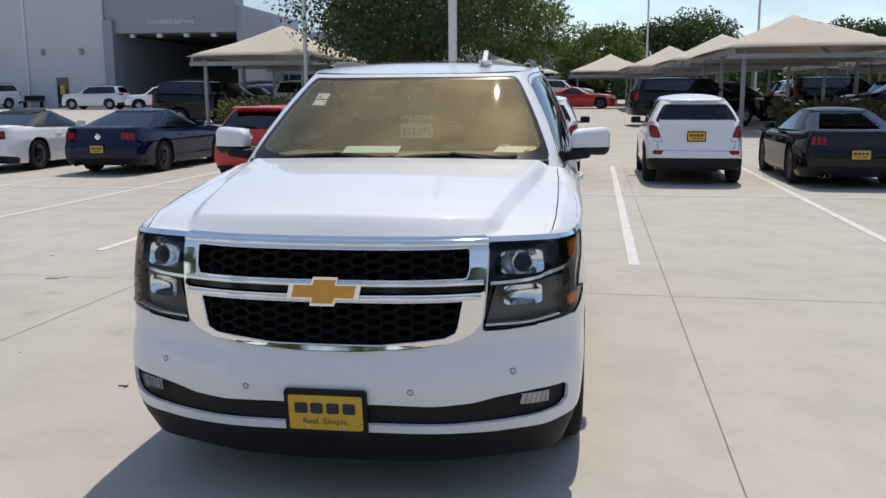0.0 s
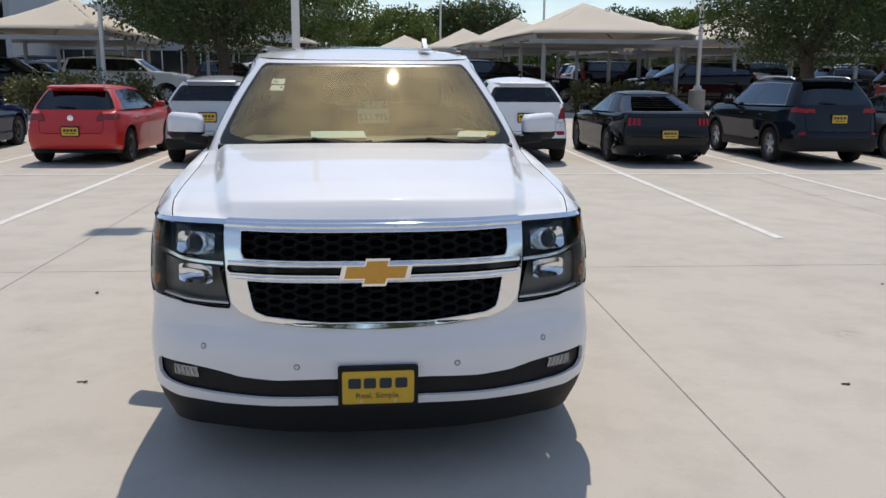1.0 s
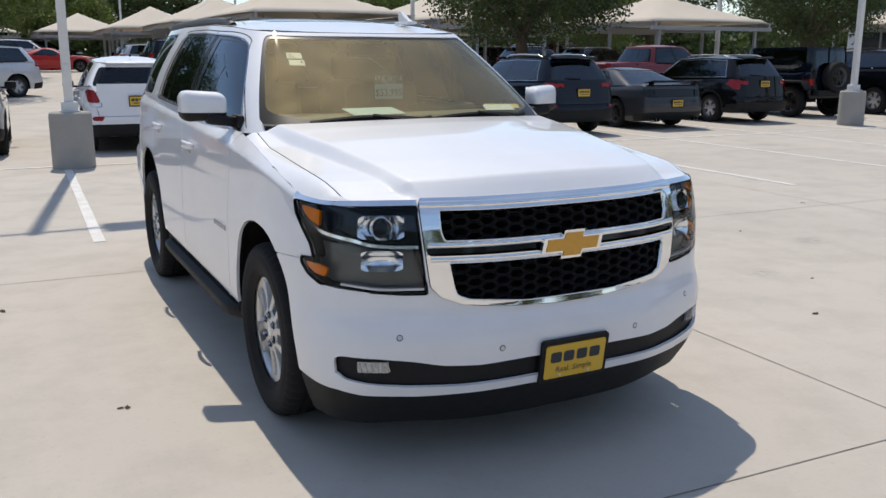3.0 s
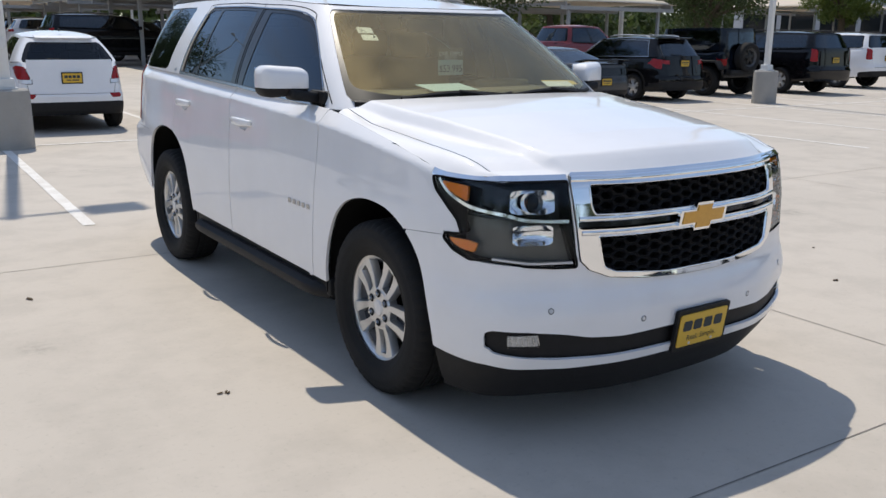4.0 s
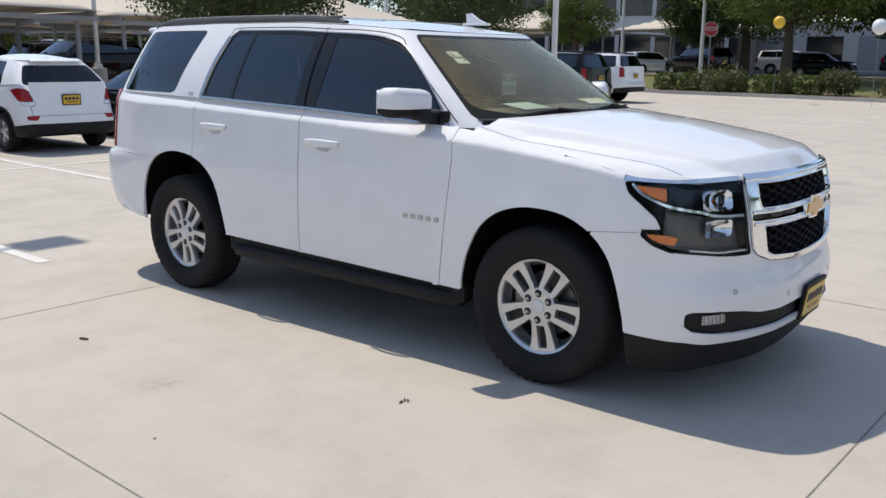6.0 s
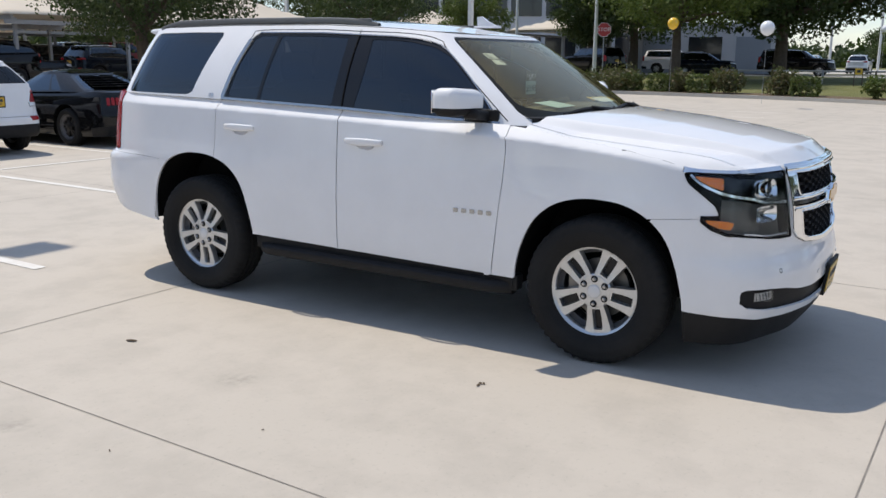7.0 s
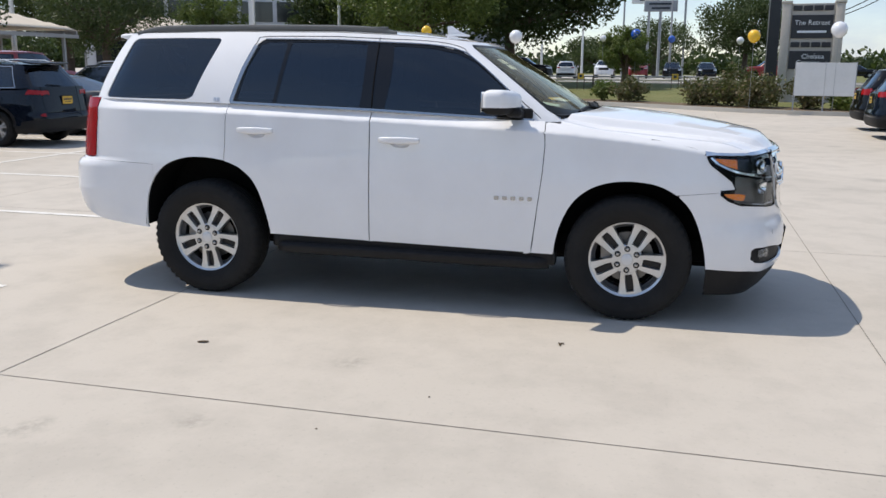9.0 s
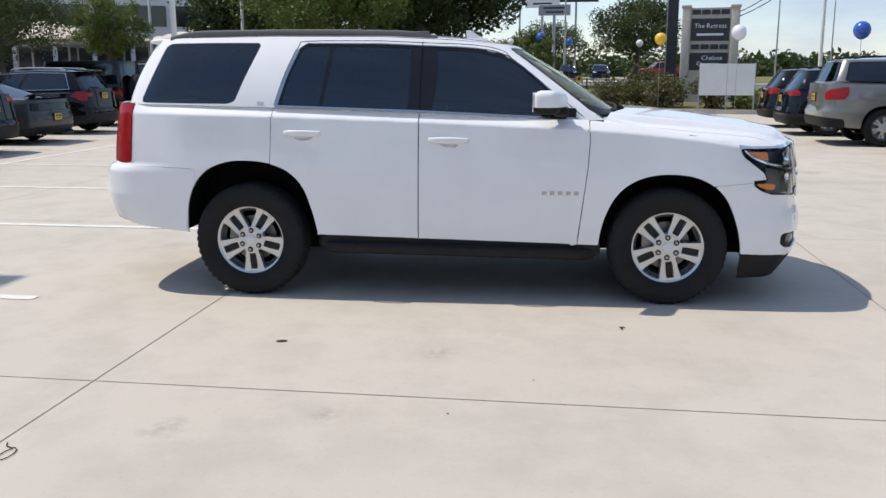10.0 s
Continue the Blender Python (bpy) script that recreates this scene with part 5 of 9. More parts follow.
# door handles, letter bars, trim badge
for sd in (1, -1):
    for y0, y1, zc, slope in HANDLES:
        ps = []
        yc = (y0 + y1) / 2
        base = float(t_low(SY(yc), zc)[0])
        bm = bmesh.new()
        block(bm, (0.022, y1 - y0, 0.047), (0, 0, 0.003), 0.011, 3)
        bmesh.ops.subdivide_edges(bm, edges=[e for e in bm.edges if abs(e.verts[0].co.y - e.verts[1].co.y) > 0.1], cuts=7)
        for v in bm.verts:
            t = v.co.y / (y1 - y0) * 2
            v.co.x += -0.020 * t * t + 0.024
            v.co.z = 0.004 + (v.co.z - 0.004) * (1 - 0.35 * t * t)
            v.co.z += slope * v.co.y * 0.5
        bmesh.ops.transform(bm, matrix=Matrix.Translation((sd * (base + 0.006), yc, zc)) @ Matrix.Diagonal((sd, 1, 1, 1)), verts=bm.verts)
        handle = part("door_handle", bm, WHITE, MAIN_SUV, "white pull handle")
        cup = lathe([(0.0, -0.030), (0.45, -0.028), (0.75, -0.020), (0.95, -0.004), (1.06, 0.0025), (1.14, -0.001)], 28)
        mesh_part("handle_cup", [(sd * (base + 0.001 + p[0]), yc - 0.008 + p[1] * 0.066, zc - 0.016 + p[2] * 0.032) for p in cup[0]], cup[1], WHITE, handle)
    for k in range(5):
        yb = 1.850 - k * 0.0545
        zb = 0.775
        p, n = low.spot(SY(yb), zb)
        mesh_part("badge_bar", *plate_shape(rounded(0.031, 0.025, 0.005, 2), 0.006, lambda a, b, h, p=p: (sd * (p[0] + h - 0.001), p[1] + a, p[2] + b)), DULL_CHROME, MAIN_SUV, "chrome letter bar on the door")
    p, n = cab.spot(*cab_uv(3.845, 1.375))
    mesh_part("trim_badge", *joined(*[plate_shape([(a + o, b) for a, b in rounded(0.018, 0.024, 0.003, 2)], 0.005, lambda a, b, h: (sd * (p[0] + h - 0.002 - b * 0.4), p[1] + a, p[2] + b)) for o in (-0.013, 0.013)]), ALLOY, MAIN_SUV)
    # mirrors
    bm = bmesh.new()
    block(bm, (0.215, 0.165, 0.150), (0, 0, 0), 0.044, 4)
    for v in bm.verts:
        v.co.z *= 1.0 + 0.10 * (v.co.x / 0.118)
        v.co.y += 0.42 * v.co.x
        if v.co.y < 0:
            v.co.y *= 1.0 - 0.5 * (v.co.z / 0.09) ** 2 * 0.6
    geom = bm.verts[:] + bm.edges[:] + bm.faces[:]
    cutp = bmesh.ops.bisect_plane(bm, geom=geom, plane_co=(0, 0, -0.032), plane_no=(0, 0, 1), clear_inner=False)
    low_bm = bm.copy()
    bmesh.ops.delete(bm, geom=[f for f in bm.faces if f.calc_center_median().z < -0.032], context="FACES")
    bmesh.ops.delete(low_bm, geom=[f for f in low_bm.faces if f.calc_center_median().z > -0.032], context="FACES")
    mm = Matrix.Translation((sd * 1.045, 1.815, 1.390)) @ Matrix.Diagonal((sd, 1, 1, 1))
    for b_, mat, name in ((bm, WHITE, "mirror_cap"), (low_bm, PLASTIC, "mirror_base")):
        bmesh.ops.transform(b_, matrix=mm, verts=b_.verts)
        ob = part(name, b_, mat, MAIN_SUV, "white door mirror cap" if mat is WHITE else "black mirror foot")
    bm = bmesh.new()
    block(bm, (0.19, 0.10, 0.055), (sd * 0.95, 1.745, 1.318), 0.02, 3, Matrix.Rotation(-0.12 * sd, 3, "Y"))
    block(bm, (0.03, 0.16, 0.07), (sd * 0.885, 1.72, 1.312), 0.012, 2)
    part("mirror_arm", bm, PLASTIC, MAIN_SUV)
    bm = bmesh.new()
    block(bm, (0.19, 0.006, 0.125), (sd * 1.048, 1.900, 1.393), 0.002, 1, Matrix.Rotation(sd * 0.40, 3, "Z"))
    part("mirror_glass", bm, CHROME, MAIN_SUV)
    # running board with step pad, brackets at its ends
    prof = [(0.86, 0.445), (0.90, 0.430), (0.985, 0.405), (1.015, 0.400), (1.030, 0.387), (1.033, 0.362), (1.020, 0.337), (0.98, 0.322), (0.88, 0.34)]
    yy = np.r_[1.50, 1.53, 1.58, np.linspace(1.7, 3.2, 12), 3.32, 3.37, 3.40]
    verts = []
    for y in yy:
        tap = min(smooth(1.46, 1.62, y), 1 - smooth(3.30, 3.44, y))
        lift = 0.022 * (y - 2.5)
        for x, z in prof:
            verts.append((sd * (0.86 + (x - 0.86) * (0.55 + 0.45 * tap)), y, z + lift * 0.5 - 0.006))
    n = len(prof)
    faces = [(i * n + j, i * n + (j + 1) % n, (i + 1) * n + (j + 1) % n, (i + 1) * n + j) for i in range(len(yy) - 1) for j in range(n)] + [tuple(range(n)), tuple(range((len(yy) - 1) * n, len(yy) * n))]
    board = mesh_part("running_board", verts, faces if sd < 0 else [f[::-1] for f in faces], PLASTIC, MAIN_SUV, "black running board below the doors")
    ribs = []
    for k in range(5):
        x = 0.915 + k * 0.018
        ribs.append(([(sd * (x + dx), y, float(np.interp(x, (0.90, 0.985, 1.015), (0.430, 0.405, 0.400))) + 0.011 * (y - 2.5) + dz - 0.005) for y in (1.62, 3.28) for dx, dz in ((-0.005, -0.004), (-0.003, 0.004), (0.003, 0.004), (0.005, -0.004))], [(0, 1, 5, 4), (1, 2, 6, 5), (2, 3, 7, 6)]))
    mesh_part("step_ribs", *joined(*ribs), RUBBER, board)
    bm = bmesh.new()
    block(bm, (0.09, 0.06, 0.10), (sd * 0.935, 1.485, 0.385), 0.02)
    block(bm, (0.09, 0.06, 0.10), (sd * 0.935, 3.41, 0.415), 0.02)
    block(bm, (0.06, 1.95, 0.10), (sd * 0.945, 2.46, 0.425), 0.01)
    part("sill_trim", bm, PLASTIC, MAIN_SUV)
    # roof rail: raised bar on two long feet
    pts = [(2.62, 1.828), (2.74, 1.852), (2.98, 1.868), (3.6, 1.876), (4.25, 1.873), (4.44, 1.862), (4.58, 1.832)]
    rail = spline([(y, z) for y, z in pts], 5)
    verts = []
    for y, z in rail:
        hx = 0.665 - 0.012 * abs(y - 3.4)
        for dx, dz in ((-0.020, -0.020), (-0.022, -0.004), (-0.014, 0.010), (0.0, 0.014), (0.014, 0.010), (0.022, -0.004), (0.020, -0.020)):
            verts.append((sd * (hx + dx), y, z + dz))
    faces = [(i * 7 + j, i * 7 + j + 1, i * 7 + j + 8, i * 7 + j + 7) for i in range(len(rail) - 1) for j in range(6)]
    railp = mesh_part("roof_rail", verts, faces, RAIL, MAIN_SUV, "grey roof rail")
    bm = bmesh.new()
    block(bm, (0.026, 1.75, 0.040), (sd * 0.660, 3.55, 1.852), 0.010)
    part("rail_foot", bm, RAIL, railp)

# shark-fin aerial, wipers, cowl
bm = bmesh.new()
block(bm, (0.075, 0.19, 0.016), (0, 0, 0.004), 0.006)
fin = [(-0.085, 0.01), (0.075, 0.01), (0.080, 0.075), (0.045, 0.078), (-0.02, 0.035)]
lo_ = [bm.verts.new((-0.014, y, z)) for y, z in fin]
hi_ = [bm.verts.new((0.014, y, z)) for y, z in fin]
bm.faces.new(lo_[::-1]), bm.faces.new(hi_)
for i in range(5):
    bm.faces.new((lo_[i], lo_[(i + 1) % 5], hi_[(i + 1) % 5], hi_[i]))
bmesh.ops.translate(bm, vec=(0.40, 2.42, 1.845), verts=bm.verts)
part("aerial", bm, WHITE, MAIN_SUV, "white shark-fin aerial")
cow, n_c = [], 40
for i in range(n_c):
    x = -0.82 + 1.64 * i / (n_c - 1)
    q = min(abs(x) / 0.845, 1.0)
    y0 = 1.245 + 0.20 * q**2.4
    zh = float(hood_place(np.array([q]), np.array([1.0]))[2][0])
    wx, wy, wz = cab_place(np.array([float(np.interp(abs(x), cab_lo[:140, 0], cab_s[:140]))]), np.array([0.09]))
    cow += [(x, y0 - 0.03, zh - 0.030), (x, y0 + 0.03, zh - 0.022), (x, float(wy[0]) - 0.03, float(wz[0]) - 0.006), (x, float(wy[0]) + 0.01, float(wz[0]) + 0.001)]
mesh_part("cowl", cow, [(i * 4 + j, (i + 1) * 4 + j, (i + 1) * 4 + j + 1, i * 4 + j + 1) for i in range(n_c - 1) for j in range(3)], PLASTIC, MAIN_SUV, "black cowl panel below the windshield")


def on_screen(x, h, high):
    s = float(np.interp(abs(x), cab_lo[:140, 0], cab_s[:140]))
    p, n = cab.spot(s, h, high)
    return (p[0] * (1 if x >= 0 else -1), p[1], p[2])


def tube(points, radii, n=8):
    """A smooth tube through points."""
    pts = [Vector(p) for p in points]
    verts, faces = [], []
    for i, p in enumerate(pts):
        d = (pts[min(i + 1, len(pts) - 1)] - pts[max(i - 1, 0)]).normalized()
        a = d.cross(Vector((0.13, 0.31, 1.0))).normalized()
        b = d.cross(a)
        r = radii[i] if isinstance(radii, (list, tuple)) else radii
        verts += [tuple(p + (a * math.cos(2 * math.pi * k / n) + b * math.sin(2 * math.pi * k / n)) * r) for k in range(n)]
    for i in range(len(pts) - 1):
        faces += [(i * n + k, i * n + (k + 1) % n, (i + 1) * n + (k + 1) % n, (i + 1) * n + k) for k in range(n)]
    faces += [tuple(range(n))[::-1], tuple(range((len(pts) - 1) * n, len(pts) * n))]
    return verts, faces


for xa, xb in ((-0.62, 0.02), (-0.02, 0.66)):
    n = 10
    blade = mesh_part("wiper", *tube([on_screen(xa + (xb - xa) * k / n, 0.075 + 0.045 * math.sin(math.pi * k / n) + (0.03 if k == n else 0.0), 0.018) for k in range(n + 1)], 0.013, 6), PLASTIC, MAIN_SUV, "black windshield wiper")
    mesh_part("wiper_arm", *tube([on_screen((xa + xb) / 2, 0.120, 0.030), on_screen((xa + xb) / 2 * 0.5 + (xb - 0.05) * 0.5, 0.075, 0.034), on_screen(xb - 0.05, 0.03, 0.025)], [0.010, 0.012, 0.015], 6), PLASTIC, blade)

# ---- inside the cabin ----
bm = bmesh.new()
block(bm, (1.46, 0.46, 0.16), (0, 1.76, 1.252), 0.05, 4)
block(bm, (1.62, 0.40, 0.14), (0, 1.78, 1.20), 0.05, 3)
block(bm, (1.60, 0.10, 0.40), (0, 1.98, 1.02), 0.04, 3)
block(bm, (0.42, 0.16, 0.07), (0.40, 1.92, 1.335), 0.03, 3)
part("dashboard", bm, TAN_DASH, MAIN_SUV, "tan dashboard")
for sd in (1, -1):
    for y0, mat in ((2.62, TAN), (3.16, TAN)):
        bm = bmesh.new()
        block(bm, (0.54, 0.54, 0.20), (sd * 0.43, y0 - 0.10, 0.80), 0.07, 4)
        block(bm, (0.52, 0.17, 0.66), (sd * 0.43, y0 + 0.22, 1.15), 0.07, 4, Matrix.Rotation(radians(-14), 3, "X"))
        seat = part("seat", bm, mat, MAIN_SUV, "tan leather seat")
        bm = bmesh.new()
        block(bm, (0.28, 0.11, 0.20), (sd * 0.43, y0 + 0.34, 1.565), 0.05, 4)
        rod(bm, (sd * 0.37, y0 + 0.32, 1.42), (sd * 0.37, y0 + 0.34, 1.52), 0.008, n=6)
        rod(bm, (sd * 0.49, y0 + 0.32, 1.42), (sd * 0.49, y0 + 0.34, 1.52), 0.008, n=6)
        part("headrest", bm, mat, seat)
bm = bmesh.new()
ring_v, ring_f = tube([(0.19 * math.cos(2 * math.pi * k / 24), 0, 0.19 * math.sin(2 * math.pi * k / 24)) for k in range(25)], 0.015, 6)
made = [bm.verts.new(v) for v in ring_v]
for f in ring_f:
    bm.faces.new([made[i] for i in f])
block(bm, (0.13, 0.03, 0.10), (0, 0, 0), 0.012)
block(bm, (0.34, 0.02, 0.035), (0, 0, 0.01), 0.006)
bmesh.ops.transform(bm, matrix=pose(0.42, 2.16, 1.17, -25), verts=bm.verts)
part("steering_wheel", bm, TAN_DASH, MAIN_SUV)
bm = bmesh.new()
block(bm, (1.24, 2.3, 0.02), (0, 3.42, 1.79), 0.005)
part("headliner", bm, HEADLINER, MAIN_SUV)
bm = bmesh.new()
block(bm, (0.25, 0.04, 0.078), (0.0, 2.10, 1.675), 0.015, 3)
block(bm, (0.19, 0.15, 0.05), (0.0, 2.14, 1.745), 0.02, 3)
part("inner_mirror", bm, PLASTIC, MAIN_SUV, "dark inner mirror and sensor housing")
bm = bmesh.new()
block(bm, (1.15, 3.4, 0.04), (0, 3.2, 0.62), 0.01)
block(bm, (1.5, 0.06, 0.75), (0, 4.55, 1.0), 0.02)
block(bm, (0.34, 0.9, 0.28), (0, 2.45, 0.80), 0.05, 3)
part("cabin_floor", bm, TAN_DASH, MAIN_SUV)


# papers and stickers behind the glass
def screen_sheet(x0, x1, h0, h1, name, mat, parent, high=-0.012, label="", skew=0.0):
    verts = []
    for d in (0.0, -0.0015):
        for i in range(5):
            for j in range(2):
                verts.append(on_screen(x0 + (x1 - x0) * i / 4, (h0, h1)[j] + skew * i / 4, high + d))
    faces = [(i * 2, (i + 1) * 2, (i + 1) * 2 + 1, i * 2 + 1) for i in range(4)] + [(10 + i * 2, 11 + i * 2, 13 + i * 2, 12 + i * 2) for i in range(4)]
    return mesh_part(name, verts, faces, mat, parent, label)


st = screen_sheet(-0.665, -0.555, 0.735, 0.795, "inspection_sticker", PAPER, MAIN_SUV, label="white sticker with fine print")
st2 = screen_sheet(-0.655, -0.548, 0.665, 0.722, "inspection_sticker", PAPER, MAIN_SUV)
for k in range(3):
    screen_sheet(-0.65, -0.60 - 0.012 * k, 0.745 + 0.014 * k, 0.750 + 0.014 * k, "print_bar", INK_TEXT, st, -0.0115)
screen_sheet(-0.575, -0.562, 0.69, 0.71, "print_bar", INK_TEXT, st2, -0.0115)
# price tag hanging from the inner mirror
CARD_Y = 1.895
tag_place = lambda a, b, h: (0.045 + a, CARD_Y - h + 0.10 * a, 1.443 + b)
sleeve = mesh_part("price_tag", *plate_shape(rounded(0.196, 0.150, 0.006, 2), 0.002, lambda a, b, h: tag_place(a, b + 0.032, h - 0.003)), TAN_DASH, MAIN_SUV, "tan hanging tag with a price card")
card = mesh_part("price_card", *plate_shape(rounded(0.184, 0.086, 0.003, 2), 0.002, tag_place), PAPER_BLUE, sleeve, "pale blue price card")
letters("$53,995", 0.058, lambda a, b, h: tag_place(a * 0.94, b - 0.008, h + 0.0022), INK_TEXT, "price_text", card)
for word, up in (("ONE SIMPLE", 0.076), ("PRICE!", 0.053)):
    letters(word, 0.034, lambda a, b, h: tag_place(a, b + up, h + 0.0022), PAPER, "price_heading", sleeve)
mesh_part("tag_string", *tube([(0.045, CARD_Y + 0.005, 1.548), (0.02, 1.99, 1.60), (0.0, 2.12, 1.64)], 0.002, 5), PALE_TEXT, sleeve)
for size, at, mat, label, tilt, turn in (((0.31, 0.17, 0.002), (-0.165, 1.625, 1.350), PAPER_BLUE, "pale blue sheet of paper on the dashboard", 9, 4), ((0.20, 0.08, 0.002), (0.655, 1.640, 1.358), PAPER_GOLD, "yellow leaflet on the dashboard", 14, -24), ((0.17, 0.10, 0.002), (0.610, 1.600, 1.353), PAPER, "white leaflet on the dashboard", 14, -16)):
    bm = bmesh.new()
    block(bm, size, at, 0.0, 1, Matrix.Rotation(radians(turn), 3, "Z") @ Matrix.Rotation(radians(tilt), 3, "X"))
    part("paper", bm, mat, MAIN_SUV, label)

# ---- the lot: ground, joints, painted lines ----
LOT = pose(0, 0, 0, 0, 0, -2.0)


def lot(u, v, z=0.0):
    return tuple(LOT @ Vector((u, v, z)))


def slab(name, corners, z0, z1, material, label="", category="", kind="structure", parent=None):
    """A flat prism over plan corners, counter-clockwise."""
    n = len(corners)
    verts = [(x, y, z1) for x, y in corners] + [(x, y, z0) for x, y in corners]
    faces = [tuple(range(n)), tuple(range(2 * n - 1, n - 1, -1))] + [(i, n + i, n + (i + 1) % n, (i + 1) % n) for i in range(n)]
    ob = mesh_part(name, verts, faces, material, parent)
    return tagged(ob, label, category, "", kind)


RISE = [(17.5, 0.0), (28.0, 0.33), (60.0, 0.8), (1600.0, 0.8)]


def gz(y):
    """Height of the ground: level by the rows, rising gently to the north."""
    return float(table(y, *RISE))


gx = [-1600, -200, -60, 60, 200, 1600]
gy = [-1600, -200, -20, 17.5, 20, 24, 28, 40, 60, 200, 1600]
ground = mesh_part("ground", [(x, y, gz(y)) for y in gy for x in gx], [(j * 6 + i, j * 6 + i + 1, j * 6 + i + 7, j * 6 + i + 6) for j in range(len(gy) - 1) for i in range(5)], CONCRETE, None, "", 80)
tagged(ground, "pale grey concrete car park surface with faint stains", "ground", "", "structure")


def strip(name, a, b, width, z, material, label, category="line"):
    """A painted or cut strip on the ground from a to b in lot coordinates."""
    a, b = Vector(lot(*a)), Vector(lot(*b))
    d = (b - a).normalized()
    s = Vector((-d.y, d.x, 0)) * width / 2
    n = max(int((b - a).length / 0.25), 1)
    rnd = random.Random(int(abs(a.x * 977 + a.y * 131) * 10))
    verts = []
    for k in range(n + 1):
        p = a + (b - a) * k / n
        w = 1 + (rnd.random() - 0.5) * 0.10
        verts += [tuple(p + s * w + Vector((0, 0, z))), tuple(p - s * w + Vector((0, 0, z)))]
    ob = mesh_part(name, verts, [(2 * k + 1, 2 * k + 3, 2 * k + 2, 2 * k) for k in range(n)], material)
    return tagged(ob, label, category, "", "structure")


for k in range(-8, 12):
    strip("pavement_joint", (1.66 + 4.64 * k, -26), (1.66 + 4.64 * k, 17.4), 0.0068, 0.002, JOINT, "thin dark joint between concrete slabs", "joint")
for k in range(-6, 4):
    strip("pavement_joint", (-36, -0.50 + 4.6 * k), (40, -0.50 + 4.6 * k), 0.0068, 0.0024, JOINT, "thin dark joint between concrete slabs", "joint")
STALL = 2.845
for k in range(-4, 10):
    u = -1.43 + STALL * k
    strip("parking_line", (u, 5.42), (u, 17.4), 0.105, 0.004, LINE_PAINT, "worn white painted parking bay line", "line")
strip("parking_line", (-1.43 - 4 * STALL, 11.52), (-1.43 + 9 * STALL, 11.52), 0.105, 0.0052, LINE_PAINT, "white painted line between two rows of bays", "line")


def light_pole(x, y, height=9.6, heads=2, base_h=0.83, turn=0.0):
    """White square pole on a concrete drum, with flat lamp heads on arms."""
    p = thing("light_pole", "white square steel light pole on a concrete base", "light pole", "light poles of the lot", at=pose(x, y, 0, 0, 0, turn))
    v, f = lathe([(0.0, base_h), (0.27, base_h), (0.295, base_h - 0.02), (0.30, base_h - 0.06), (0.305, 0.0)], 28, "z")
    mesh_part("base", v, f, BASE_CONCRETE, p, "round grey concrete base")
    bm = bmesh.new()
    block(bm, (0.28, 0.28, 0.025), (0, 0, base_h + 0.012), 0.004, 1)
    block(bm, (0.22, 0.22, 0.13), (0, 0, base_h + 0.085), 0.01, 1)
    part("base_plate", bm, STEEL_WHITE, p)
    bm = bmesh.new()
    block(bm, (0.125, 0.125, height - base_h), (0, 0, (height + base_h) / 2), 0.012, 2)
    block(bm, (0.07, 0.02, 0.16), (0, -0.07, base_h + 0.62), 0.006, 1)
    part("pole", bm, STEEL_WHITE, p)
    for sgn in (1, -1)[:heads]:
        bm = bmesh.new()
        block(bm, (0.62, 0.06, 0.06), (sgn * 0.33, 0, height - 0.12), 0.01, 1)
        part("arm", bm, STEEL_WHITE, p)
        bm = bmesh.new()
        block(bm, (0.55, 0.42, 0.14), (sgn * 0.88, 0, height - 0.10), 0.03, 2)
        hd = part("lamp_head", bm, STEEL_WHITE, p, "flat white lamp head")
        bm = bmesh.new()
        block(bm, (0.42, 0.32, 0.02), (sgn * 0.88, 0, height - 0.178), 0.004, 1)
        part("lens", bm, WHITE_LENS, hd)
    return p


pole_one = light_pole(-0.93, 11.38)
for x, y in ((16.9, 11.9), (-8.4, 28.2), (12.9, 28.6), (12.6, 54.0), (6.5, 60.0)):
    copy_thing(pole_one, pose(x, y, gz(y)))

# fallen leaves and scraps on the concrete
DRY_LEAF = mottled("dry_leaf", (0.045, 0.032, 0.022), (0.10, 0.07, 0.04), 40, 0.8, 0.2, 0.4, 200, distance=0.002)
rnd = random.Random(77)
for x, y, n_, size in ((-2.07, 3.41, 1, 0.036), (-1.58, 1.33, 3, 0.014), (2.66, 0.95, 2, 0.018), (-3.1, 2.3, 1, 0.008), (-2.6, 1.9, 1, 0.006), (3.4, 1.6, 1, 0.014), (4.3, 3.2, 1, 0.02), (-2.5, -0.6, 1, 0.014), (-4.4, 5.2, 1, 0.02), (6.2, 4.1, 1, 0.02)):
    for k in range(n_):
        a, w_ = rnd.uniform(0, 6.3), size * rnd.uniform(0.8, 1.2)
        outline = [(w_ * math.cos(t) * (1 + 0.15 * math.sin(3 * t)), 0.38 * w_ * math.sin(t)) for t in np.linspace(0, 2 * math.pi, 12, endpoint=False)]
        px_, py_ = x + rnd.uniform(-1, 1) * 1.6 * size * (n_ - 1), y + rnd.uniform(-1, 1) * 1.2 * size * (n_ - 1)
        leaf_ = mesh_part("fallen_leaf", *plate_shape(outline, 0.003, lambda p, q, h: (px_ + p * math.cos(a) - q * math.sin(a), py_ + p * math.sin(a) + q * math.cos(a), 0.003 + h + 0.25 * abs(q))), DRY_LEAF)
        tagged(leaf_, "small dry brown leaf on the concrete", "leaf", "fallen leaves")

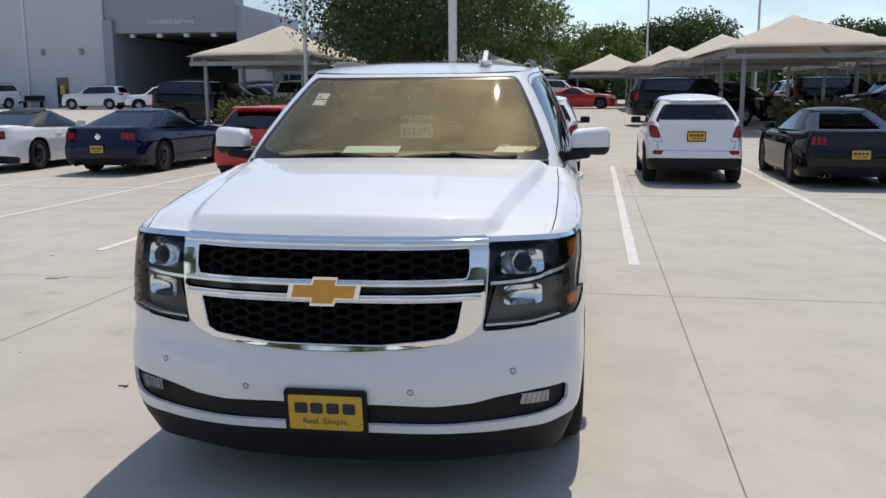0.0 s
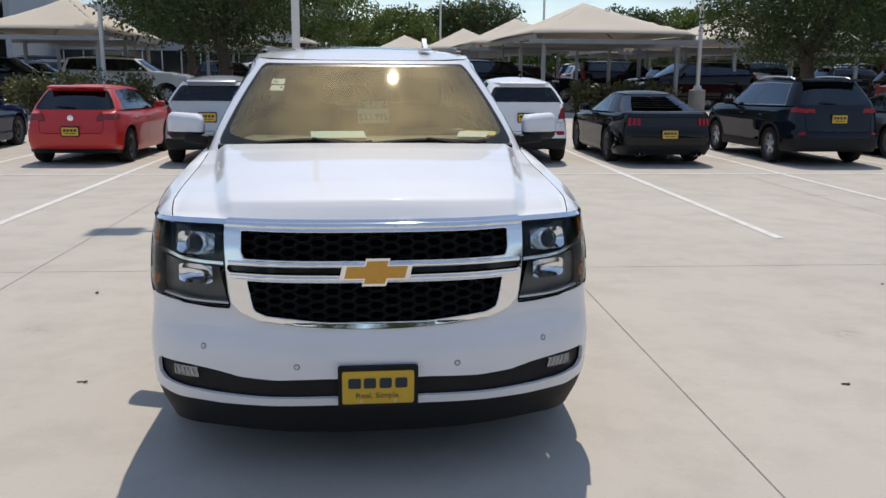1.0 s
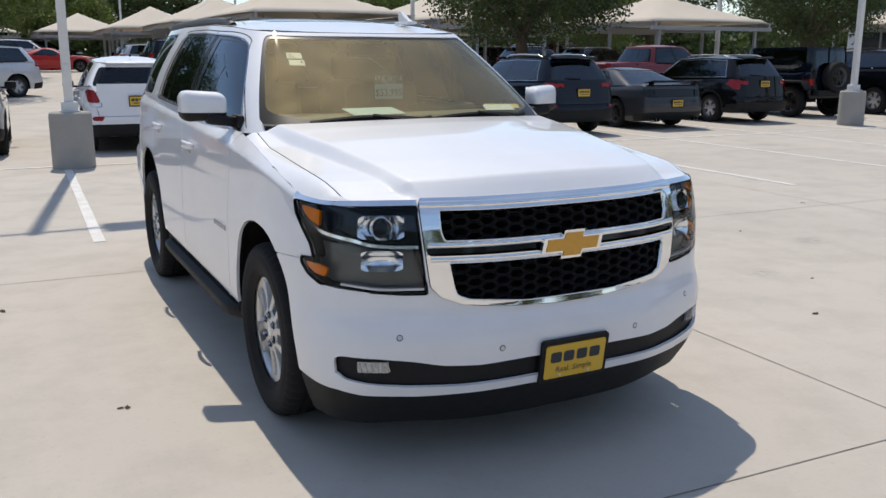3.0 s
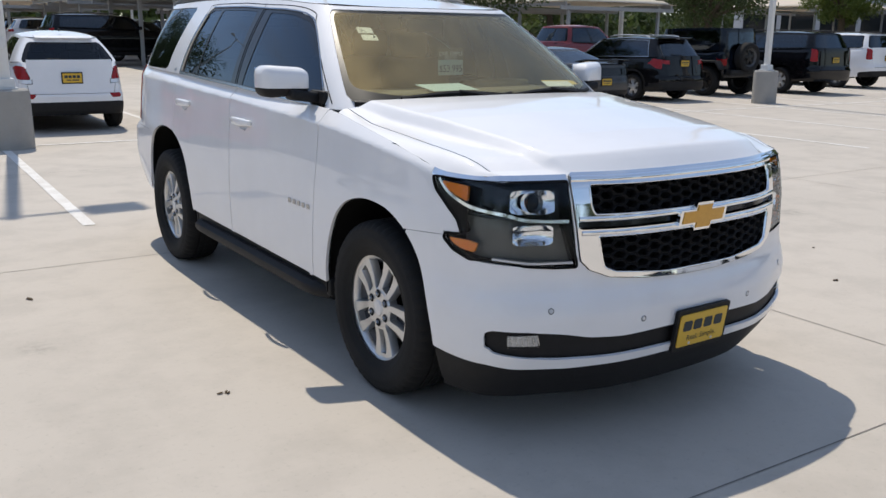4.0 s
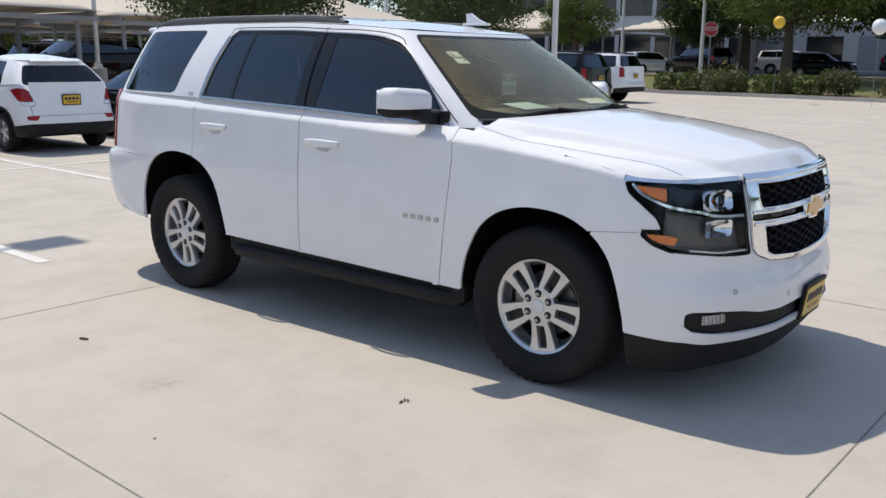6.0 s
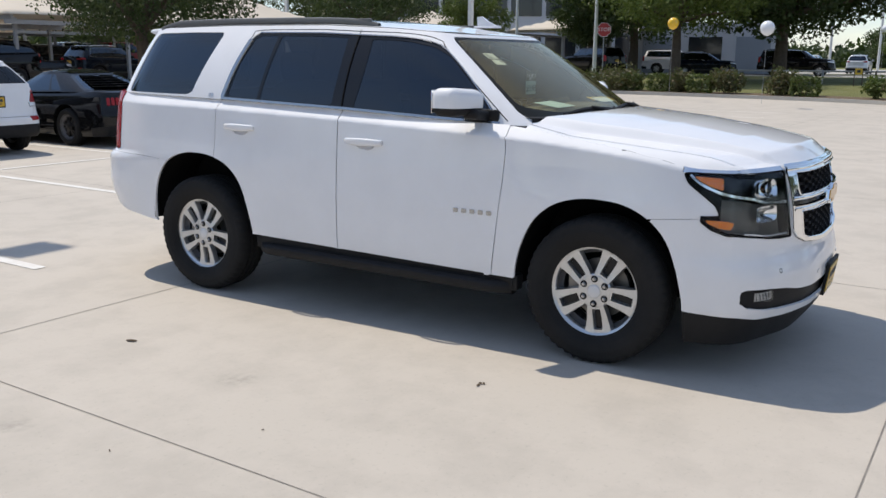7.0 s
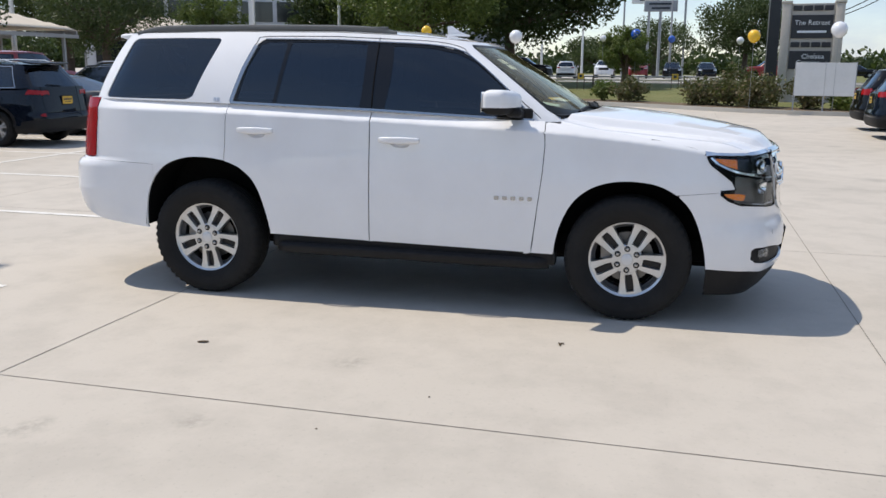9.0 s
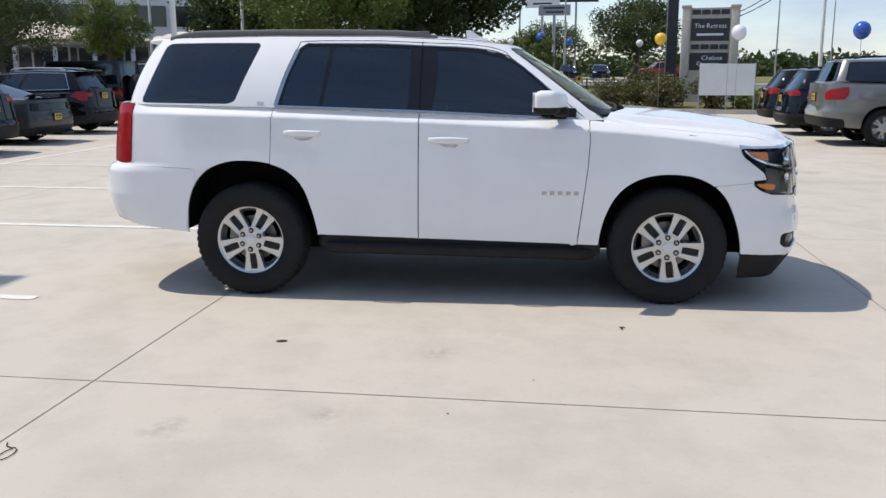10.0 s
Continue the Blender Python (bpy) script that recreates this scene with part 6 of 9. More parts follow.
loop_pts = [(-3.735 + 0.055 * math.cos(a) * (1 + 0.12 * a / 6.3), 4.115 + 0.028 * math.sin(a) + 0.010 * a / 6.3, 0.005) for a in np.linspace(0.4, 6.6, 22)] + [(-3.66, 4.17, 0.004), (-3.62, 4.19, 0.004)]
tagged(mesh_part("wire_loop", *tube(loop_pts, 0.0022, 5), LINER), "thin dark loop of wire lying on the concrete", "wire")

# ---- other vehicles: one builder for all kinds ----
def vehicle(name, label, paint, at, L, w, H, fo, wb, r, belt, hood_z, deck_z, cowl, ws_top, roof_end, rear_base, roof_w, roof_f, clear=0.22, step=0.075,
            tails=(), clad=None, bumper=None, alloy=None, spokes=5, twin=True, glass=None, rear_h=(0.14, 0.86), side_h=(0.08, 0.88), b_pillar=0.5, c_end=0.94, crown=0.05, plate=None,
            group="", rails=None, fogs=(), tail_mat=None, doors=4, roof_paint=None, heads=True, gate=None, bright_trim=False, category="car", seg=30, tyre_w=0.225, arch_gap=0.06, rear_in=None, clears=(), panel=None, pipes=()):
    """A vehicle with its front at local y = 0 and its rear at y = L. belt: heights of the window line, front and rear."""
    car = thing(name, label, category, group, at=at)
    plan = Plan([(0, 0), (0.45 * w, 0.015), (0.72 * w, 0.075), (0.885 * w, 0.2), (0.96 * w, 0.42), (0.985 * w, 0.8), (w, 1.3), (w, L / 2), (0.995 * w, L - 1.2), (0.975 * w, L - 0.55), (0.93 * w, L - 0.22), (0.82 * w, L - 0.075), (0.5 * w, L - 0.012), (0, L)])
    top = [(0, hood_z), (0.4, hood_z + 0.03), (cowl, belt[0] - 0.03), (cowl + 0.35, belt[0]), (rear_base - 0.1, belt[1]), (rear_base + 0.08, min(deck_z, belt[1])), (L, deck_z)]
    zm = max(belt[0], belt[1], deck_z)
    side = [(0.15, 0.07), (clear + 0.06, 0.022), (clear + 0.14, 0.008), (clear + 0.22, 0.018), (0.62, 0.002), (belt[0] - 0.24, -0.006), (belt[0] - 0.21, 0.003), (belt[0] - 0.1, 0.026), (zm, 0.065), (zm + 0.2, 0.1)]
    front = [(0.15, 0.14), (0.3, 0.02), (0.45, 0.0), (0.62, 0.01), (hood_z, 0.09), (zm, 0.2)]
    rear = rear_in or [(0.15, 0.16), (0.34, 0.02), (0.45, 0.0), (0.60, 0.0), (0.66, 0.03), (deck_z, 0.09), (zm + 0.1, 0.12)]
    place = lower_body(plan, side, front, rear, top)
    S, R, F, N = plan.by_y, plan.rear_x, plan.by_x, plan.length
    sh = Sheet(np.unique(np.r_[np.arange(0, N, step), N]), np.arange(clear - 0.06, zm + 0.05, step * 0.72), place, (0, L / 2, 0.5))
    sh.cut("rear_body", [(S(L * 0.5), 0), (N + 1, 0), (N + 1, 3), (S(L * 0.5), 3)])
    d0, d1, d2 = cowl + 0.22, cowl + 0.22 + (1.12 if doors == 4 else 1.35), fo + wb - 0.22
    sh.cut("front_door", [(S(d0), clear), (S(d1), clear), (S(d1), 3), (S(d0 - 0.03), 3)])
    if doors == 4:
        sh.cut("rear_door", [(S(d1), clear), (S(d2 - 0.15), clear), (S(d2 + 0.05), 0.75), (S(d2), 3), (S(d1), 3)])
    if clad:
        sh.cut("cladding", [(-1, 0), (N + 1, 0), (N + 1, clad), (-1, clad)])
        for yc in (fo, fo + wb):
            sh.cut("cladding", [(S(y), z) for y, z in arch(yc, r, r + arch_gap + 0.055, r + arch_gap + 0.05, 0.0, 14)])
    if bumper:
        sh.cut("lower_bumper", [(S(L - 0.5), 0), (S(L - 0.45), bumper - 0.05), (R(0.8 * w), bumper), (N + 1, bumper), (N + 1, 0)])
    sh.cut("void", [(S(y), float(table(y, *top))) for y in np.linspace(0, L, 50)] + [(N + 1, deck_z), (N + 1, 4), (-1, 4), (-1, hood_z)])
    sh.cut("void", [(-1, clear - 0.02), (S(0.8), clear), (S(L - 0.9), clear + 0.02), (R(0.7 * w), clear + 0.05), (N + 1, clear + 0.06), (N + 1, -1), (-1, -1)])
    for yc in (fo, fo + wb):
        sh.cut("void", [(S(y), z) for y, z in arch(yc, r, r + arch_gap, r + arch_gap, 0.0, 14)])
    if gate:
        gx, gz0, gz1 = gate
        sh.cut("tailgate", soft_outline([(R(gx * w * 0.93), gz0), (R(gx * w), gz0 + 0.16), (R(gx * w), gz1), (N + 1, gz1), (N + 1, gz0)], 0.05))
    for pts in tails:
        sh.cut("taillight", [(R(a) if kind == "x" else S(L - a), z) for kind, a, z in pts])
    for pts in clears:
        sh.cut("clear_lamp", [(R(a) if kind == "x" else S(L - a), z) for kind, a, z in pts])
    if panel:
        sh.cut("rear_panel", soft_outline([(R(panel[0]), panel[1]), (R(panel[0]), panel[2]), (N + 1, panel[2]), (N + 1, panel[1])], 0.02))
        for pts in tails:
            sh.cut("taillight", [(R(a) if kind == "x" else S(L - a), z) for kind, a, z in pts])
    for pts in fogs:
        sh.cut("reflector", [(R(a), z) for a, z in pts])
    if heads:
        sh.cut("headlight", [(F(0.6 * w), hood_z - 0.17), (S(0.5), hood_z - 0.10), (S(0.55), hood_z - 0.02), (F(0.6 * w), hood_z - 0.04)])
        sh.cut("grille", [(-1, hood_z - 0.30), (F(0.5 * w), hood_z - 0.28), (F(0.52 * w), hood_z - 0.06), (-1, hood_z - 0.05)])
    sh.finish("front_body")
    # three pillars of cabin geometry
    wl = w - 0.065
    mid = (cowl + rear_base) / 2
    lo = spline([(0, cowl - 0.06), (0.5 * wl, cowl), (0.8 * wl, cowl + 0.12), (0.94 * wl, cowl + 0.30), (0.995 * wl, cowl + 0.75), (wl, mid), (0.985 * wl, rear_base - 0.5), (0.93 * wl, rear_base - 0.13), (0.78 * wl, rear_base - 0.03), (0.4 * wl, rear_base + 0.015), (0, rear_base + 0.02)], 10)
    mh = (ws_top + roof_end) / 2
    hi = spline([(0, ws_top), (0.5 * roof_w, ws_top + 0.025), (0.8 * roof_w, ws_top + 0.08), (0.94 * roof_w, ws_top + 0.17), (roof_w, ws_top + 0.45), (roof_w, mh), (0.98 * roof_w, roof_end - 0.35), (0.93 * roof_w, roof_end - 0.12), (0.78 * roof_w, roof_end - 0.04), (0.4 * roof_w, roof_end - 0.005), (0, roof_end)], 10)
    cs = np.r_[0, np.cumsum(np.linalg.norm(np.diff(lo, axis=0), axis=1))]
    edge = H - crown
    zl = [(cowl - 0.1, belt[0] - 0.02), (cowl + 0.35, belt[0]), (rear_base - 0.1, belt[1]), (rear_base + 0.08, min(deck_z, belt[1]) - 0.0)]
    zh = [(ws_top, edge + roof_f[0]), (mh, edge), (roof_end, edge + roof_f[1])]

    def cab_at(s, h):
        s, h = np.clip(np.asarray(s, float), 0, cs[-1]), np.asarray(h, float)
        a, b, c, d = (np.interp(s, cs, q) for q in (lo[:, 0], lo[:, 1], hi[:, 0], hi[:, 1]))
        bow = 0.02 * 4 * h * (1 - h)
        z0, z1 = table(b, *zl), table(d, *zh)
        return a + (c - a) * h + bow * smooth(cowl, cowl + 0.3, b) * (a > 0.02), b + (d - b) * h, z0 + (z1 - z0) * h

    cb = Sheet(np.unique(np.r_[np.arange(0, cs[-1], step), cs[-1]]), np.linspace(0, 1, 16), cab_at, (0, mid, belt[0]))
    at_index = lambda k: float(cs[k * 10])
    sA, sD, E = at_index(3), at_index(7), float(cs[-1])
    sB = sA + (sD - sA) * b_pillar
    cb.cut("windshield", soft_outline([(-1, 0.05), (sA - 0.13, 0.07), (sA - 0.10, 0.93), (-1, 0.94)], 0.08))
    sC = sA + (sD - sA) * c_end
    cb.cut("window_trim", soft_outline([(sA + 0.05, side_h[0] - 0.05), (sC, side_h[0] - 0.05), (sC - 0.02, side_h[1] + 0.04), (sA + 0.08, side_h[1] + 0.04)], 0.08))
    cb.cut("front_glass", soft_outline([(sA + 0.10, side_h[0]), (sB - 0.04, side_h[0]), (sB - 0.04, side_h[1]), (sA + 0.12, side_h[1])], 0.05))
    cb.cut("back_glass", soft_outline([(sB + 0.04, side_h[0]), (sC - 0.05, side_h[0]), (sC - 0.07, side_h[1]), (sB + 0.04, side_h[1])], 0.08))
    cb.cut("rear_border", soft_outline([(E + 1, max(rear_h[0] - 0.06, 0.035)), (sD + 0.08, max(rear_h[0] - 0.05, 0.04)), (sD + 0.09, rear_h[1] + 0.05), (E + 1, rear_h[1] + 0.07)], 0.06))
    cb.cut("rear_glass", soft_outline([(E + 1, rear_h[0]), (sD + 0.16, rear_h[0]), (sD + 0.17, rear_h[1]), (E + 1, rear_h[1])], 0.06))
    cb.finish("pillars")
    g_ = glass or SMOKED
    for sd in (1, -1):
        sheet_part(sh, "front_body", "front_wing", paint, car, sd, gap=0.002, rim=0.03)
        sheet_part(sh, "front_door", "door", paint, car, sd, gap=0.004, rim=0.03)
        sheet_part(sh, "rear_door", "door", paint, car, sd, gap=0.004, rim=0.03)
        sheet_part(sh, "taillight", "taillight", tail_mat or RED_LENS, car, sd, off=0.008, gap=0.002, rim=0.02, label="red taillight")
        sheet_part(sh, "clear_lamp", "reversing_lamp", WHITE_LENS, car, sd, off=0.008, gap=0.002, rim=0.02, label="clear reversing lamp")
        sheet_part(sh, "reflector", "reflector", RED_LENS, car, sd, off=0.004, gap=0.0, rim=0.01)
        sheet_part(sh, "headlight", "headlight", WHITE_LENS, car, sd, off=0.004, gap=0.002)
        sheet_part(cb, "front_glass", "side_window", g_, car, sd, off=-0.004, gap=-0.004, rim=0)
        sheet_part(cb, "back_glass", "side_window", g_, car, sd, off=-0.004, gap=-0.004, rim=0)
        sheet_part(cb, "window_trim", "window_trim", GLOSS_BLACK, car, sd, off=-0.002, gap=-0.002, rim=0.01)
    sheet_part(sh, "rear_body", "rear_body", paint, car, gap=0.002, rim=0.03)
    sheet_part(sh, "tailgate", "tailgate", paint, car, gap=0.008, rim=0.03)
    sheet_part(sh, "rear_panel", "rear_panel", GLOSS_BLACK, car, off=-0.006, gap=0.002, rim=0.02, label="gloss black panel between the taillights")
    sheet_part(cb, "rear_border", "rear_window_border", GLOSS_BLACK, car, off=-0.002, gap=0.0, rim=0.01)
    sheet_part(sh, "cladding", "cladding", PLASTIC, car, off=0.004, gap=0.0, rim=0.02, label="black lower cladding")
    sheet_part(sh, "lower_bumper", "lower_bumper", PLASTIC, car, off=0.004, gap=0.0, rim=0.02, label="black lower bumper")
    sheet_part(sh, "grille", "grille", PLASTIC, car, off=-0.02, gap=-0.01, rim=0)
    sheet_part(cb, "pillars", "cabin_frame", roof_paint or paint, car, gap=0.0, rim=0.02)
    sheet_part(cb, "windshield", "windshield", g_, car, off=-0.003, gap=-0.003, rim=0)
    sheet_part(cb, "rear_glass", "rear_window", g_, car, off=-0.003, gap=-0.003, rim=0)
    if bright_trim:
        loop = [(sA + 0.06, side_h[0] - 0.045), (sC - 0.02, side_h[0] - 0.045), (sC - 0.03, side_h[1] + 0.03), (sA + 0.10, side_h[1] + 0.03), (sA + 0.06, side_h[0] - 0.045)]
        dense = [(a[0] + (b[0] - a[0]) * t, a[1] + (b[1] - a[1]) * t) for a, b in zip(loop, loop[1:]) for t in np.linspace(0, 1, 10)]
        for sd in (1, -1):
            ribbon(sheet_path(cb, soft_outline(dense[:-1], 0.02, 1), sd), 0.020, DULL_CHROME, "bright_trim", car, 0.004, 0.008)
    # bonnet, shoulders and deck: ruled from the lower body's edge to the cabin's foot
    kl = np.array([0, F(0.93 * w), S(cowl + 0.30), S(mid), S(rear_base - 0.13), R(0.80 * w), N])
    kc = np.array([0, at_index(2), at_index(3), at_index(5), at_index(7), at_index(8), E])
    tau = np.unique(np.r_[np.linspace(0, 1, 9), np.linspace(1, 2, 6), np.linspace(2, 4, 12), np.linspace(4, 6, 12)])
    sl, sc = np.interp(tau, range(7), kl), np.interp(tau, range(7), kc)
    p0 = np.array(place(sl, table(plan.at(sl)[1], *top))).T
    p1 = np.array(cab_at(sc, np.zeros(len(sc)))).T
    n_r, half = 8, []
    for i, (a, b) in enumerate(zip(p0, p1)):
        for k in range(n_r):
            t = k / (n_r - 1)
            p = a + (b - a) * t
            ln = math.hypot(*(b - a)[:2])
            p[2] += min(0.055, ln * 0.07) * math.sin(math.pi * t ** 0.7) * (1 if tau[i] < 2 or ln > 0.3 else 0.2)
            half.append(p)
    nt_ = len(tau)
    cells = [(i, k) for i in range(nt_ - 1) for k in range(n_r - 1)]
    for pn, pick in (("bonnet", lambda i: tau[i] < 2), ("shoulder", lambda i: 2 <= tau[i])):
        for sd in (1, -1):
            f = [(i * n_r + k, (i + 1) * n_r + k, (i + 1) * n_r + k + 1, i * n_r + k + 1) for i, k in cells if pick(i)]
            used = sorted({q for c in f for q in c})
            back_ = {q: j for j, q in enumerate(used)}
            mesh_part(pn, [(sd * half[q][0], half[q][1], half[q][2]) for q in used], [tuple(back_[q] for q in (c if sd > 0 else c[::-1])) for c in f], paint, car)
    # roof
    i0, i1 = 40, 60
    rows = []
    nq, npp = 9, 14
    for j in range(npp):
        p = j / (npp - 1)
        for q in np.linspace(-1, 1, 2 * nq - 1):
            a = abs(q)
            ya, yb = np.interp(a * hi[i0, 0], hi[: i0 + 1, 0], hi[: i0 + 1, 1]), np.interp(-a * hi[i1, 0], -hi[i1:, 0], hi[i1:, 1])
            ys_ = hi[i0, 1] + (hi[i1, 1] - hi[i0, 1]) * p
            x = q * np.interp(ys_, hi[i0 : i1 + 1, 1], hi[i0 : i1 + 1, 0])
            y = ya + (yb - ya) * p
            ends = (1 - (1 - min(p / 0.35, 1)) ** 2) * (1 - 0.8 * max((p - 0.65) / 0.35, 0) ** 2)
            rows.append((x, y, float(table(y * (1 - a**4) + ys_ * a**4, *zh)) + crown * (1 - a**2.4) * ends))
    m_ = 2 * nq - 1
    mesh_part("roof", rows, [(j * m_ + i, j * m_ + i + 1, (j + 1) * m_ + i + 1, (j + 1) * m_ + i) for j in range(npp - 1) for i in range(m_ - 1)], roof_paint or paint, car)
    # dark inside, housings
    bm = bmesh.new()
    block(bm, (2 * w - 0.30, L - 0.7, 0.16), (0, L / 2, clear + 0.11), 0.04, 1)
    block(bm, (2 * w - 0.46, rear_base - cowl - 0.5, belt[0] - clear - 0.25), (0, (cowl + rear_base) / 2, (belt[0] + clear) / 2 - 0.05), 0.04, 1)
    for sd in (1, -1):
        for yy in (mid - 0.15, mid + 0.75)[: 2 if doors == 4 else 1]:
            block(bm, (0.48, 0.15, 0.55), (sd * 0.36, yy, belt[0] - 0.02), 0.05, 2, Matrix.Rotation(radians(-14), 3, "X"))
            block(bm, (0.25, 0.09, 0.17), (sd * 0.36, yy + 0.09, belt[0] + 0.34), 0.04, 2)
    for yc in (fo, fo + wb):
        for sd in (1, -1):
            block(bm, (0.05, 2 * r + 0.2, r + 0.28), (sd * (w - 0.36), yc, clear + 0.32), 0.02, 1)
    part("cabin_inside", bm, LINER, car)
    for yc in (fo, fo + wb):
        for sd in (1, -1):
            ring = arch(yc, r, r + arch_gap + 0.004, r + arch_gap + 0.004, clear + 0.05, 14)
            verts = [(sd * x, y, z) for x in (w - 0.03, w - 0.36) for y, z in ring]
            n = len(ring)
            mesh_part("wheel_housing", verts, [(j, j + 1, n + j + 1, n + j) for j in range(n - 1)], LINER, car)
            add_wheel(car, (sd * (w - tyre_w / 2 - 0.012), yc, r), sd, r, tyre_w, r * 0.66, spokes, twin, 0.6, alloy or WHEEL_SILVER, seg)
    for xp in pipes:
        for sd in (1, -1):
            v, f = lathe([(0.036, -0.16), (0.042, 0.0), (0.046, 0.004), (0.048, -0.004), (0.046, -0.16)], 16)
            mesh_part("exhaust_tip", [(sd * xp + p[1], L - 0.03 + p[0], clear + 0.075 + p[2]) for p in v], f, DULL_CHROME, car)
    # door mirrors, handles, plate, wiper
    for sd in (1, -1):
        bm = bmesh.new()
        block(bm, (0.20, 0.10, 0.135), (sd * (w + 0.075), cowl + 0.62, belt[0] + 0.085), 0.035, 2)
        block(bm, (0.10, 0.05, 0.04), (sd * (w - 0.04), cowl + 0.60, belt[0] + 0.035), 0.01, 1)
        part("door_mirror", bm, PLASTIC if clad else paint, car)
        for yy in ((d1 - 0.16,) if doors == 2 else (d1 - 0.16, d2 - 0.16)):
            bm = bmesh.new()
            zz = belt[0] - 0.13
            block(bm, (0.028, 0.19, 0.028), (sd * (float(place(S(yy), zz)[0]) + 0.012), yy, zz), 0.010, 2)
            part("door_handle", bm, paint, car)
    if plate:
        yp = L - float(table(plate, *rear)) + 0.004
        dealer_plate(car, Matrix.Translation((0, yp, plate)) @ pose(0, 0, 0, 0, 0, 180))
    if rails:
        for sd in (1, -1):
            bm = bmesh.new()
            pts = [(ws_top + 0.45, 0.0), (ws_top + 0.6, 0.045), (mh, 0.06), (roof_end - 0.45, 0.045), (roof_end - 0.28, 0.0)]
            for a, b in zip(pts, pts[1:]):
                rod(bm, (sd * (roof_w - 0.06), a[0], edge + 0.012 + a[1]), (sd * (roof_w - 0.06), b[0], edge + 0.012 + b[1]), 0.017, n=8)
            part("roof_rail", bm, rails, car)
    return car, sh, cb, place, plan


def rear_wiper(car, cb, E_h=0.2, span=0.34):
    E = float(cb.uv[-1, 0, 0])
    bm = bmesh.new()
    p0, p1 = cb.spot(E, 0.16, 0.02)[0], cb.spot(E - span, 0.22, 0.02)[0]
    rod(bm, p0, p1, 0.012, 0.007, 6)
    block(bm, (0.07, 0.05, 0.04), tuple(cb.spot(E, 0.14, 0.015)[0]), 0.012, 1)
    part("rear_wiper", bm, PLASTIC, car)


def facing_north(x, rear_y, L, jitter=0.0):
    """Pose of a vehicle parked with its rear at rear_y and its front to the north."""
    return pose(x, rear_y + L, 0, 0, 0, 178 + jitter)


# three white small crossovers
SMALL_TAIL = [[("y", 0.50, 1.045), ("y", 0.36, 1.085), ("x", 0.73, 1.065), ("x", 0.63, 0.86), ("y", 0.26, 0.865), ("y", 0.38, 0.95)]]
SMALL_CLEAR = [[("y", 0.26, 0.862), ("x", 0.63, 0.857), ("x", 0.60, 0.795), ("y", 0.19, 0.80)]]
tr, sh, cb, _, _ = vehicle("small_crossover", "small white crossover with a dealer plate and red taillights", WHITE, facing_north(3.40, 12.98, 4.26), 4.26, 0.885, 1.645, 0.87, 2.555, 0.335, (1.03, 1.15), 0.93, 1.04,
    1.02, 1.78, 3.72, 4.08, 0.585, (-0.07, -0.07), 0.24, 0.045, SMALL_TAIL, 0.345, 0.50, WHEEL_SILVER, 5, False, SMOKED, (0.10, 0.80), b_pillar=0.50, c_end=0.80, crown=0.065, plate=0.885, gate=(0.80, 0.63, 1.3), group="small crossovers in the row",
    fogs=[[(0.76, 0.565), (0.60, 0.56), (0.57, 0.632), (0.76, 0.635)]], clears=SMALL_CLEAR)
rear_wiper(tr, cb)
bm = bmesh.new()
block(bm, (0.30, 0.03, 0.045), (0, 4.17, 0.80), 0.012, 2)
part("tailgate_handle", bm, WHITE, tr)
bm = bmesh.new()
block(bm, (0.90, 0.16, 0.022), (0, 3.72, 1.535), 0.010, 2, Matrix.Rotation(radians(-16), 3, "X"))
part("spoiler", bm, WHITE, tr)
bm = bmesh.new()
block(bm, (0.03, 0.08, 0.05), (0, 3.42, 1.650), 0.012, 2)
part("aerial", bm, PLASTIC, tr)
copy_thing(tr, facing_north(0.42, 13.05, 4.26, 0.6))
sv = copy_thing(tr, facing_north(-2.47, 13.0, 4.26, -0.5))
for o in sv.children_recursive:
    if o.data and o.data.materials and o.data.materials[0] is WHITE:
        o.data = o.data.copy()
        o.data.materials[0] = SILVER
tagged(sv, "small silver crossover with a dealer plate and red taillights")

# red hatchback
gf, sh, cb, _, _ = vehicle("hatchback", "bright red compact hatchback with dark rear window", RED, facing_north(-4.90, 13.15, 4.26, -1), 4.26, 0.895, 1.455, 0.86, 2.63, 0.325, (0.95, 1.0), 0.80, 0.94,
    1.06, 1.80, 3.72, 4.00, 0.60, (-0.06, -0.03), 0.17, 0.06, [[("y", 0.34, 0.83), ("y", 0.34, 0.93), ("x", 0.52, 0.92), ("x", 0.46, 0.82)]], None, 0.30, DARK_ALLOY, 5, True, TINTED, (0.12, 0.86), plate=0.62, gate=(0.66, 0.58, 1.3), tail_mat=DEEP_RED)
rear_wiper(gf, cb)
bm = bmesh.new()
block(bm, (1.02, 0.20, 0.03), (0, 3.76, 1.415), 0.012, 2, Matrix.Rotation(radians(-8), 3, "X"))
part("spoiler", bm, RED, gf)
v, f = lathe([(0.0, 0.012), (0.045, 0.012), (0.055, 0.006), (0.055, 0.0)], 20)
mesh_part("emblem", [(p[1], 4.20 + p[0], 0.86 + p[2]) for p in v], f, CHROME, gf)

# coupes
COUPE = dict(L=4.79, w=0.945, H=1.385, fo=0.93, wb=2.72, r=0.345, belt=(0.93, 0.99), hood_z=0.80, deck_z=0.985, cowl=1.45, ws_top=2.25, roof_end=3.25, rear_base=4.12, roof_w=0.56, roof_f=(-0.05, -0.04),
             clear=0.16, step=0.06, doors=2, alloy=DARK_ALLOY, spokes=5, twin=True, tyre_w=0.26, category="car", crown=0.04, b_pillar=0.62, c_end=0.80, side_h=(0.08, 0.86))


